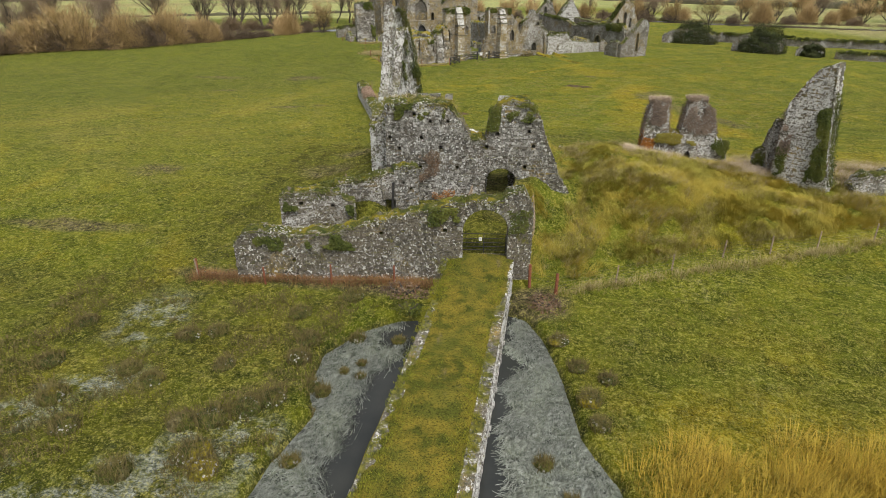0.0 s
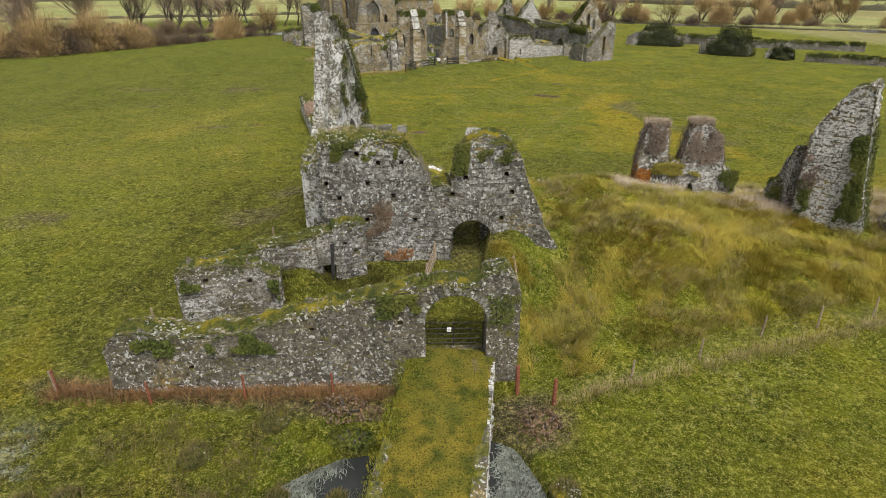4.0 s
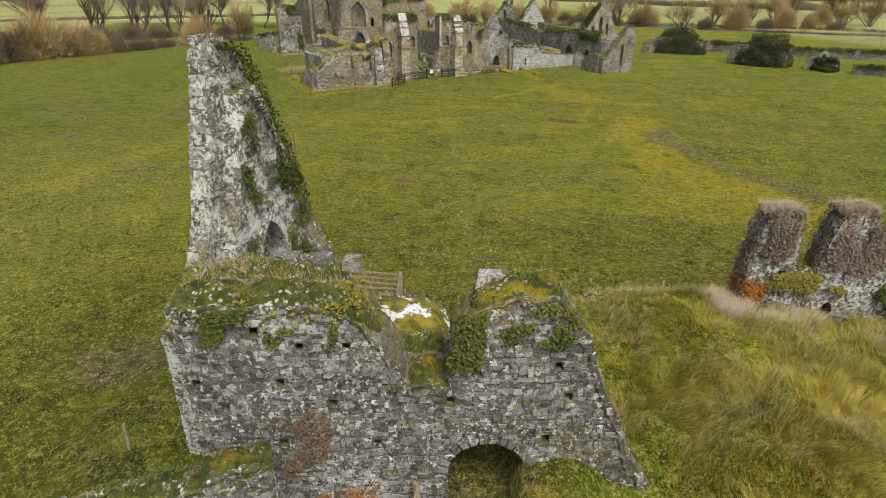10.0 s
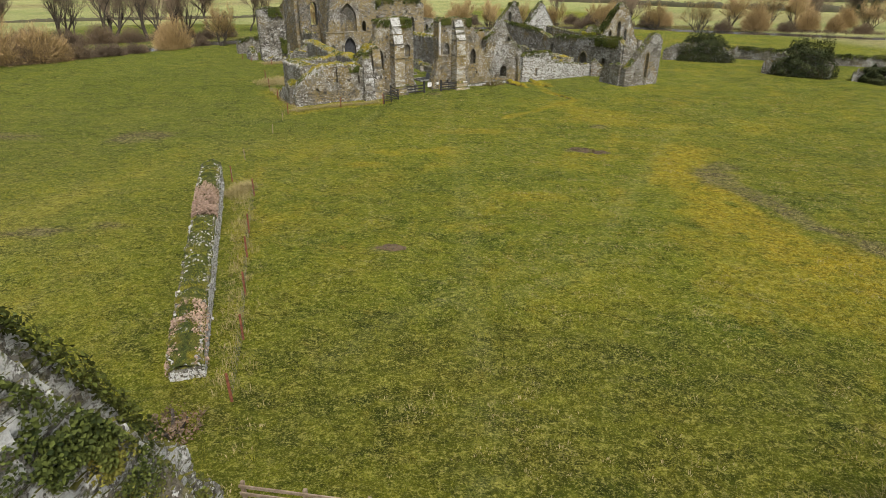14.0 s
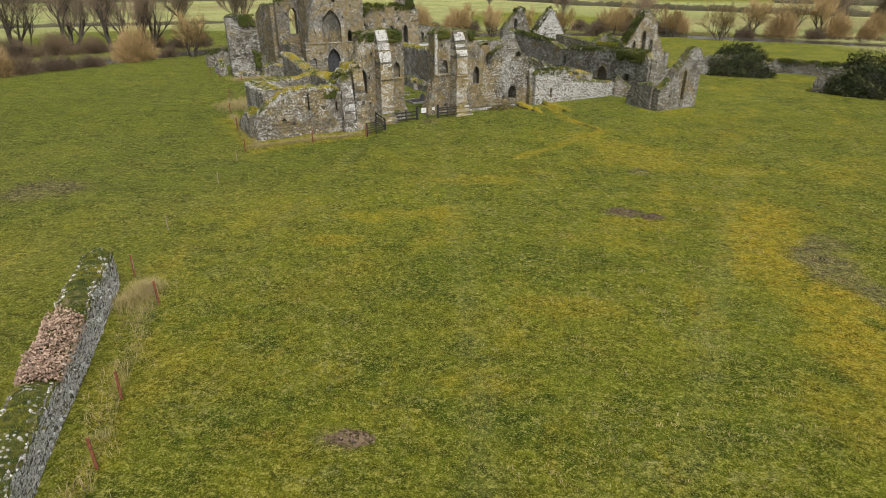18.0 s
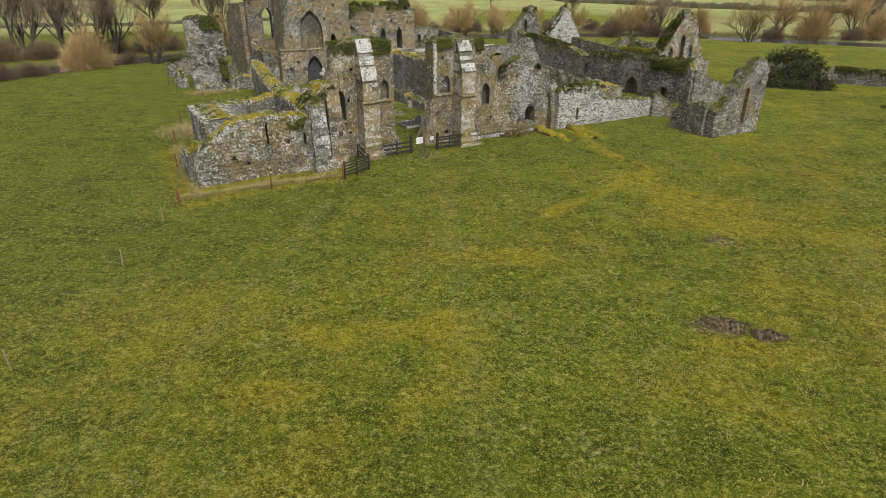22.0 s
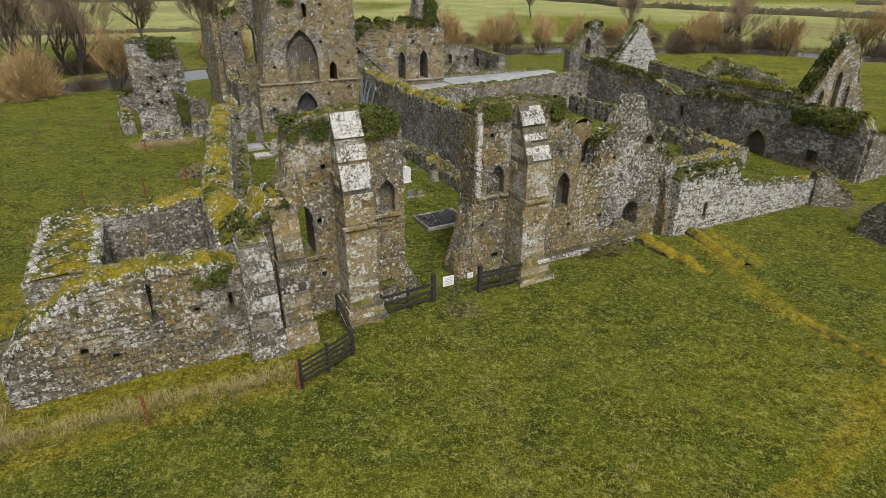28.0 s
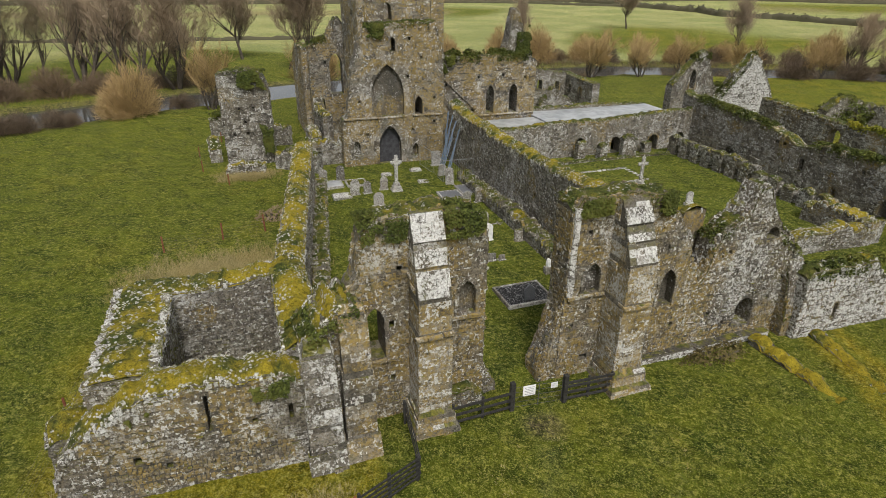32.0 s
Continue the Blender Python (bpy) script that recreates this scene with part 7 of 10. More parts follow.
def north_stump():
    t = thing("north_stair_turret_ruin", *abbey(-9.1, 39.4), -0.4, "solitary block of tall rubble wall with ivy", "ruined tower")
    a, b = (-11.3, 39.4), (-7.0, 39.0)
    w = abbey_wall("wall", t, a, b, 1.8, [(0, 7.6), (0.3, 8.0), (2.0, 8.1), (3.6, 7.9), (4.1, 7.2), (4.32, 6.0)], -0.45, [("r", s, z, 0.22, 0.26, 0.5) for s, z in ((1.6, 4.6), (2.0, 3.4), (2.8, 4.7), (2.1, 2.4), (0.9, 2.3), (2.6, 2.3), (3.1, 6.6))], stone=SHADE_STONE, rubble=0.8, rows=(0.14, 0.3))
    o, ex, en = abbey_face(a, b, 1.8)
    ivy_patch(w, o, ex, en, (1.2, 4.2, 6.3, 8.2), 1900, 0.1, depth=0.35, seed=61, density=0.36)
    ivy_patch(w, o, ex, en, (3.2, 4.5, 0.0, 3.4), 1500, 0.1, depth=0.35, seed=62, density=0.3)
    top_growth(w, a, b, 1.8, (0.6, 4.2, 7.9, 7.8, 0.3), 1300, abbey, 0.1)
    abbey_wall("footing", t, (-11.6, 36.3), (-8.2, 36.0), 1.3, [(0, 0.1), (1.5, 0.5), (3.4, 0.2)], -0.6, stone=CRUST_STONE, cap=MOSS_CAP, rubble=2.5, rough_top=0.2)
    abbey_wall("outwork", t, (-12.6, 42.5), (-12.4, 39.6), 1.0, [(0, 0.6), (1.4, 1.6), (2.9, 0.9)], -0.5, stone=CRUST_STONE, cap=MOSS_CAP, rubble=2.0, rough_top=0.2)
    t = thing("chapel_footings", *abbey(-6, 48), -0.4, "low overgrown chapel footings beyond the turret", "ruined wall")
    abbey_wall("wall", t, (-13, 50), (-7, 50.4), 1.2, [(0, 1.2), (2, 2.4), (4, 1.8), (6, 2.8)], -0.5, stone=SHADE_STONE, rubble=1.6, rough_top=0.3)
    top_growth(t, (-13, 50), (-7, 50.4), 1.2, (0, 6, 1.8, 2.2, 0.6), 1500, abbey, 0.1)


north_stump()


def cloister():
    t = thing("nave_south_wall", *abbey(9.4, 20), -0.4, "high nave wall dividing church from cloister, moss-capped", "ruined wall")
    w = abbey_wall("wall", t, (9.35, 34.4), (9.35, 2.3), 1.2, [(0, 5.0), (4, 4.6), (10, 4.4), (18, 4.5), (25, 4.9), (30.5, 5.6), (32.1, 6.4)], -0.45, [("r", 18, 2.0, 0.25, 0.3, 0.4), ("r", 12, 2.6, 0.25, 0.3, 0.4)], stone=SHADE_STONE, cap=MOSS_CAP, rubble=1.0, faces="fb", rough_top=0.14, dome=0.3)
    abbey_wall("rubble_bank", t, (8.0, 28), (7.9, 11), 1.2, [(0, 0.1), (4, 0.5), (10, 0.7), (17, 0.4)], -0.7, stone=SHADE_STONE, cap=TURF_CAP, rubble=3.5, rough_top=0.3)
    # east range front and its wet roof
    t = thing("cloister_east_range", *abbey(22, 32), -0.4, "low cloister range with dark doorways under a wet flat roof", "ruined range")
    abbey_wall("front_wall", t, (9.9, 31.6), (34.6, 31.4), 1.0, [(0, 3.0), (5, 2.8), (9, 3.1), (14, 3.0), (19, 3.3), (24.7, 3.5)], -0.45, [("o", 11.4, -0.3, 1.0, 1.75), ("o", 15.5, -0.3, 1.05, 1.6), ("o", 20.0, -0.4, 1.1, 1.6), ("o", 23.3, 0.2, 1.0, 1.0, 0.6, 0), ("o", 5.5, -0.3, 0.9, 1.6, 0.5, 0)], stone=SHADE_STONE, rubble=1.0, faces="fl")
    bm = bmesh.new()
    box_bm(bm, pose(*abbey(26.3, 35.0), 2.45, 0, 0, 35), 15.0, 6.0, 0.25)
    part("flat_roof", bm, CEMENT, t, "wet grey cement roof slab")
    bm = bmesh.new()
    box_bm(bm, pose(*abbey(15.0, 34.3), 2.3, 0, 0, 35), 8.0, 4.0, 0.25)
    part("flat_roof", bm, CEMENT, t, "wet grey cement roof slab")
    abbey_wall("rear_wall", t, (34.0, 38.4), (19.2, 38.4), 0.8, [(0, 2.6), (7, 3.0), (14.8, 2.9)], -0.45, stone=SHADE_STONE, rubble=1.2, faces="fb")
    abbey_wall("dark_interior", t, (10.5, 34.6), (34.0, 34.4), 0.4, [(0, 2.2), (23.5, 2.2)], -0.45, stone=SHADE_STONE, rubble=0, cap=None, faces="f", rough_top=0.01)
    # chapter house ruins beyond
    t = thing("chapter_house_ruin", *abbey(24, 48), -0.4, "ruined chapter house walls with small round-headed windows", "ruined building")
    abbey_wall("wall", t, (19.6, 46.0), (22.6, 46.0), 1.0, [(0, 4.2), (1.5, 5.4), (3, 4.4)], -0.45, [("o", 1.5, 2.6, 0.9, 1.3, 0, 0)], stone=CRUST_STONE, rubble=1.4)
    abbey_wall("wall", t, (22.6, 54.0), (33.0, 54.0), 1.0, [(0, 6.0), (3, 5.0), (6, 4.4), (10.4, 3.8)], -0.45, [("o", 3.0, 2.0, 0.8, 1.3), ("o", 6.0, 1.8, 0.8, 1.3), ("o", 8.6, 1.6, 0.7, 1.2)], stone=SHADE_STONE, rubble=1.2)
    abbey_wall("wall", t, (33.0, 54.2), (33.0, 46.8), 1.0, [(0, 3.8), (3, 3.6), (7.4, 3.4)], -0.45, [("o", 2, 1.4, 0.7, 1.2), ("o", 4.6, 1.4, 0.7, 1.2)], stone=CRUST_STONE, rubble=1.2)
    abbey_wall("wall", t, (22.4, 46.0), (22.6, 54.0), 1.0, [(0, 4.0), (3, 3.2), (5, 5.2), (8, 6.0)], -0.45, stone=SHADE_STONE, rubble=1.2)
    abbey_wall("wall", t, (23.0, 43.2), (28.6, 43.0), 1.1, [(0, 2.0), (1.4, 4.0), (2.6, 3.4), (4.2, 2.4), (5.6, 1.4)], -0.45, stone=CRUST_STONE, rubble=2.0, rough_top=0.3)
    # south range: refectory
    t = thing("refectory_ruin", *abbey(39, 20), -0.4, "long roofless refectory with pointed gables and ivy", "ruined building")
    w = abbey_wall("north_wall", t, (34.9, 32.6), (34.9, 0.9), 1.15, [(0, 4.9), (1.2, 4.7), (7, 4.3), (11.5, 3.9), (13.6, 3.4), (14.6, 2.9), (16.5, 3.5), (21, 3.6), (25, 4.0), (29, 4.2), (31.2, 4.0), (31.7, 3.2)], -0.5,
                   [("p", 23.4, -0.6, 1.9, 2.3, 0.7), ("r", 3.5, 2.8, 0.3, 0.3, 0.4), ("o", 7.4, -0.2, 1.0, 1.3, 0.5, 0), ("r", 15.2, 1.0, 0.5, 1.1, 0.5), ("r", 18.6, -0.1, 0.5, 0.8, 0.5), ("r", 12.4, 2.7, 0.35, 0.3, 0.4), ("r", 13.2, 2.7, 0.35, 0.3, 0.4), ("r", 28.2, 0.1, 0.8, 1.0, 0.6), ("r", 20.5, 2.4, 0.3, 0.3, 0.4)], stone=SHADE_STONE, rubble=1.0, rough_top=0.14)
    o, ex, en = abbey_face((34.9, 32.6), (34.9, 0.9), 1.15)
    top_growth(w, (34.9, 32.6), (34.9, 0.9), 1.15, (2, 11.5, 4.6, 3.9, 0.5), 4200, abbey, 0.1)
    top_growth(w, (34.9, 32.6), (34.9, 0.9), 1.15, (15.5, 31.2, 3.3, 4.1, 0.6), 6500, abbey, 0.1)
    ivy_patch(w, o, ex, en, (24.5, 31.5, 2.6, 4.4), 2600, 0.09, depth=0.4, seed=71, density=0.4)
    abbey_wall("west_wall", t, (34.6, 1.2), (40.5, 1.4), 1.1, [(0, 3.4), (1.5, 2.8), (4, 2.0), (5.9, 1.2)], -0.5, stone=SHADE_STONE, rubble=1.4)
    w = abbey_wall("west_gable", t, (35.4, 7.2), (43.8, 7.2), 1.1, [(0, 4.4), (1.2, 5.6), (2.6, 7.6), (3.6, 8.9), (4.0, 9.2), (4.4, 8.7), (5.6, 8.0), (6.6, 5.8), (7.6, 4.2), (8.4, 3.2)], -0.45, [("p", 1.9, 3.4, 0.55, 1.7), ("p", 3.7, 3.4, 0.75, 3.0), ("p", 5.3, 3.2, 0.55, 2.0)], stone=ABBEY_WHITE, rubble=1.4, rough_top=0.2)
    top_growth(w, (35.4, 7.2), (43.8, 7.2), 1.1, (0, 3.2, 4.6, 8.6, 0.6), 2200, abbey, 0.1)
    w = abbey_wall("east_gable", t, (41.8, 36.2), (50.0, 36.2), 1.1, [(0, 3.0), (0.8, 4.0), (2.2, 6.2), (3.8, 7.7), (4.4, 8.0), (5.0, 7.4), (6.4, 5.4), (7.6, 3.8), (8.2, 2.8)], -0.45, [("r", 3, 3.2, 0.25, 0.3, 0.4)], stone=WHITE_STONE, rubble=1.2, rough_top=0.15)
    top_growth(w, (41.8, 36.2), (50.0, 36.2), 1.1, (0.4, 4.4, 3.4, 7.9, 0.6), 2600, abbey, 0.11)
    w = abbey_wall("dormitory_gable", t, (37.2, 38.5), (43.2, 38.5), 1.1, [(0, 4.6), (1.6, 6.2), (3.2, 7.8), (3.9, 8.1), (4.5, 7.2), (5.2, 5.8), (6.0, 4.0)], -0.45, [("p", 2.6, 4.0, 0.8, 2.2)], stone=SHADE_STONE, rubble=1.0)
    top_growth(w, (37.2, 38.5), (43.2, 38.5), 1.1, (2.6, 4.8, 7.4, 7.4, 0.7), 1500, abbey, 0.11)
    w = abbey_wall("south_wall", t, (46.0, 33.0), (46.0, 8.0), 1.0, [(0, 3.6), (6, 3.2), (12, 2.8), (18, 3.0), (25, 3.0)], -0.45, [("o", 9.5, 0.6, 1.3, 1.7, 0, 0), ("o", 17, 0.8, 0.8, 1.0, 0, 0)], stone=SHADE_STONE, rubble=1.2)
    top_growth(w, (46.0, 33.0), (46.0, 8.0), 1.0, (10, 20, 2.9, 2.9, 0.6), 3200, abbey, 0.1, MEADOW, "moss")
    # cloister arcade stumps
    t = thing("cloister_arcade", *abbey(31.3, 20), -0.4, "row of low broken arcade piers along the garth", "arcade")
    for i in range(13):
        v = 29.6 - 1.55 * i
        h = 1.15 - 0.35 * (i > 7) + 0.25 * RNG.uniform(-1, 1)
        abbey_wall("arcade_pier", t, (31.2, v), (31.2, v - 1.0), 0.75, [(0, h), (0.5, h + 0.15), (1.0, h - 0.1)], -0.45, stone=SHADE_STONE, rubble=1.4, rough_top=0.12)
        if i < 7:
            abbey_wall("arcade_lintel", t, (31.2, v - 0.9), (31.2, v - 1.65), 0.6, [(0, h), (0.4, h + 0.05), (0.75, h)], 1.25, stone=SHADE_STONE, rubble=1.0, cap=None, rough_top=0.06)
    for p, q, h in (((12.0, 29.3), (30.6, 29.2), 0.0), ((11.4, 29.0), (11.4, 8.0), 0.05), ((11.4, 8.6), (30.5, 8.4), 0.1)):
        L = math.hypot(p[0] - q[0], p[1] - q[1])
        abbey_wall("garth_kerb", t, p, q, 0.5, [(0, h - 0.2), (L, h - 0.2)], -0.6, stone=CRUST_STONE, rubble=1.4, rough_top=0.12)
    for p, q, h in (((20.4, 30.0), (21.2, 30.0), 1.2), ((25.2, 29.6), (26.6, 29.4), 1.5), ((22.6, 29.6), (23.4, 29.6), 0.9), ((28.0, 30.0), (28.8, 30.0), 0.6)):
        abbey_wall("arcade_stump", t, p, q, 0.7, [(0, h), (0.4, h + 0.2), (1.4, h)], -0.45, stone=CRUST_STONE, rubble=1.5, rough_top=0.15)
    t = thing("west_range_inner_ruin", *abbey(19, 7), -0.4, "low mossy walls of the west range behind the gable", "ruined wall")
    abbey_wall("wall", t, (10.2, 10.4), (17.0, 9.8), 1.2, [(0, 2.6), (2.5, 2.0), (4.5, 1.4), (6.8, 0.8)], -0.45, stone=SHADE_STONE, cap=MOSS_CAP, rubble=1.8, rough_top=0.25)
    abbey_wall("wall", t, (19.0, 8.0), (29.5, 7.4), 1.0, [(0, 0.4), (4, 0.8), (8, 1.1), (10.5, 0.7)], -0.45, stone=CRUST_STONE, cap=MOSS_CAP, rubble=2.2, rough_top=0.25)
    abbey_wall("wall", t, (15.2, 2.4), (15.2, 8.4), 1.0, [(0, 2.8), (2.5, 1.6), (6, 0.8)], -0.45, stone=SHADE_STONE, cap=MOSS_CAP, rubble=1.8, rough_top=0.25)
    abbey_wall("wall", t, (29.5, 12.0), (29.8, 7.0), 1.3, [(0, 0.8), (2, 1.4), (5, 1.0)], -0.45, stone=SHADE_STONE, cap=MOSS_CAP, rubble=1.8, rough_top=0.25)
    bm = bmesh.new()
    box_bm(bm, pose(*abbey(17.6, 12.6), -0.42, 0, 0, 35), 5.0, 2.4, 0.25)
    part("wet_slab", bm, CEMENT, t, "wet grey cement slab")


cloister()


# ---- trees ----
def tube(path, radii, sides, verts, faces):
    base = len(verts)
    for i, (p, r) in enumerate(zip(path, radii)):
        t = (path[min(i + 1, len(path) - 1)] - path[max(i - 1, 0)]).normalized()
        a = t.orthogonal().normalized()
        b = t.cross(a)
        for k in range(sides):
            q = 6.2832 * k / sides
            verts.append(p + (a * math.cos(q) + b * math.sin(q)) * r)
    for i in range(len(path) - 1):
        for k in range(sides):
            m = (k + 1) % sides
            faces.append((base + i * sides + k, base + i * sides + m, base + (i + 1) * sides + m, base + (i + 1) * sides + k))


def grow_tree(name, label, seed, tall, stems=1, flare=0.55, levels=4, twig=None, fine=6, radius=0.3, droop=0.0, category="tree", group="bare riverside trees"):
    rnd = random.Random(seed)
    wood, wf, tv = [], [], []

    def twigs(p, d, l):
        for _ in range(fine):
            a = Vector((rnd.gauss(0, 1), rnd.gauss(0, 1), rnd.gauss(0.5 - droop, 0.8))).normalized()
            e = (d * 1.1 + a * 0.75).normalized()
            q = p + d * l * rnd.random()
            s = e.orthogonal().normalized() * 0.014
            ll = l * rnd.uniform(0.6, 1.3)
            mid = q + e * ll * 0.55 + a * 0.06 * ll
            tv.append((q - s, q + s, mid - s * 0.8, mid + s * 0.8, q + e * ll + a * 0.2 * ll))

    def branch(p, d, l, r, level):
        n = 4
        path, q, e = [p.copy()], p.copy(), d.copy()
        for _ in range(n):
            e = (e + Vector((rnd.gauss(0, 0.16), rnd.gauss(0, 0.16), rnd.gauss(0.06, 0.1)))).normalized()
            q = q + e * l / n
            path.append(q.copy())
        radii = [r * (1 - 0.55 * i / n) for i in range(n + 1)]
        tube(path, radii, 6 if level < 2 else 4 if level == 2 else 3, wood, wf)
        if 1 < level < levels:
            for i in range(1, n + 1):
                twigs(path[i], e, l * 0.4)
        if level >= levels:
            for i in range(1, n + 1):
                twigs(path[i], e, l * 0.7)
            return
        for _ in range((rnd.randint(2, 3) if level > 2 else rnd.randint(3, 4)) if level else rnd.randint(4, 6)):
            i = rnd.randint(2 if level == 0 else 1, n)
            a = rnd.uniform(0, 6.2832)
            side = Vector((math.cos(a), math.sin(a), rnd.uniform(-0.1, 0.5)))
            branch(path[i], (e * (1 - flare) + side * flare + Vector((0, 0, 0.18 - droop))).normalized(), l * rnd.uniform(0.62, 0.86), radii[i] * rnd.uniform(0.52, 0.72), level + 1)

    for k in range(stems):
        a = 6.2832 * k / stems + rnd.random()
        lean = 0.06 if stems == 1 else rnd.uniform(0.2, 0.75)
        branch(Vector((0.15 * math.cos(a) * (stems > 1), 0.15 * math.sin(a) * (stems > 1), -0.3)), Vector((lean * math.cos(a), lean * math.sin(a), 1)).normalized(), tall * 0.27, radius, 0 if stems == 1 else 1)
    ob = new(name)
    tagged(ob, label, category, group)
    mesh_object("trunk" if stems == 1 else "branch_frame", wood, wf, BARK, ob)
    v = np.array([[tuple(q) for q in strip] for strip in tv]).reshape(-1, 3)
    i = 5 * np.arange(len(tv))[:, None]
    quick("crown", v, np.concatenate([i + [0, 1, 3], i + [0, 3, 2], i + [2, 3, 4]]), twig or TWIG, ob)
    return ob


def bush(name, label, seed, r, h, count, twig, group):
    """A leafless bush: limbs fanning from the root and a lumpy dome of fine twigs that follow them."""
    rnd = random.Random(seed)
    ob = new(name)
    tagged(ob, label, "bush", group)
    wood, wf = [], []
    for k in range(16):
        a, out = rnd.uniform(0, 6.2832), rnd.uniform(0.1, 0.85)
        d = Vector((math.cos(a) * out * r, math.sin(a) * out * r, h * math.sqrt(1 - 0.8 * out * out) * 0.8))
        path = [Vector((0.1 * math.cos(a), 0.1 * math.sin(a), -0.3)) + Vector((d.x * f ** 1.2, d.y * f ** 1.2, d.z * f)) + Vector((rnd.gauss(0, 0.05), rnd.gauss(0, 0.05), 0)) for f in (0, 0.2, 0.45, 0.7, 1.0)]
        tube(path, [0.055, 0.045, 0.035, 0.022, 0.01], 5, wood, wf)
    mesh_object("branch_frame", wood, wf, BARK, ob)
    a, c = RNG.uniform(0, 6.2832, count), RNG.uniform(-0.05, 1, count)
    s = np.sqrt(1 - np.clip(c, 0, 1) ** 2)
    lump = 0.5 + 0.9 * fbm(2.5 * np.cos(a) * s + seed, 2.5 * np.sin(a) * s + 3 * c, 5)
    f = lump * RNG.uniform(0, 1, count) ** 0.55
    u = np.stack([np.cos(a) * s, np.sin(a) * s, c], 1)
    p = u * f[:, None] * np.array([r, r, h]) * 0.85 + np.array([0, 0, 0.15])
    e = u * 0.7 + np.array([0, 0, 0.35]) + RNG.normal(0, 0.5, (count, 3))
    e /= np.linalg.norm(e, axis=1)[:, None]
    w = np.cross(e, RNG.normal(0, 1, (count, 3)))
    w *= 0.015 / (np.linalg.norm(w, axis=1)[:, None] + 1e-9)
    l = h * RNG.uniform(0.10, 0.24, count)[:, None]
    m = p + e * l * 0.55
    v = np.stack([p - w, p + w, m - w * 0.8, m + w * 0.8, p + e * l + np.array([0, 0, 0.1]) * l], 1).reshape(-1, 3)
    i = 5 * np.arange(count)[:, None]
    quick("crown", v, np.concatenate([i + [0, 1, 3], i + [0, 3, 2], i + [2, 3, 4]]), twig, ob)
    return ob


def river_at(x, y):
    return float(seg_dist(np.array([x]), np.array([y]), RIVER)[0])


def plant(proto, places, rnd, big=1.9):
    for k, (x, y, s) in enumerate(places):
        s = s * big
        if river_at(x, y) < 5.2:
            continue
        m = pose(x, y, ground_z(x, y) - 0.05, rnd.uniform(-4, 4), rnd.uniform(-4, 4), rnd.uniform(0, 360)) @ Matrix.Diagonal((s, s, s * rnd.uniform(0.9, 1.1), 1))
        c = copy_thing(proto, m)
        c.matrix_basis = m


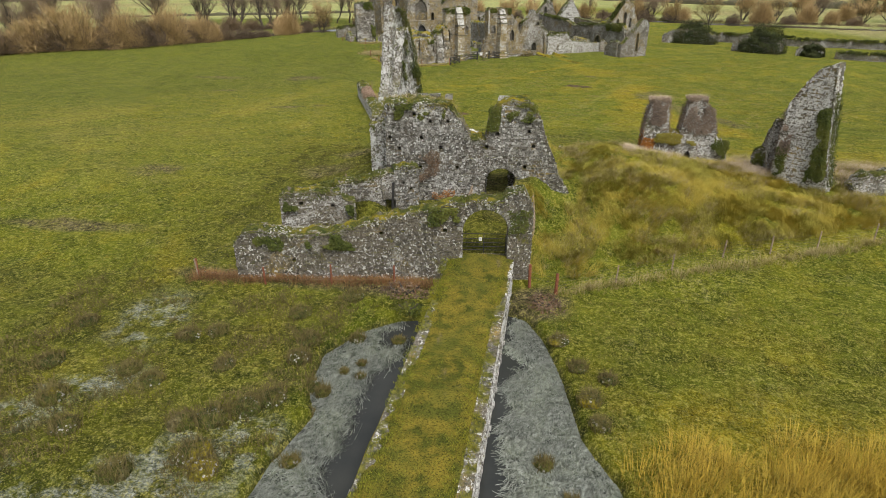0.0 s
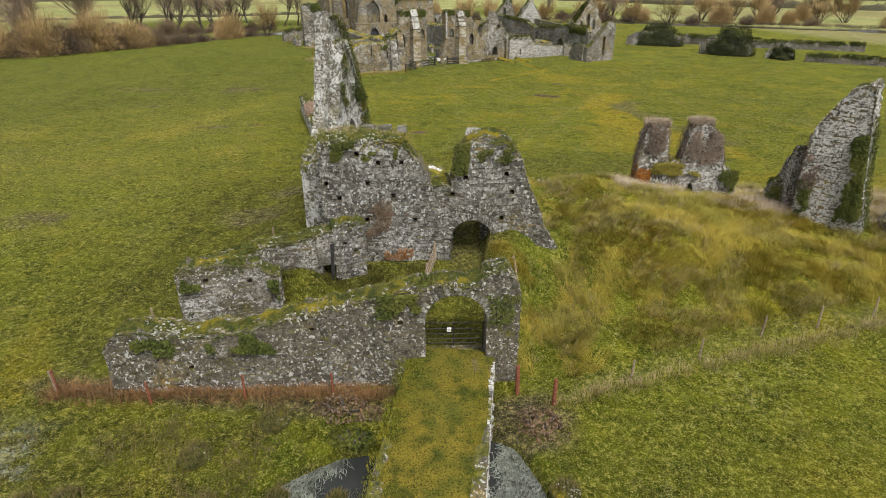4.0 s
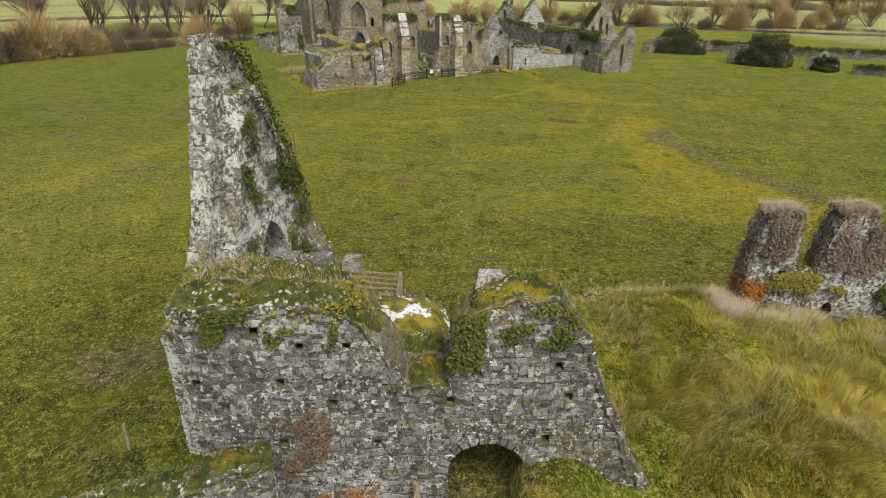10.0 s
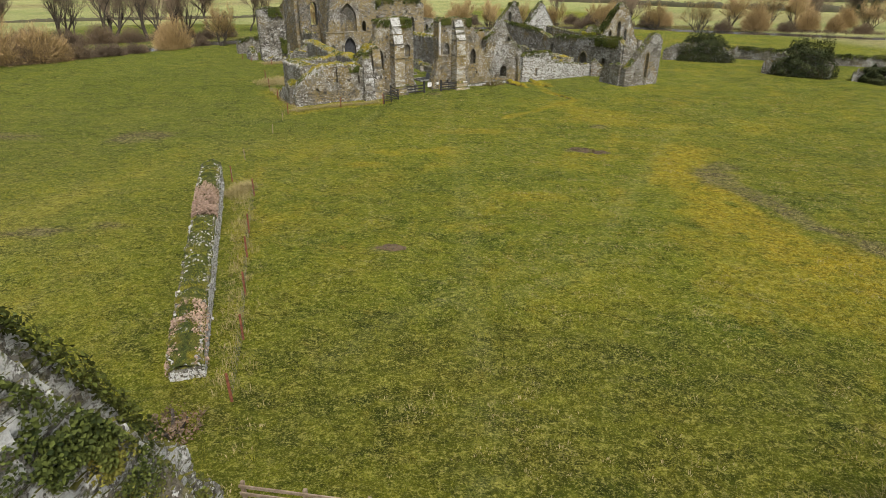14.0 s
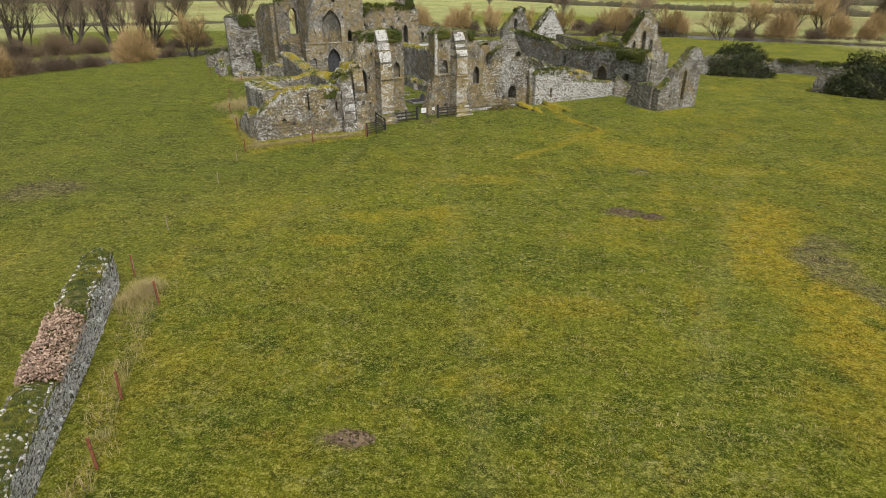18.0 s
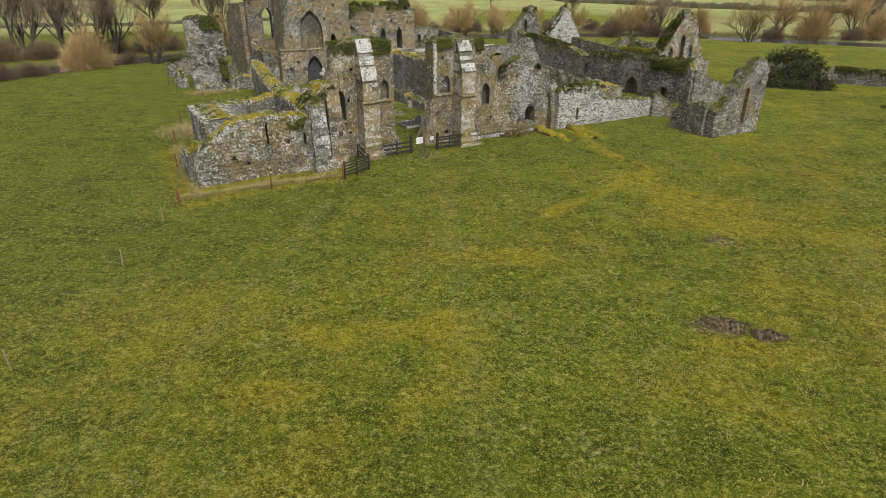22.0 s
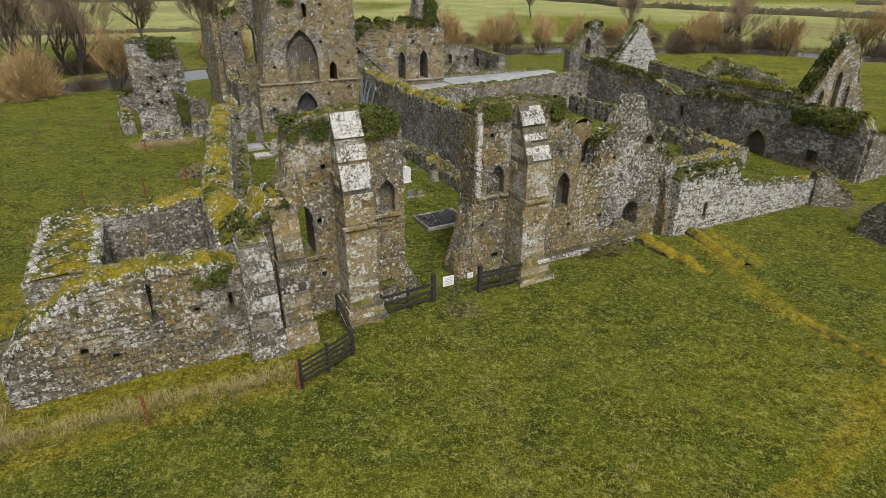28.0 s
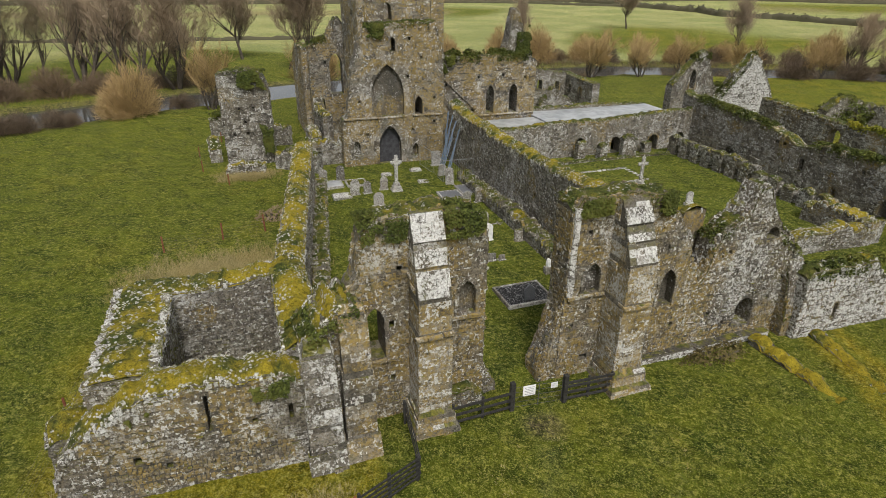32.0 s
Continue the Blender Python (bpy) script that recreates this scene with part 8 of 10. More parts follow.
def trees():
    rnd = random.Random(4)
    alder = grow_tree("bare_tree", "tall bare tree with a spreading crown", 3, 13, 1, 0.5, 5, TWIG, 3, 0.18)
    crack = grow_tree("bare_tree", "bare forked willow leaning over the river bank", 9, 12, 3, 0.42, 5, TWIG, 3, 0.18)
    thin = grow_tree("bare_tree", "slender bare tree with upright limbs", 15, 12, 1, 0.36, 5, TWIG, 2, 0.13)
    willow = bush("willow_bush", "rounded orange willow bush in winter", 21, 2.6, 4.2, 6500, WILLOW_TWIG, "orange willow bushes")
    scrub = bush("scrub_bush", "tangle of brown riverside scrub", 27, 2.4, 2.4, 5000, THICKET, "riverside scrub")
    golden = grow_tree("bare_tree", "rounded golden-twigged willow tree by the river", 33, 9, 4, 0.42, 4, WILLOW_TWIG, 5, 0.12, group="golden willow trees")
    plant(golden, [(-26, 206, 0.6), (-14, 199, 0.75), (-6, 202, 0.62), (1, 203, 0.72), (11, 208, 0.55), (24, 210, 0.65), (38, 207, 0.6), (48, 202, 0.8), (64, 225, 0.9), (74, 224, 0.95), (84, 230, 0.9), (-60, 157, 0.75), (-52, 172, 0.8), (-45, 178, 0.8), (96, 214, 0.8), (106, 218, 0.8), (-113, 101, 0.9), (-99, 112, 0.95), (-87, 122, 0.8)], rnd)
    plant(crack, [(-64, 167, 1.0), (-81, 166, 1.1), (-97, 160, 1.0), (-90, 166, 1.1), (-74, 168, 1.05), (34, 225, 0.8), (-113, 144, 1.0), (92, 240, 0.8)], rnd)
    plant(alder, [(-83, 199, 1.0), (-104, 152, 1.0), (-120, 133, 1.0), (101, 233, 0.9), (-8, 300, 0.9), (-140, 128, 1.1), (-118, 150, 1.0)], rnd)
    plant(thin, [(-93, 117, 0.75), (-104, 107, 0.8), (-57, 178, 1.0), (-68, 191, 1.0), (-64, 192, 1.1), (-100, 168, 0.8), (26, 214, 0.7), (-30, 222, 0.7), (110, 226, 0.9), (-126, 126, 1.0), (12, 228, 0.75)], rnd)
    plant(willow, [(-120, 93, 1.1), (-116, 97, 1.0), (-110, 102, 1.15), (-103, 108, 1.1), (-96, 113, 1.05), (-90, 118, 1.1), (-84, 126, 1.0), (-78, 133, 0.6), (-67, 151, 0.75), (-126, 88, 1.1), (-80, 130.5, 0.85), (-86, 124.5, 0.8), (-67.6, 149.6, 0.6), (-61, 175, 0.8), (-54, 181, 0.8), (-49, 187, 0.75), (-75, 172, 0.4), (-94, 126, 0.8), (-105, 117, 0.9),
                   (-17, 219, 0.7), (-26, 216, 0.85), (-33, 213, 0.8), (-6, 217, 0.55), (1, 223, 0.55), (11, 228, 0.6), (30, 228, 0.85), (52, 212, 0.85), (66, 213, 0.85), (79, 212, 0.8), (95, 224, 0.7), (-42, 205, 0.7), (85, 209, 0.6), (110, 200, 0.7), (44, 222, 0.6)], rnd)
    plant(scrub, [(-118, 95, 1.2), (-113, 99.5, 1.1), (-107, 104, 1.2), (-100, 110, 1.2), (-93, 115.5, 1.1), (-87, 121, 1.1), (-81, 129.5, 0.9), (-79, 132, 0.7), (-74, 139, 0.5), (-71, 143.5, 0.45), (-64, 156, 0.4), (20, 209, 0.8), (30, 211, 0.8), (-34, 199, 0.7), (56, 209, 0.7), (-72.6, 140.5, 0.45), (-70, 144.5, 0.3), (-90, 152, 0.8), (-86, 157, 0.8), (-82, 161, 0.7), (-78, 167, 0.6), (-95, 147, 0.9), (-100, 141, 0.9), (-106, 135, 0.9), (-112, 129, 0.9), (-70, 171, 0.5), (-76, 135.5, 0.6), (-98, 122, 0.9), (-67, 175, 0.6), (-58, 184, 0.6), (8, 227, 0.7), (-12, 220, 0.6), (18, 228, 0.7), (24, 228, 0.7), (40, 223, 0.8), (58, 214, 0.6), (73, 210, 0.6), (90, 205, 0.6), (-22, 218, 0.6), (-38, 207, 0.6)], rnd)
    for o in (alder, crack, thin, willow, scrub, golden):
        x, y = {golden: (-72, 158), alder: (-150, 118), crack: (-132, 132), thin: (-86, 184), willow: (-116, 106), scrub: (-92, 128)}[o]
        o.matrix_basis = pose(x, y, ground_z(x, y))


trees()


def clump(name, x, y, z, rx, ry, h, count, material, label, category, size=0.12, group="", turn=0.0):
    """A dense evergreen mass: leaves over a lumpy, hollow dome on a few stems."""
    t = thing(name, x, y, z, label, category, group)
    a, b = RNG.uniform(0, 6.2832, count), np.arccos(RNG.uniform(-0.15, 1, count))
    lump = 0.45 + 0.95 * fbm(2.2 * np.cos(a) * np.sin(b) + x, 2.2 * np.sin(a) * np.sin(b) + 3 * np.cos(b) + y, 5)
    r = lump * RNG.uniform(0.75, 1.02, count)
    px, py = rx * r * np.sin(b) * np.cos(a), ry * r * np.sin(b) * np.sin(a)
    c = np.stack([x + px * math.cos(turn) - py * math.sin(turn), y + px * math.sin(turn) + py * math.cos(turn), z + h * r * np.cos(b)], 1)
    nn = np.stack([np.sin(b) * np.cos(a), np.sin(b) * np.sin(a), np.cos(b)], 1)
    leaves("foliage", t, c, nn, size, material, 0.6)
    bm = bmesh.new()
    for k in range(4):
        q = 1.57 * k + 0.4
        rod_bm(bm, (x, y, z - 0.3), (x + rx * 0.5 * math.cos(q), y + ry * 0.5 * math.sin(q), z + h * 0.75), 0.12, 6, 0.04)
    part("branch_frame", bm, BARK, t)
    return t


def eastern_ruins():
    for (x0, y0), (x1, y1), h, ivy_n in (((25.5, 147.5), (36.0, 144.5), 3.0, 1), ((37.2, 133.5), (44.8, 128.5), 3.4, 1), ((47.0, 127.0), (51.0, 125.0), 1.4, 1)):
        t = thing("ivied_outlying_ruin", (x0 + x1) / 2, (y0 + y1) / 2, -0.4, "outlying stump of wall under a dark ivy mass", "ruined wall", "outlying ruins")
        L = math.hypot(x1 - x0, y1 - y0)
        ruin_wall("wall", t, (x0, y0), (x1, y1), 1.8, [(0, h * 0.4), (L * 0.2, h * 0.8), (L * 0.7, h * 0.85), (L, h * 0.5)], -0.5, stone=CRUST_STONE, rubble=1.2, rough_top=0.3)
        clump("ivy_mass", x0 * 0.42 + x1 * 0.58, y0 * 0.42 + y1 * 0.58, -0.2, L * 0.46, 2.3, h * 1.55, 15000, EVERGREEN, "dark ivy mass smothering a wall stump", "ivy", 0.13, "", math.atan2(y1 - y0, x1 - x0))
    t = thing("field_boundary_wall", 75, 112, -0.5, "long ruined boundary wall under bramble", "wall")
    for p, q, h in (((52, 122.5), (68, 116), 0.7), ((68, 116), (98, 104), 0.8), ((34, 152), (52, 143), 1.3), ((52, 143), (70, 138), 1.0), ((-2, 186), (6, 184), 1.6)):
        L = math.hypot(p[0] - q[0], p[1] - q[1])
        ruin_wall("wall", t, p, q, 1.0, [(0, h), (L * 0.4, h * 1.2), (L, h * 0.9)], -0.6, stone=SHADE_STONE, rubble=1.0, rough_top=0.3, faces="fb")
        top_growth(t, p, q, 1.4, (0, L, h, h, 0.6), int(260 * L), size=0.12)
    t = thing("ruined_outbuilding", *abbey(58, 30), -0.4, "ivy-covered outbuilding ruin by the river", "ruined building")
    abbey_wall("wall", t, (54, 32), (60, 31), 1.4, [(0, 2.0), (2, 3.4), (4, 3.0), (6, 2.2)], -0.5, stone=SHADE_STONE, rubble=1.0, rough_top=0.3)
    abbey_wall("wall", t, (60, 31.4), (61, 25), 1.4, [(0, 2.4), (3, 2.0), (6.4, 1.2)], -0.5, stone=SHADE_STONE, rubble=1.0, rough_top=0.3)
    clump("ivy_mass", *abbey(57, 31.6), 0.8, 3.4, 1.8, 2.6, 3000, IVY, "ivy mass over a ruined outbuilding", "ivy", 0.15)
    clump("shrub", *abbey(63, 29), -0.4, 1.6, 1.4, 2.2, 1600, IVY, "dark evergreen shrub by the outbuilding", "bush", 0.13)


eastern_ruins()


# ---- distance: hedges, far fields, farm ----


def hedge(pts, h, w, n, label="dark winter hedgerow across far fields", material=None):
    """A hedge: a lumpy twiggy bank with loose sprays over it, in one mesh."""
    p = np.array(pts, float)
    cum = np.concatenate([[0], np.cumsum(np.hypot(*np.diff(p, axis=0).T))])
    m = max(30, int(cum[-1] / max(0.8, h * 0.35)))
    s = np.linspace(0, cum[-1], m)
    x, y = np.interp(s, cum, p[:, 0]), np.interp(s, cum, p[:, 1])
    nx, ny = -np.gradient(y), np.gradient(x)
    l = np.hypot(nx, ny)
    nx, ny = nx / l, ny / l
    hh = h * (0.55 + 0.7 * fbm(s / (4 * h), s * 0, 3)) * (0.8 + 0.4 * vnoise(s / h, s * 0 + 3, 5))
    rows_ = []
    for k, (off, up) in enumerate(((-0.5, -0.2), (-0.42, 0.5), (-0.12, 0.95), (0.2, 0.85), (0.45, 0.4), (0.5, -0.2))):
        o = w * off * (0.8 + 0.4 * vnoise(s / 1.5, s * 0 + k, 9))
        xx, yy = x + nx * o, y + ny * o
        rows_.append(np.stack([xx, yy, height(xx, yy) + hh * up * (0.85 + 0.3 * vnoise(s / 1.1, s * 0 + k, 13))], 1))
    V = np.stack(rows_, 1).reshape(-1, 3)
    idx = np.arange(m * 6).reshape(m, 6)
    q = np.stack([idx[:-1, :-1], idx[1:, :-1], idx[1:, 1:], idx[:-1, 1:]], -1).reshape(-1, 4)
    F_ = np.concatenate([q[:, [0, 1, 2]], q[:, [0, 2, 3]]])
    c = V[RNG.integers(0, len(V), n)] + RNG.normal(0, 0.18 * h, (n, 3))
    d = RNG.normal(0, 1, (n, 3)) * 0.12 * h
    e = RNG.normal(0, 1, (n, 3)) * 0.12 * h
    tv = np.stack([c, c + d, c + e], 1).reshape(-1, 3)
    tf = len(V) + np.arange(3 * n).reshape(-1, 3)
    return quick("hedge", np.concatenate([V, tv]), np.concatenate([F_, tf]), material or HEDGE, None, "stuff", label, "hedge")


hedge([(-40, 470), (0, 425), (24, 398), (30, 374), (48, 366), (78, 333), (150, 290), (260, 262)], 2.6, 3.0, 5000)
hedge([(-130, 420), (-60, 440), (20, 420)], 1.6, 2.0, 1600)
hedge([(-300, 128), (-200, 178), (-152, 204), (-104, 229), (-60, 256)], 1.0, 1.1, 4000)
hedge([(-420, 240), (-250, 345), (-120, 420), (60, 520), (300, 480)], 3.0, 3.5, 5000)
hedge([(150, 420), (300, 330), (500, 280)], 3.5, 4.0, 3500)
hedge([(-700, 700), (0, 760), (800, 640)], 11, 16, 9000, "distant belt of bare woodland")
hedge([(60, 560), (180, 500), (330, 470)], 8, 10, 3500, "dark conifer belt on the far hillside")


def conifer(x, y, h):
    t = thing("conifer", x, y, ground_z(x, y), "dark evergreen conifer beyond the river", "tree")
    bm = bmesh.new()
    z = ground_z(x, y)
    rod_bm(bm, (x, y, z - 0.2), (x, y, z + h), 0.28, 7, 0.05)
    part("trunk", bm, BARK, t)
    n = 3000
    f = RNG.uniform(0.08, 1, n)
    a = RNG.uniform(0, 6.2832, n)
    r = (1 - f) ** 0.8 * h * 0.26 * RNG.uniform(0.35, 1, n) * (0.7 + 0.6 * vnoise(f * 14, a * 2, 3)) + 0.1
    leaves("crown", t, np.stack([x + r * np.cos(a), y + r * np.sin(a), z + f * h - 0.15 * r], 1), np.stack([np.cos(a), np.sin(a), 0.3 + 0 * a], 1), 0.28, EVERGREEN, 0.5)


conifer(122, 268, 11)
conifer(130, 274, 9)
conifer(117, 262, 8)


def thicket(pts, h, w, n, material, label, count=9):
    """Dense leafless brushwood along a line: many thin upright canes."""
    p = np.array(pts, float)
    cum = np.concatenate([[0], np.cumsum(np.hypot(*np.diff(p, axis=0).T))])
    s = RNG.uniform(0, cum[-1], n)
    x, y = np.interp(s, cum, p[:, 0]) + RNG.normal(0, w / 2.5, n), np.interp(s, cum, p[:, 1]) + RNG.normal(0, w / 2.5, n)
    ok = seg_dist(x, y, RIVER) > 5.0
    x, y, s = x[ok], y[ok], s[ok]
    blades("thicket", x, y, height(x, y), h * (0.35 + 0.95 * fbm(s / 6, y / 9, 3)), material, count, 0.9, 0.035, 0.9, None, "stuff", label, "scrub")


thicket([(-128, 88), (-104, 107), (-89, 124), (-79, 138)], 1.4, 2.2, 400, THICKET, "brown thicket along the near river bank")
thicket([(-132, 112), (-104, 134), (-92, 150), (-80, 166), (-70, 174)], 1.7, 5.0, 1300, THICKET, "dense brown thicket along the far river bank")
thicket([(-58, 186), (-36, 205), (-13, 217), (30, 226), (64, 212), (112, 196)], 1.3, 3.5, 1500, THICKET, "brown thicket along the river beyond the ruins")
for x, y, r, h in ((-92, 155, 2.2, 2.6), (-88, 159, 2.0, 2.4), (-76, 170, 2.2, 2.8), (-83, 163, 1.4, 1.6)):
    clump("shrub", x, y, ground_z(x, y) - 0.1, r, r, h, 2600, HEDGE, "dark leafless shrub on the river bank", "bush", 0.10, "dark riverside shrubs")


# ---- fences and gates ----
def wire_fence(posts, label, material=RED_POST, h=1.15, wires=(0.3, 0.6, 0.9), group="wire fences", mesh=False, thick=0.055):
    x0, y0 = posts[0]
    t = thing("wire_fence", x0, y0, ground_z(x0, y0), label, "fence", group)
    tops = []
    for x, y in posts:
        z = ground_z(x, y)
        bm = bmesh.new()
        rod_bm(bm, (x, y, z - 0.3), (x + RNG.uniform(-.05, .05), y + RNG.uniform(-.05, .05), z + h * RNG.uniform(0.92, 1.08)), thick, 7, thick * 0.9)
        part("post", bm, material, t)
        tops.append((x, y, z))
    for k in (0.12, 0.28, 0.46, 0.66, 0.9) if mesh else wires:
        bm = bmesh.new()
        for (a, b, c), (d, e, f) in zip(tops, tops[1:]):
            rod_bm(bm, (a, b, c + k), (d, e, f + k), 0.0032, 4)
        part("wire", bm, WIRE, t)
    return t


def rail_fence(a, b, za, zb, label, material=FENCE_WOOD, rails=(0.35, 0.68, 1.0), posts=3, h=1.15, thick=0.035, group="rail fences", name="rail_fence", tall=0.10):
    t = thing(name, *a, za, label, "fence", group)
    A, B = Vector((*a, za)), Vector((*b, zb))
    turn = math.degrees(math.atan2(b[1] - a[1], b[0] - a[0]))
    L = (B - A).length
    for i in range(posts):
        p = A + (B - A) * (i / (posts - 1))
        bm = bmesh.new()
        box_bm(bm, pose(p.x, p.y, p.z - 0.2, 0, 0, turn + RNG.uniform(-3, 3)), 0.10, 0.10, h + 0.2, 0.012)
        part("post", bm, material, t)
    for r in rails:
        bm = bmesh.new()
        m = (A + B) / 2 + Vector((0, 0, r))
        n = Vector((B.y - A.y, A.x - B.x, 0)).normalized() * 0.07
        q = Matrix.Translation(m + n) @ Euler((0, -math.asin((zb - za) / L), radians(turn))).to_matrix().to_4x4()
        box_bm(bm, q @ Matrix.Translation((0, 0, -tall / 2)), L + 0.15, thick, tall, 0.006)
        part("rail", bm, material, t)
    return t


DARK_STEEL = plain_material("dull_dark_steel", (0.06, 0.06, 0.058), (0.13, 0.13, 0.125), 12, 0.5, metal=0.5)


def fences():
    wire_fence([(-0.1, 27.2), (1.26, 26.7)], "short wire fence with red-stained strainer posts", thick=0.09, h=1.25)
    t = wire_fence([(1.26, 26.7), (4.4, 28.3), (7.5, 29.9), (10.4, 31.3), (13.2, 32.3), (16.0, 33.3), (19.5, 34.6), (24, 36)], "sheep-wire fence along the foot of the mound", FENCE_WOOD, 1.05, mesh=True, thick=0.045)
    wire_fence([(-18.2, 25.6), (-14.1, 25.3), (-10.6, 25.9), (-7.25, 26.4), (-4.9, 26.9)], "wire fence with red posts before the gate wall", h=1.1)
    wire_fence([(-18.2, 25.6), (-16.6, 30), (-15.8, 33), (-13.2, 36.5), (-11.8, 40)], "wire fence with leaning posts beside the court", FENCE_WOOD, 1.0)
    wire_fence([(-12.35, 51.3), (-13.6, 55.2), (-15.0, 58.8), (-16.6, 62.9), (-17.8, 66.1), (-20.2, 72.9), (-22.8, 75.3)], "wire fence with rusty red posts beside the paddock wall", h=1.2, mesh=True)
    wire_fence([(-22.8, 75.3), (-24.5, 81.7), (-25.3, 90.4), (-26.4, 96.5), abbey(-18.95, -2.3)], "thin line of field posts with one wire", FENCE_WOOD, 0.9, (0.6,), thick=0.035)
    wire_fence([abbey(-7.93, -3.5), abbey(-13, -3.0), abbey(-18.95, -2.3), abbey(-18.0, 5.0), abbey(-17.2, 12), abbey(-15.6, 20.3), abbey(-12.0, 21.2), abbey(-9.2, 21.8)], "wire fence round the tower stump with red corner posts", mesh=True, thick=0.06, h=1.2)
    wire_fence([abbey(-11.4, 32.6), abbey(-13.6, 37), abbey(-14, 42), abbey(-12, 47)], "leaning wire fence beside the turret ruin", h=1.0)
    wire_fence([(2.0, 47.1), (5.2, 47.8), (8.6, 48.3), (7.6, 47.0)], "wire fence behind the mound", FENCE_WOOD, 0.8, (0.4, 0.7))
    rail_fence((-4.75, 29.8), (-4.25, 35.0), ground_z(-4.3, 29.8), ground_z(-3.6, 34.8), "weathered wooden rail fence lining the passage", rails=(0.35, 0.6, 0.85, 1.1), posts=4)
    rail_fence((-0.15, 31.4), (-0.45, 35.3), ground_z(-2.2, 31.4) + 0.1, ground_z(-2.2, 35.2) + 0.05, "weathered wooden rail fence lining the passage", rails=(0.35, 0.6, 0.85, 1.1), posts=4)
    rail_fence((-9.75, 46.5), (-6.45, 46.3), ground_z(-9.7, 46.5), ground_z(-6.5, 46.3), "wooden rail fence behind the gatehouse", rails=(0.3, 0.55, 0.8, 1.05), posts=3)
    rail_fence((-6.4, 46.2), (-6.1, 43.4), ground_z(-6.4, 46.2), ground_z(-6.1, 43.4), "wooden rail fence behind the gatehouse", rails=(0.3, 0.55, 0.8, 1.05), posts=3)
    s = thing("blue_marker", -4.72, 30.2, 1.3, "small blue plastic marker on the rail end", "sign")
    bm = bmesh.new()
    box_bm(bm, pose(-4.68, 29.75, ground_z(-4.75, 29.8) + 0.75, 0, 0, 5), 0.16, 0.03, 0.34, 0.01)
    part("panel", bm, BLUE_PAINT, s)
    # black gates and rails closing the west front
    z = -0.45
    rail_fence(abbey(-7.8, -3.5), abbey(-5.5, -2.5), z, z, "black timber field gate standing ajar", DARK_WOOD, (0.2, 0.42, 0.64, 0.86, 1.08), 3, 1.2, name="field_gate", group="black gates")
    rail_fence(abbey(-5.45, -2.45), abbey(-5.15, 0.4), z, z, "black timber rails beside the buttress", DARK_WOOD, (0.3, 0.65, 1.0), 2, 1.2, group="black gates")
    rail_fence(abbey(-3.35, -0.35), abbey(-0.75, -0.25), z, z, "black timber rails closing the doorway", DARK_WOOD, (0.25, 0.6, 0.95), 3, 1.1, group="black gates", tall=0.14)
    rail_fence(abbey(1.65, -0.5), abbey(3.85, -0.6), z, z, "black timber rails closing the doorway", DARK_WOOD, (0.25, 0.55, 0.85, 1.05), 3, 1.15, group="black gates", tall=0.14)
    for u, v in ((-0.72, -0.25), (1.62, -0.5)):
        t = thing("gate_post", *abbey(u, v), z, "stout black gate post", "post", "black gate posts")
        bm = bmesh.new()
        box_bm(bm, pose(*abbey(u, v), z - 0.2, 0, 0, 35), 0.2, 0.2, 1.65, 0.02)
        part("shaft", bm, DARK_WOOD, t)
    g = thing("steel_gate", *abbey(0.4, -0.4), z, "light tubular steel gate carrying two notices", "gate")
    for k in (0.15, 0.4, 0.65, 0.9, 1.15):
        bm = bmesh.new()
        rod_bm(bm, at(-0.6, -0.27, z + k), at(1.5, -0.47, z + k), 0.009)
        part("bar", bm, DARK_STEEL, g)
    for f in (-0.6, 0.45, 1.5):
        bm = bmesh.new()
        rod_bm(bm, at(f, -0.27 - 0.095 * (f + 0.6), z + 0.1), at(f, -0.27 - 0.095 * (f + 0.6), z + 1.2), 0.02)
        part("upright", bm, DARK_STEEL, g)
    for u, w, h, zz in ((-0.02, 0.56, 0.52, 0.72), (1.08, 0.3, 0.28, 0.92)):
        s = thing("notice_board", *abbey(u, -0.42), z, "white printed notice fixed to the gate", "sign", "gate notices")
        bm = bmesh.new()
        box_bm(bm, pose(*abbey(u, -0.40 - 0.095 * u), z + zz, 0, 0, 32), w, 0.015, h, 0.004)
        part("panel", bm, PAPER, s)
        for i in range(5):
            bm = bmesh.new()
            box_bm(bm, pose(*abbey(u, -0.415 - 0.095 * u), z + zz + h * (0.15 + 0.16 * i), 0, 0, 32), w * (0.75 - 0.1 * (i % 2)), 0.004, h * 0.035)
            part("print_bar", bm, INK, s)
    rail_fence(abbey(27.0, -0.8), abbey(27.5, -4.5), -0.4, -0.4, "wooden rail fence at the wall end", FENCE_WOOD, (0.35, 0.7, 1.0), 3, 1.1)


fences()


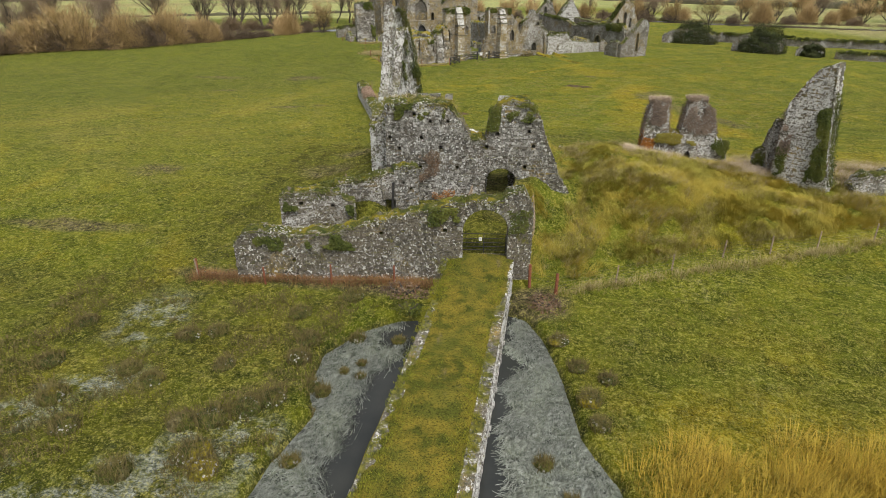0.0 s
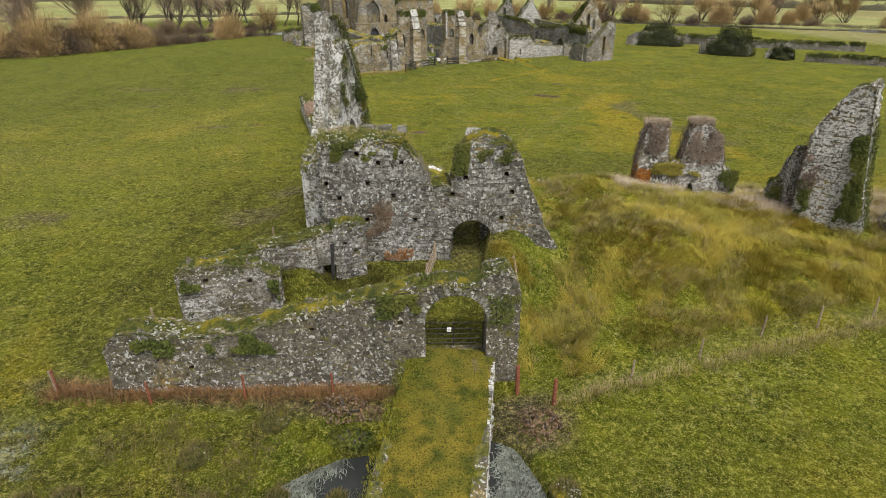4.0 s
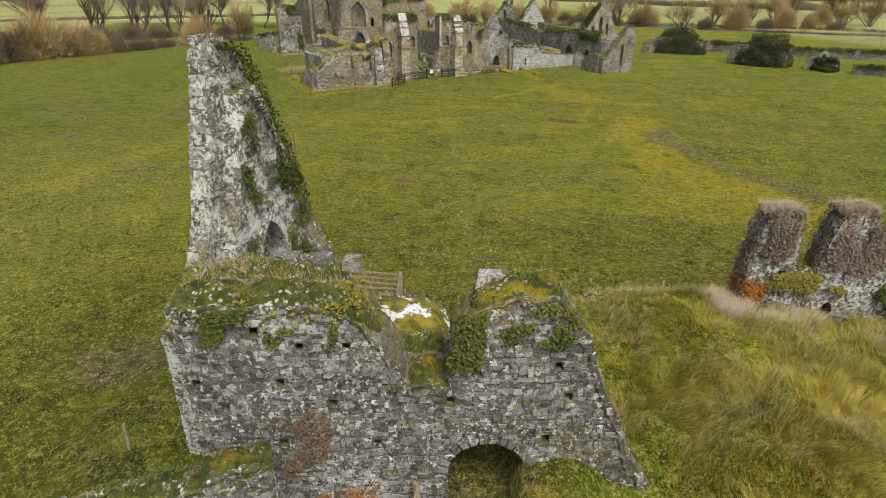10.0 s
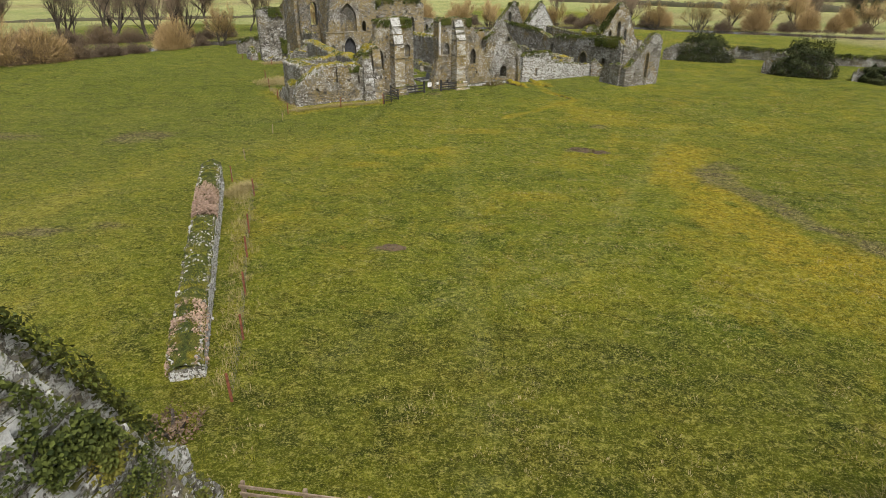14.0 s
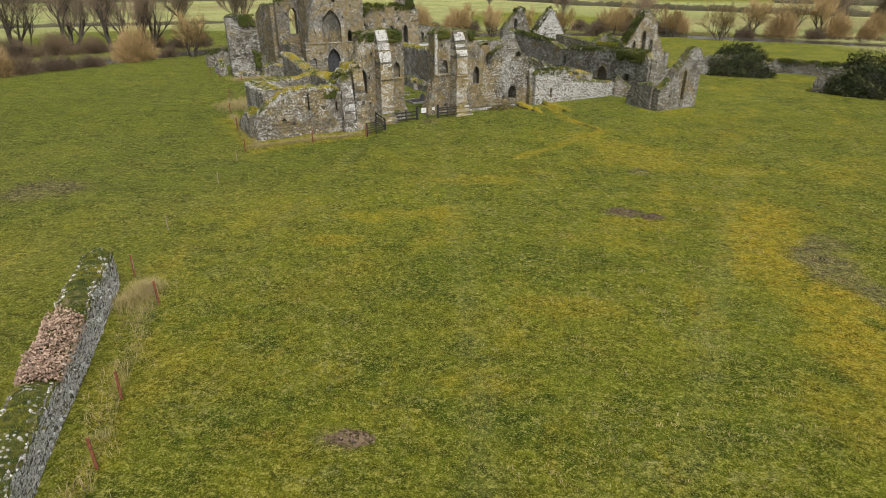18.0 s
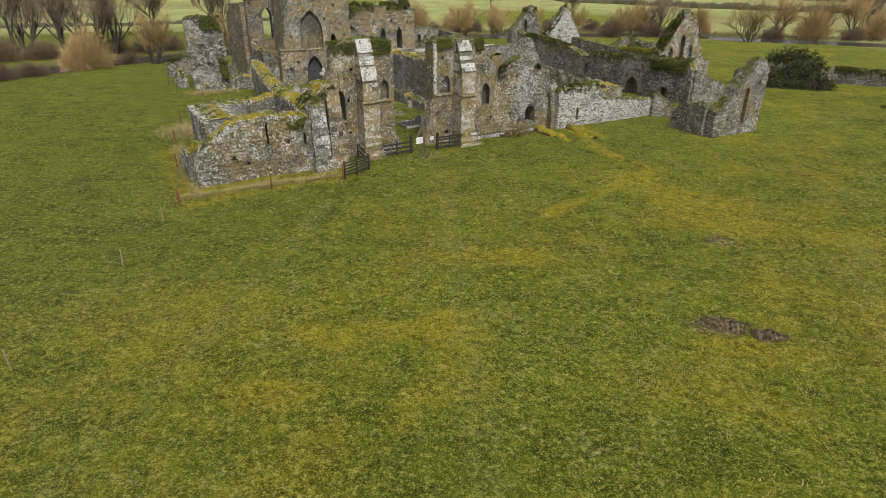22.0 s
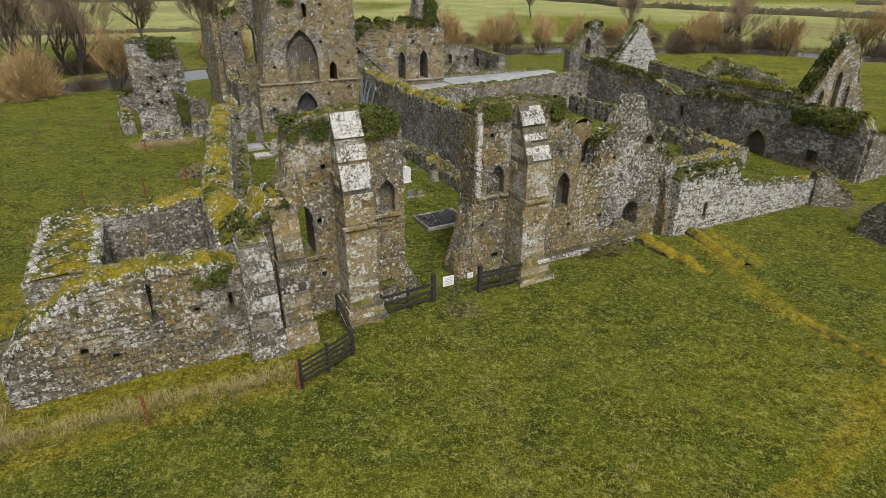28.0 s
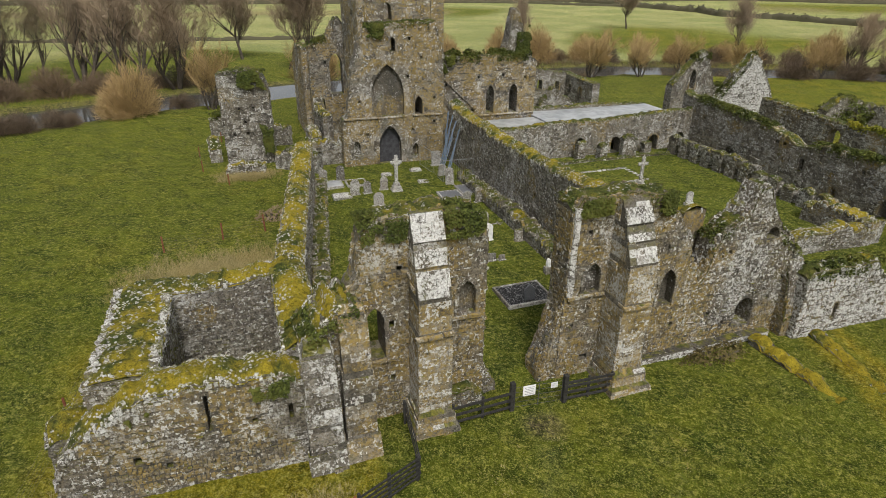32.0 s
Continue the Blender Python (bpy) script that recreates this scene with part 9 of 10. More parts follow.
# ---- graveyard ----
def headstone(u, v, w, h, d, label, material=None, top="round", tilt=0.0, turn=0.0, base=True, group="headstones"):
    t = thing("headstone", *abbey(u, v), -0.4, label, "headstone", group)
    m = pose(*abbey(u, v), -0.42, tilt, RNG.uniform(-3, 3), 35 + turn)
    bm = bmesh.new()
    if top == "round":
        pts = [(-w / 2, 0), (w / 2, 0), (w / 2, h - w * 0.4)] + [(w / 2 * math.cos(q), h - w * 0.4 + w * 0.4 * math.sin(q)) for q in np.linspace(0.15, math.pi - 0.15, 7)] + [(-w / 2, h - w * 0.4)]
    elif top == "ogee":
        pts = [(-w / 2, 0), (w / 2, 0), (w / 2, h * 0.72), (w * 0.36, h * 0.82), (w * 0.16, h * 0.9), (0, h), (-w * 0.16, h * 0.9), (-w * 0.36, h * 0.82), (-w / 2, h * 0.72)]
    else:
        pts = [(-w / 2, 0), (w / 2, 0), (w * 0.48, h * 0.96), (-w * 0.47, h)]
    f = bm.faces.new([bm.verts.new((x, -d / 2, z)) for x, z in pts])
    e = bmesh.ops.extrude_face_region(bm, geom=[f])
    bmesh.ops.translate(bm, verts=[q for q in e["geom"] if isinstance(q, bmesh.types.BMVert)], vec=(0, d, 0))
    bmesh.ops.recalc_face_normals(bm, faces=bm.faces)
    bmesh.ops.bevel(bm, geom=list(bm.edges), offset=0.012, segments=1, affect="EDGES")
    bmesh.ops.transform(bm, matrix=m, verts=bm.verts)
    part("slab", bm, material or HEADSTONE, t)
    if base:
        bm = bmesh.new()
        box_bm(bm, pose(*abbey(u, v), -0.5, 0, 0, 35 + turn), w * 1.25, d * 2.4, 0.2, 0.015)
        part("plinth", bm, material or HEADSTONE, t)
    return t


def celtic_cross(u, v, h, label, material, ring=True):
    t = thing("grave_cross", *abbey(u, v), -0.4, label, "cross")
    m = pose(*abbey(u, v), -0.42, 0, 0, 35)
    bm = bmesh.new()
    for i, s in enumerate((1.0, 0.78, 0.56)):
        box_bm(bm, m @ Matrix.Translation((0, 0, 0.26 * i)), s * 0.9, s * 0.75, 0.28, 0.03)
    part("stepped_base", bm, material, t)
    bm = bmesh.new()
    box_bm(bm, m @ Matrix.Translation((0, 0, 0.75)), 0.27, 0.2, h - 0.75, 0.03)
    box_bm(bm, m @ Matrix.Translation((0, 0, h - 0.72)), 0.95, 0.19, 0.25, 0.03)
    part("shaft", bm, material, t)
    if ring:
        bm = bmesh.new()
        verts = []
        for k in range(24):
            a = 6.2832 * k / 24
            for r, y in ((0.29, -0.07), (0.38, -0.07), (0.38, 0.07), (0.29, 0.07)):
                verts.append(bm.verts.new((r * math.cos(a), y, h - 0.6 + r * math.sin(a))))
        for k in range(24):
            for j in range(4):
                bm.faces.new((verts[4 * k + j], verts[4 * k + (j + 1) % 4], verts[4 * ((k + 1) % 24) + (j + 1) % 4], verts[4 * ((k + 1) % 24) + j]))
        bmesh.ops.transform(bm, matrix=m, verts=bm.verts)
        part("ring", bm, material, t)


def grave_plot(u0, u1, v0, v1, label, fill=GRAVEL, kerb=HEADSTONE):
    t = thing("kerbed_grave", *abbey((u0 + u1) / 2, (v0 + v1) / 2), -0.4, label, "grave", "kerbed graves")
    for a, b, w, d in (((u0 + u1) / 2, v0, u1 - u0 + 0.12, 0.12), ((u0 + u1) / 2, v1, u1 - u0 + 0.12, 0.12), (u0, (v0 + v1) / 2, 0.12, v1 - v0 - 0.12), (u1, (v0 + v1) / 2, 0.12, v1 - v0 - 0.12)):
        bm = bmesh.new()
        box_bm(bm, pose(*abbey(a, b), -0.6, 0, 0, 35), w, d, 0.42, 0.012)
        part("kerb", bm, kerb, t)
    bm = bmesh.new()
    box_bm(bm, pose(*abbey((u0 + u1) / 2, (v0 + v1) / 2), -0.6, 0, 0, 35), u1 - u0 - 0.13, v1 - v0 - 0.13, 0.38)
    part("grave_fill", bm, fill, t)


def graveyard():
    grave_plot(2.6, 5.3, 7.0, 9.15, "wide grave plot filled with dark chippings")
    headstone(3.95, 7.35, 0.62, 1.2, 0.13, "dark polished granite headstone with a pointed top", SLATE, "ogee")
    headstone(4.0, 12.7, 0.55, 0.55, 0.16, "short weathered headstone stump", top="flat")
    headstone(4.65, 12.55, 0.4, 0.42, 0.15, "short weathered headstone stump", top="flat")
    headstone(4.9, 15.5, 0.72, 1.3, 0.14, "pale white-crusted headstone with a rounded top", WHITE_MARBLE)
    headstone(5.3, 17.2, 0.78, 1.5, 0.16, "tall grey limestone headstone")
    headstone(-0.55, 24.0, 0.8, 1.15, 0.16, "leaning round-topped limestone headstone", tilt=-6)
    for u, v, w, h in ((-0.75, 27.1, 0.62, 1.1), (-1.85, 27.1, 0.75, 1.35), (0.7, 27.5, 0.62, 1.15), (-3.9, 30.3, 0.7, 1.4), (-2.3, 30.9, 0.7, 1.4), (6.4, 29.3, 0.7, 1.2), (6.3, 26.9, 0.7, 1.6), (7.2, 22.4, 0.75, 1.3), (6.1, 22.3, 0.6, 1.2)):
        headstone(u, v, w, h, 0.15, "round-topped limestone headstone, lichen-spotted", tilt=RNG.uniform(-7, 7), turn=RNG.uniform(-12, 12))
    headstone(7.0, 32.6, 0.9, 1.4, 0.2, "broad pale headstone leaning by the screen wall", top="flat", tilt=-8)
    headstone(6.9, 14.8, 0.6, 0.95, 0.2, "squat dark headstone by the nave wall", SHADE_STONE, "flat")
    celtic_cross(1.63, 26.9, 3.1, "tall ringed stone cross on a stepped base", HEADSTONE)
    celtic_cross(21.3, 21.2, 2.8, "slender pale stone cross on a block in the garth", HEADSTONE, False)
    headstone(22.9, 17.0, 0.62, 1.05, 0.14, "pale blue-grey headstone in the cloister garth", HEADSTONE)
    for u, v, a, b, lab in ((-2.95, 26.7, 1.5, 0.9, "pale ledger slab tilted on the grass"), (1.75, 30.9, 0.9, 0.5, "small pale slab in the grass"), (4.6, 31.4, 1.0, 0.6, "small crusted slab in the grass"), (4.3, 28.1, 0.9, 0.6, "small crusted slab in the grass")):
        t = thing("ledger_slab", *abbey(u, v), -0.4, lab, "slab", "grave slabs")
        bm = bmesh.new()
        box_bm(bm, pose(*abbey(u, v), -0.42, RNG.uniform(-4, 6), 3, 35 + RNG.uniform(-10, 10)), a, b, 0.3, 0.03)
        part("stone", bm, WHITE_STONE, t)
    grave_plot(-3.9, -2.4, 29.0, 30.6, "grave plot with pale chippings", CEMENT)
    grave_plot(-2.0, -0.4, 28.9, 30.4, "grassed kerbed grave plot", DECK_TURF)
    grave_plot(4.6, 6.3, 23.6, 25.2, "dark slab grave with kerbs", SLATE)
    grave_plot(6.5, 7.8, 24.0, 26.2, "dark kerbed grave plot", SLATE)
    t = thing("fallen_cross", *abbey(6.3, 17.9), -0.4, "flat stone cross lying in the grass", "cross")
    bm = bmesh.new()
    box_bm(bm, pose(*abbey(6.4, 17.9), -0.42, 0, 0, 35), 1.5, 0.16, 0.14, 0.02)
    box_bm(bm, pose(*abbey(6.8, 17.9), -0.42, 0, 0, 35), 0.16, 0.6, 0.15, 0.02)
    part("stone", bm, SHADE_STONE, t)
    # small white grave ornaments
    for u, v, lab in ((7.6, 21.3, "white carved grave figure on a dark base"), (6.6, 10.1, "white wreath on a dark grave stone")):
        t = thing("grave_ornament", *abbey(u, v), -0.4, lab, "ornament")
        bm = bmesh.new()
        box_bm(bm, pose(*abbey(u, v), -0.45, 0, 0, 35), 0.5, 0.35, 0.5, 0.03)
        part("base", bm, SHADE_STONE, t)
        bm = bmesh.new()
        bmesh.ops.create_icosphere(bm, subdivisions=2, radius=0.22, matrix=pose(*abbey(u, v), 0.25) @ Matrix.Diagonal((0.8, 0.7, 1.6, 1)))
        for q in bm.verts:
            q.co += Vector((RNG.uniform(-.04, .04), RNG.uniform(-.04, .04), RNG.uniform(-.05, .05)))
        part("figure", bm, WHITE_MARBLE, t)
    # props and mesh fencing that hold the nave corner
    t = thing("steel_shoring", *abbey(8.3, 31.5), -0.4, "blue-grey steel props shoring the nave wall", "shoring")
    for u, v, w, h in ((8.55, 32.5, -1.2, 4.2), (8.55, 31.6, -1.4, 3.9), (8.55, 30.7, -1.1, 3.4), (8.4, 33.3, -0.4, 4.4)):
        bm = bmesh.new()
        rod_bm(bm, at(u + w, v, -0.45), at(u, v, h), 0.07, 6)
        part("prop", bm, BLUE_STEEL, t)
        bm = bmesh.new()
        rod_bm(bm, at(u + w, v - 0.5, -0.45), at(u, v + 0.8, h * 0.6), 0.05, 6)
        part("brace", bm, BLUE_STEEL, t)
    t = thing("mesh_panel_fence", *abbey(6.8, 29), -0.4, "galvanised mesh panels round the shoring", "fence")
    corners = [(5.6, 33.2), (5.9, 30.2), (6.0, 27.6), (8.6, 27.4)]
    for (a, b), (c, d) in zip(corners, corners[1:]):
        bm = bmesh.new()
        for p, q in (((a, b, -0.3), (c, d, -0.3)), ((a, b, 1.6), (c, d, 1.6)), ((a, b, -0.4), (a, b, 1.65)), ((c, d, -0.4), (c, d, 1.65))):
            rod_bm(bm, at(*p), at(*q), 0.025)
        part("panel_frame", bm, STEEL, t)
        bm = bmesh.new()
        for i in range(1, 14):
            k = i / 14
            rod_bm(bm, at(a + (c - a) * k, b + (d - b) * k, -0.3), at(a + (c - a) * k, b + (d - b) * k, 1.6), 0.006, 3)
        part("mesh_infill", bm, STEEL, t)
    # old kerb lines in the garth
    k = Blocks()
    path = [(17.6, 26.4), (23.4, 26.4), (23.4, 23.0), (18.5, 22.8), (17.6, 26.4)]
    for p, q in zip(path, path[1:]):
        n = int(math.hypot(q[0] - p[0], q[1] - p[1]) / 0.5)
        for i in range(n):
            u, v = p[0] + (q[0] - p[0]) * i / n, p[1] + (q[1] - p[1]) * i / n
            k.add(at(u, v, -0.42), EU, EV, EZ, -0.2, 0.2, -0.14, 0.14, 0.1, 0.2)
    t = thing("garth_path_kerb", *abbey(20.5, 24.5), -0.4, "pale kerb stones outlining an old path", "kerb")
    k.mesh("kerb_stones", WHITE_STONE, t)
    t = thing("old_foundation", *abbey(15, -4), -0.4, "mossy yellow foundation ridges before the west front", "foundation")
    abbey_wall("footing", t, (16.4, 0.3), (15.4, -4.6), 0.75, [(0, -0.2), (2, -0.33), (5, -0.45)], -0.6, stone=CRUST_STONE, cap=YELLOW_MOSS, faces="", rubble=0.3, rough_top=0.12, dome=0.2)
    abbey_wall("footing", t, (12.9, 0.4), (13.0, -4.4), 0.8, [(0, 0.05), (2, -0.25), (4.8, -0.44)], -0.6, stone=CRUST_STONE, cap=YELLOW_MOSS, faces="", rubble=0.4, rough_top=0.15, dome=0.2)
    abbey_wall("footing", t, (13.4, -8.3), (12.9, -13.0), 0.6, [(0, -0.42), (4.7, -0.45)], -0.65, stone=CRUST_STONE, cap=YELLOW_MOSS, faces="", rubble=0.2, rough_top=0.08, dome=0.15)


graveyard()


# ---- grasses, rushes and water weed ----
def scatter(n, x0, x1, y0, y1, keep=None):
    x, y = RNG.uniform(x0, x1, n), RNG.uniform(y0, y1, n)
    if keep is not None:
        k = keep(x, y)
        x, y = x[k], y[k]
    return x, y


def off_walls(x, y):
    """Keeps meadow grass off buildings, water and the causeway."""
    u, v = to_abbey(x, y)
    bad = ((u > -17) & (u < 16) & (v > -0.6) & (v < 10)) | ((u > -9) & (u < 50) & (v > -0.6) & (v < 60))
    bad |= (x > -11.6) & (x < 2) & (y > 34.4) & (y < 38.2)
    bad |= (x > -11.6) & (x < -3.5) & (y > 34.4) & (y < 44)
    bad |= (y < 27.6) & (x > moat_left(y) - 0.2) & (x < moat_right(y) + 0.2)
    bad |= (y > 26) & (y < 29) & (x > -16.5) & (x < 0)
    return ~bad


def meadow():
    def keep(x, y):
        soggy = (y < 27) | ((x > -20) & (x < 0.5) & (y < 46))
        near = ~soggy & (np.abs(x + 2.5 + 0.165 * (y - 12)) < 14 + 0.42 * (y - 8))
        return off_walls(x, y) & near & (fbm(x / 0.8, y / 0.8, 61) > 0.50)
    def lush(x, y):
        u, v = to_abbey(x, y)
        return v - 0.1 * u + 6 * (fbm(x / 5, y / 5, 65) - 0.5) > -9
    x, y = scatter(125000, -60, 48, 8, 118, keep)
    green = lush(x, y)
    for k, mat, name, label in ((~green, MEADOW, "meadow_grass", "short uneven meadow grass of the pasture"), (green, LUSH, "lush_grass", "deep green grass before the ruins")):
        blades(name, x[k], y[k], height(x[k], y[k]), 0.06 + 0.14 * fbm(x[k] / 2.5, y[k] / 2.5, 63), mat, 7, 0.10, 0.012, 1.3, None, "stuff", label, "grass")
    x, y = scatter(26000, -24, 22, 8, 47, lambda x, y: off_walls(x, y) & ((y < 27) | ((x > -20) & (x < -1.9))) & (fbm(x / 0.9, y / 0.9, 62) > 0.46))
    green = x > 1.5
    for k, mat, name, label in ((~green, RANK, "rank_grass", "dark rank grass of the marsh and court"), (green, TUSSOCK, "bank_grass", "coarse grass on the bank beside the moat")):
        blades(name, x[k], y[k], height(x[k], y[k]), 0.10 + 0.16 * fbm(x[k] / 2.5, y[k] / 2.5, 63), mat, 7, 0.13, 0.014, 1.3, None, "stuff", label, "grass")
    x, y = scatter(18000, -45, 40, 8, 116, lambda x, y: keep(x, y) & ~lush(x, y) & (fbm(x / 3.1, y / 3.1, 67) > 0.52))
    blades("pale_tussocks", x, y, height(x, y), 0.16, TUSSOCK, 8, 0.18, 0.016, 1.3, None, "stuff", "pale yellowish tussocks in the pasture", "grass")
    x, y = scatter(20000, -14, 34, 46, 112, lambda x, y: off_walls(x, y) & (fbm(x / 1.1, y / 1.1, 71) > 0.62) & (fbm(x / 9, y / 9, 73) > 0.48))
    blades("ochre_tufts", x, y, height(x, y), 0.10, DRY_GRASS, 5, 0.16, 0.03, 1.3, None, "stuff", "small ochre tufts scattered in the pasture", "grass")


def mound_grass():
    def keep(x, y):
        return (smooth(-2, -1, x) * smooth(27, 29.5, y) * smooth(46.6, 45.6, y) > 0.5) & ~((x < 2.6) & (y > 34.8) & (y < 37.4)) & (y > 27.5 + 0.42 * np.maximum(x, 0)) & (fbm(x / 1.3, y / 1.3, 75) > 0.36)
    x, y = scatter(15000, -1.6, 26, 28, 46.5, lambda x, y: keep(x, y) & ((x > 6) | (y < 44.2 + 0.2 * (x + 1.95))))
    sway = 6.2832 * fbm(x / 3.3, y / 3.3, 74) * 1.6 - 2.2
    tall = (0.30 + 0.36 * fbm(x / 1.7, y / 1.7, 72)) * np.where((x < 7) & (y > 40.5), 0.45, 1.0)
    for k in range(4):
        m = (np.floor(sway / 1.5708).astype(int) % 4) == k
        turn = 1.5708 * k + 0.8
        blades("mound_grass", x[m], y[m], height(x[m], y[m]) - 0.02, tall[m], MATTED, 16, 0.20, 0.014, 0.7, None, "stuff", "long matted golden-green grass on the mound", "grass", (0.75 * math.cos(turn), 0.75 * math.sin(turn) - 0.25))
    x, y = scatter(7500, 0.5, 26, 28, 46.5, lambda x, y: keep(x, y) & (fbm(x / 2.1, y / 2.1, 76) > 0.5))
    blades("mound_straw", x, y, height(x, y), 0.5, DRY_GRASS, 10, 0.14, 0.013, 0.9, None, "stuff", "tufts of straw-coloured grass on the mound", "grass", (0.45, -0.2))
    x, y = scatter(5000, 6, 26, 42.5, 47.5, lambda x, y: (y > 43.6 - 0.06 * x) & (fbm(x / 1.6, y / 1.6, 78) > 0.4))
    blades("crest_straw", x, y, height(x, y), 0.45, PINK_STRAW, 9, 0.2, 0.012, 0.9, None, "stuff", "bleached straw along the mound's crest", "grass", (0.4, 0.1))
    x, y = scatter(1300, 6, 30, 45.4, 49.5, lambda x, y: fbm(x / 1.6, y / 1.6, 77) > 0.42)
    blades("mound_dry_grass", x, y, height(x, y), 0.55, DRY_GRASS, 12, 0.25, 0.022, 0.8, None, "stuff", "pale dead grass along the mound's crest", "grass", (0.3, 0.1))
    x, y = scatter(2600, -13.5, 0, 28.8, 34.5, lambda x, y: (x < -4.7) & (fbm(x, y, 79) > 0.42))
    blades("court_grass", x, y, height(x, y), 0.28, RANK, 12, 0.24, 0.016, 1.0, None, "stuff", "rank grass in the gatehouse court", "grass")


def dry_margins():
    pts = [((-21.6, 72.4), (-21.4, 74.4), 0.8, 160, 0.5), ((1.2, 26.8), (24, 36), 0.4, 420, 0.35), ((-12.6, 51.4), (-21.4, 74.6), 0.8, 220, 0.32), ((2, 47.2), (14, 48.6), 0.6, 900, 0.5), ((-9.4, 45.4), (-6.6, 45.6), 0.8, 110, 0.35)]
    q = [(abbey(-8, -2.4), abbey(-18.5, -1.6), 0.5, 300, 0.3), (abbey(-17.6, -2), abbey(-17.2, 11), 0.5, 200, 0.35), (abbey(-15.5, 15.5), abbey(-9.5, 16.5), 2.8, 2200, 0.4), (abbey(-11.5, 34.5), abbey(-8, 34.5), 1.4, 420, 0.4)]
    n = 700
    t = RNG.uniform(0, 1, n)
    x, y = -18.6 + 13.6 * t + RNG.normal(0, 0.2, n), 25.5 + 1.1 * t + RNG.normal(0, 0.28, n)
    blades("rusty_grass", x, y, height(x, y), 0.34, RUST_GRASS, 12, 0.22, 0.014, 1.0, None, "stuff", "rust-brown dead grass before the gate wall", "grass")
    X, Y, H = [], [], []
    for a, b, w, n, h in pts + q:
        t = RNG.uniform(0, 1, n)
        X.append(a[0] + (b[0] - a[0]) * t + RNG.normal(0, w / 2, n))
        Y.append(a[1] + (b[1] - a[1]) * t + RNG.normal(0, w / 2, n))
        H.append(np.full(n, h))
    X, Y, H = map(np.concatenate, (X, Y, H))
    blades("dead_grass", X, Y, height(X, Y), H, DRY_GRASS, 12, 0.24, 0.014, 1.0, None, "stuff", "bleached dead grass along fences and walls", "grass")


def rush_clump(x, y, r, h, material=RUSH, label="clump of brown rushes in the marsh", n=150, z=None, group="rush clumps"):
    z = ground_z(x, y) if z is None else z
    t = thing("rush_clump", x, y, z, label, "rushes", group)
    a, d = RNG.uniform(0, 6.2832, n), r * np.sqrt(RNG.uniform(0, 1, n))
    blades("tuft", x + d * np.cos(a), y + d * np.sin(a), np.full(n, z - 0.05), h * (1.1 - 0.5 * d / r), material, 3, 0.06, 0.022, 0.75, t, "")
    bm = bmesh.new()
    bmesh.ops.create_icosphere(bm, subdivisions=2, radius=1, matrix=Matrix.Translation((x, y, z)) @ Matrix.Diagonal((r * 0.95, r * 0.95, h * 0.35, 1)))
    for q in bm.verts:
        q.co += Vector((RNG.uniform(-.04, .04), RNG.uniform(-.04, .04), RNG.uniform(-.05, .05)))
    part("tussock_base", bm, TURF_CAP, t)


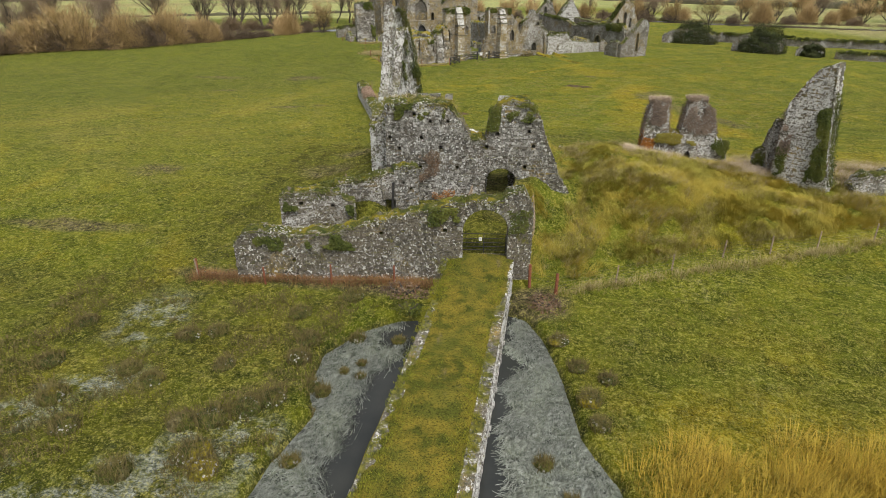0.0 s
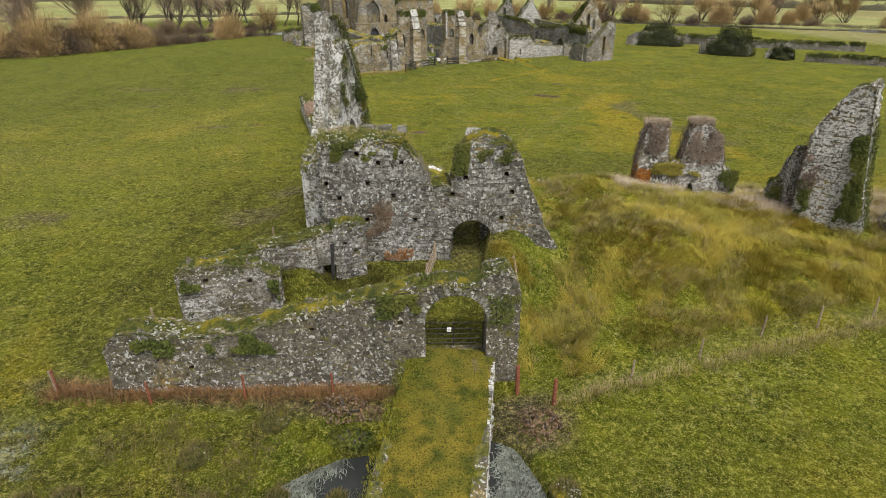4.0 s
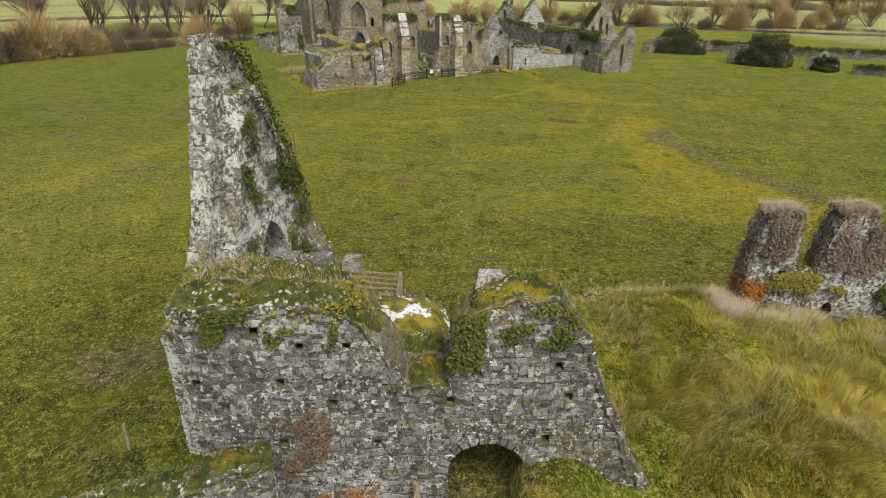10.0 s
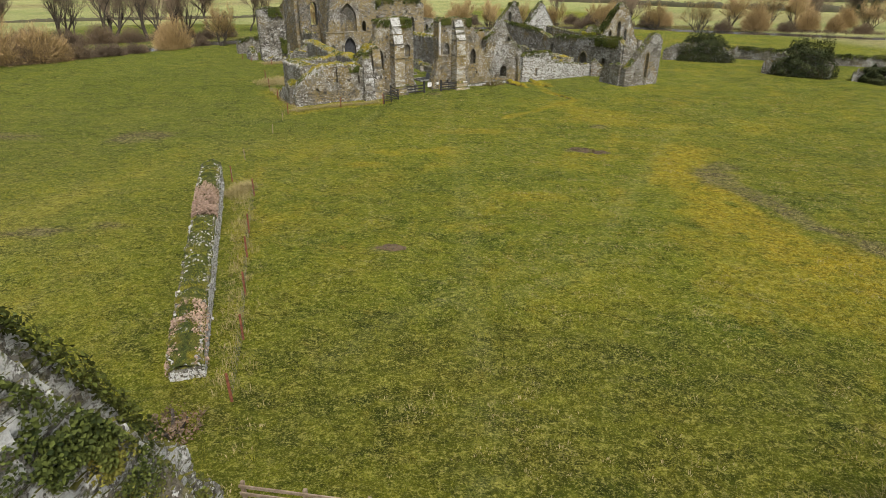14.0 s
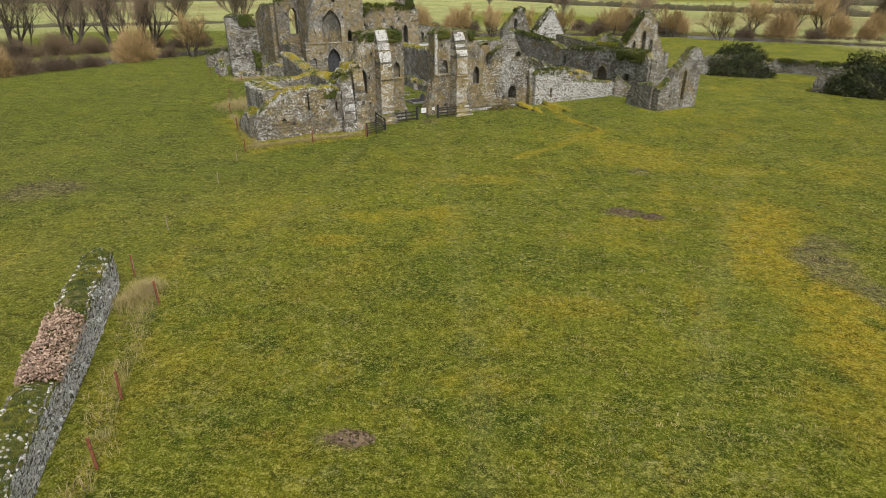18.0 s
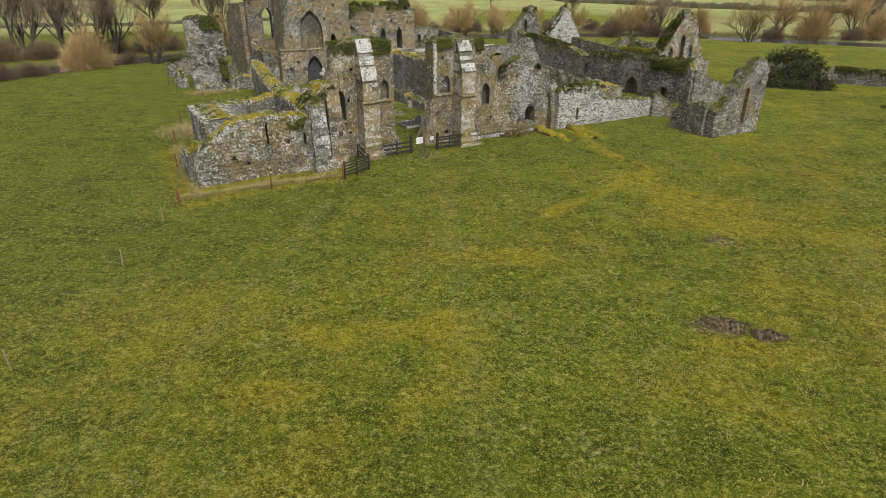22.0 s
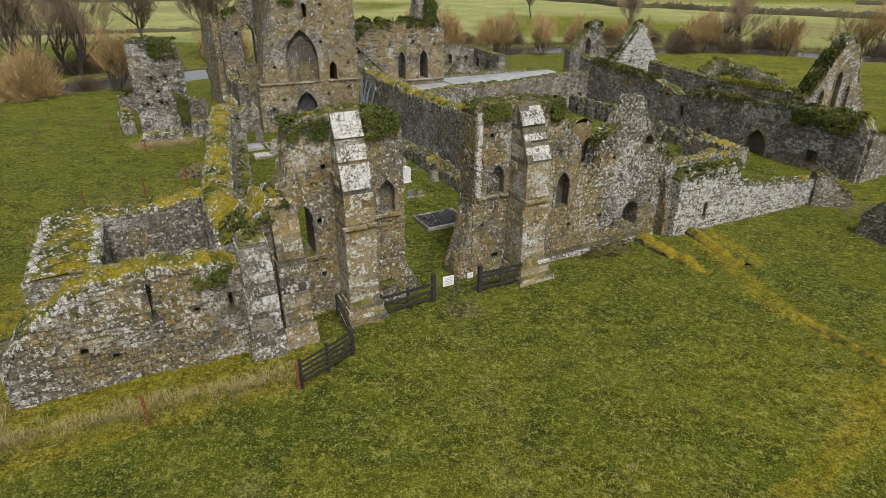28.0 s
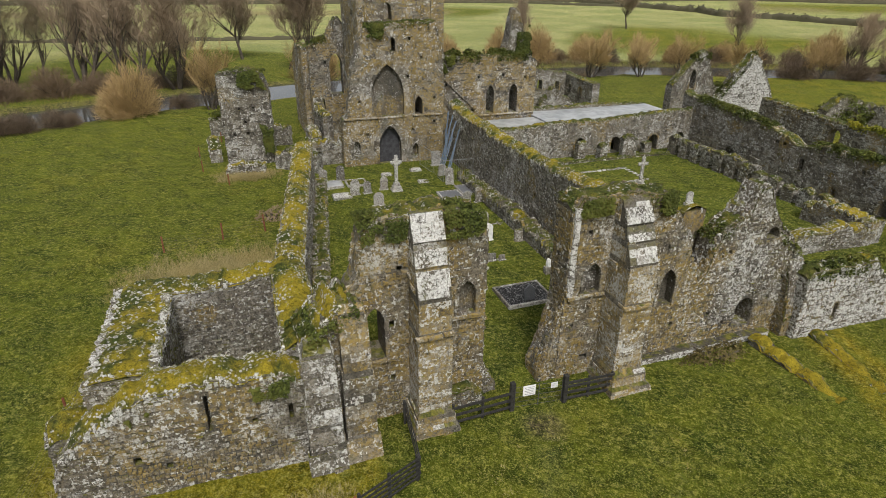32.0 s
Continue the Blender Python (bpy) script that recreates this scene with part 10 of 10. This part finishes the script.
def marsh():
    W = WATER_Z
    for x, y, r, h in ((-8.0, 22.0, 0.42, 0.55), (-6.0, 22.2, 0.34, 0.4), (-8.9, 18.3, 0.5, 0.6), (-8.5, 16.6, 0.45, 0.5), (-8.2, 18.0, 0.35, 0.5), (-9.6, 15.0, 0.4, 0.5), (-8.9, 14.4, 0.38, 0.5), (-8.0, 14.2, 0.35, 0.45), (0.9, 15.6, 0.36, 0.5), (1.8, 14.0, 0.36, 0.55), (2.6, 12.6, 0.3, 0.4),
                       (-7.2, 20.2, 0.22, 0.3), (-7.8, 19.5, 0.2, 0.3), (-7.0, 19.3, 0.2, 0.3)):
        rush_clump(x, y, r, h, RUSH, "tussock of brown sedge standing in the moat", z=W)
    for x, y, r, h in ((-13.5, 12.4, 0.6, 0.8), (-11.3, 13.6, 0.7, 0.85), (-10.6, 13.0, 0.55, 0.6), (-9.8, 16.8, 0.6, 0.8), (-10.6, 16.2, 0.7, 0.8), (-11.6, 15.4, 0.7, 0.8), (-12.6, 15.0, 0.6, 0.7), (-9.8, 19.5, 0.5, 0.8), (-9.9, 20.9, 0.5, 0.7), (-14.4, 20.8, 0.5, 0.7), (-15.6, 20.4, 0.6, 0.7), (-16.6, 17.5, 0.5, 0.6),
                       (-18.4, 15.4, 0.6, 0.8), (-20.3, 17.4, 0.6, 0.7), (-15.2, 17.0, 0.55, 0.6), (2.6, 18.8, 0.5, 0.7), (2.9, 17.4, 0.4, 0.6), (3.4, 20.3, 0.4, 0.5), (2.2, 21.0, 0.45, 0.6), (1.4, 22.8, 0.5, 0.5), (-16.8, 14.0, 0.6, 0.7), (-21.0, 20.5, 0.5, 0.6), (18.6, 22.5, 0.6, 0.5), (-12.8, 18.5, 0.5, 0.6), (-11.2, 23.0, 0.6, 0.6), (-9.0, 24.8, 0.6, 0.5), (-0.4, 17.2, 0.3, 0.5), (-0.7, 19.2, 0.25, 0.5), (-0.8, 21.3, 0.25, 0.5)):
        rush_clump(x, y, r, h)
    x, y = scatter(21000, -10, 5.5, 9, 25.6, lambda x, y: ((x > moat_left(y) - 0.1) & (x < moat_right(y) + 0.1)) & ~((x > -5.6) & (x < -0.9)) & ((fbm(x / 1.5, y / 1.5, 83) + 0.4 * smooth(-5.8, -7.4, x) + 0.4 * smooth(-0.9, 0.2, x)) > 0.6))
    a = RNG.normal(0.9, 0.7, len(x))
    l, w = RNG.uniform(0.15, 0.5, len(x)), 0.010
    k = 4
    X, Y, A, Lh = np.repeat(x, k) + RNG.normal(0, 0.12, k * len(x)), np.repeat(y, k) + RNG.normal(0, 0.12, k * len(x)), np.repeat(a, k) + RNG.normal(0, 0.25, k * len(x)), np.repeat(l, k)
    dx, dy = np.cos(A), np.sin(A)
    z = np.full(len(X), W + 0.006) + RNG.uniform(0, 0.03, len(X))
    v = np.stack([np.stack([X - dx * Lh - dy * w, Y - dy * Lh + dx * w, z], 1), np.stack([X - dx * Lh + dy * w, Y - dy * Lh - dx * w, z], 1), np.stack([X + dy * w * 2.2 + dx * 0.2 * Lh, Y - dx * w * 2.2 + dy * 0.2 * Lh, z + 0.012], 1), np.stack([X + dx * Lh, Y + dy * Lh, z], 1)], 1).reshape(-1, 3)
    i = 4 * np.arange(len(X))[:, None]
    quick("water_weed", v, np.concatenate([i + [0, 1, 2], i + [1, 3, 2]]), WEED, None, "stuff", "pale flattened weed floating on the moat", "water weed")
    x, y = scatter(7000, -24, -8.5, 8, 26, lambda x, y: fbm(x / 1.8, y / 1.8, 85) > 0.5)
    blades("marsh_grass", x, y, height(x, y), 0.22, RUSH, 6, 0.2, 0.024, 1.0, None, "stuff", "dark rank marsh grass beside the moat", "grass")
    # bright osier bed
    t = thing("osier_bed", 9, 14.5, -1.3, "bed of bright yellow osier stems", "shrub")
    n = 900
    x, y = RNG.uniform(3.8, 19, n), RNG.uniform(9, 20, n)
    ok = (y < 15.2 + 0.22 * (x - 4) + 2.2 * fbm(x / 2, y / 2, 87)) & (x > moat_right(y) + 0.3)
    blades("cane_stand", x[ok], y[ok], height(x[ok], y[ok]), 1.0, OSIER, 46, 0.55, 0.012, 0.9, t, "stuff")


meadow()
mound_grass()
dry_margins()
marsh()


def nettles():
    """Dark brambles and low scrub at wall feet and in the pasture."""
    for x, y, rx, ry, h, m, lab in ((-6.5, 25.6, 1.6, 0.7, 0.5, DRY_IVY, "rusty bramble at the causeway's shoulder"), (0.7, 25.6, 1.1, 0.9, 0.45, DRY_IVY, "rusty bramble beside the gateway"), (-6.0, 24.3, 1.0, 0.6, 0.35, IVY, "dark wet weeds under the causeway"), (3.9, 87.1, 1.3, 0.7, 0.25, THICKET, "low brown thistle patch in the pasture"),
                                     (5.4, 86.4, 0.8, 0.5, 0.2, THICKET, "low brown thistle patch in the pasture"), (-9.2, 64.9, 0.8, 0.4, 0.14, THICKET, "low brown thistle patch in the pasture"), (-13.5, 49.5, 1.0, 1.2, 0.7, DRY_IVY, "bramble at the paddock wall's end")):
        clump("bramble", x, y, ground_z(x, y), rx, ry, h, 700, m, lab, "bramble", 0.06, "brambles")
    clump("bramble", *abbey(10.2, 0.1), -0.5, 2.2, 0.7, 0.6, 1500, RUSH, "brown bramble under the west range gable", "bramble", 0.07, "brambles", AT)
    clump("bramble", *abbey(-8.6, 24.0), -0.5, 1.2, 0.9, 1.0, 900, TWIG, "leafless bush beside the nave wall", "bramble", 0.07, "brambles", AT)


nettles()
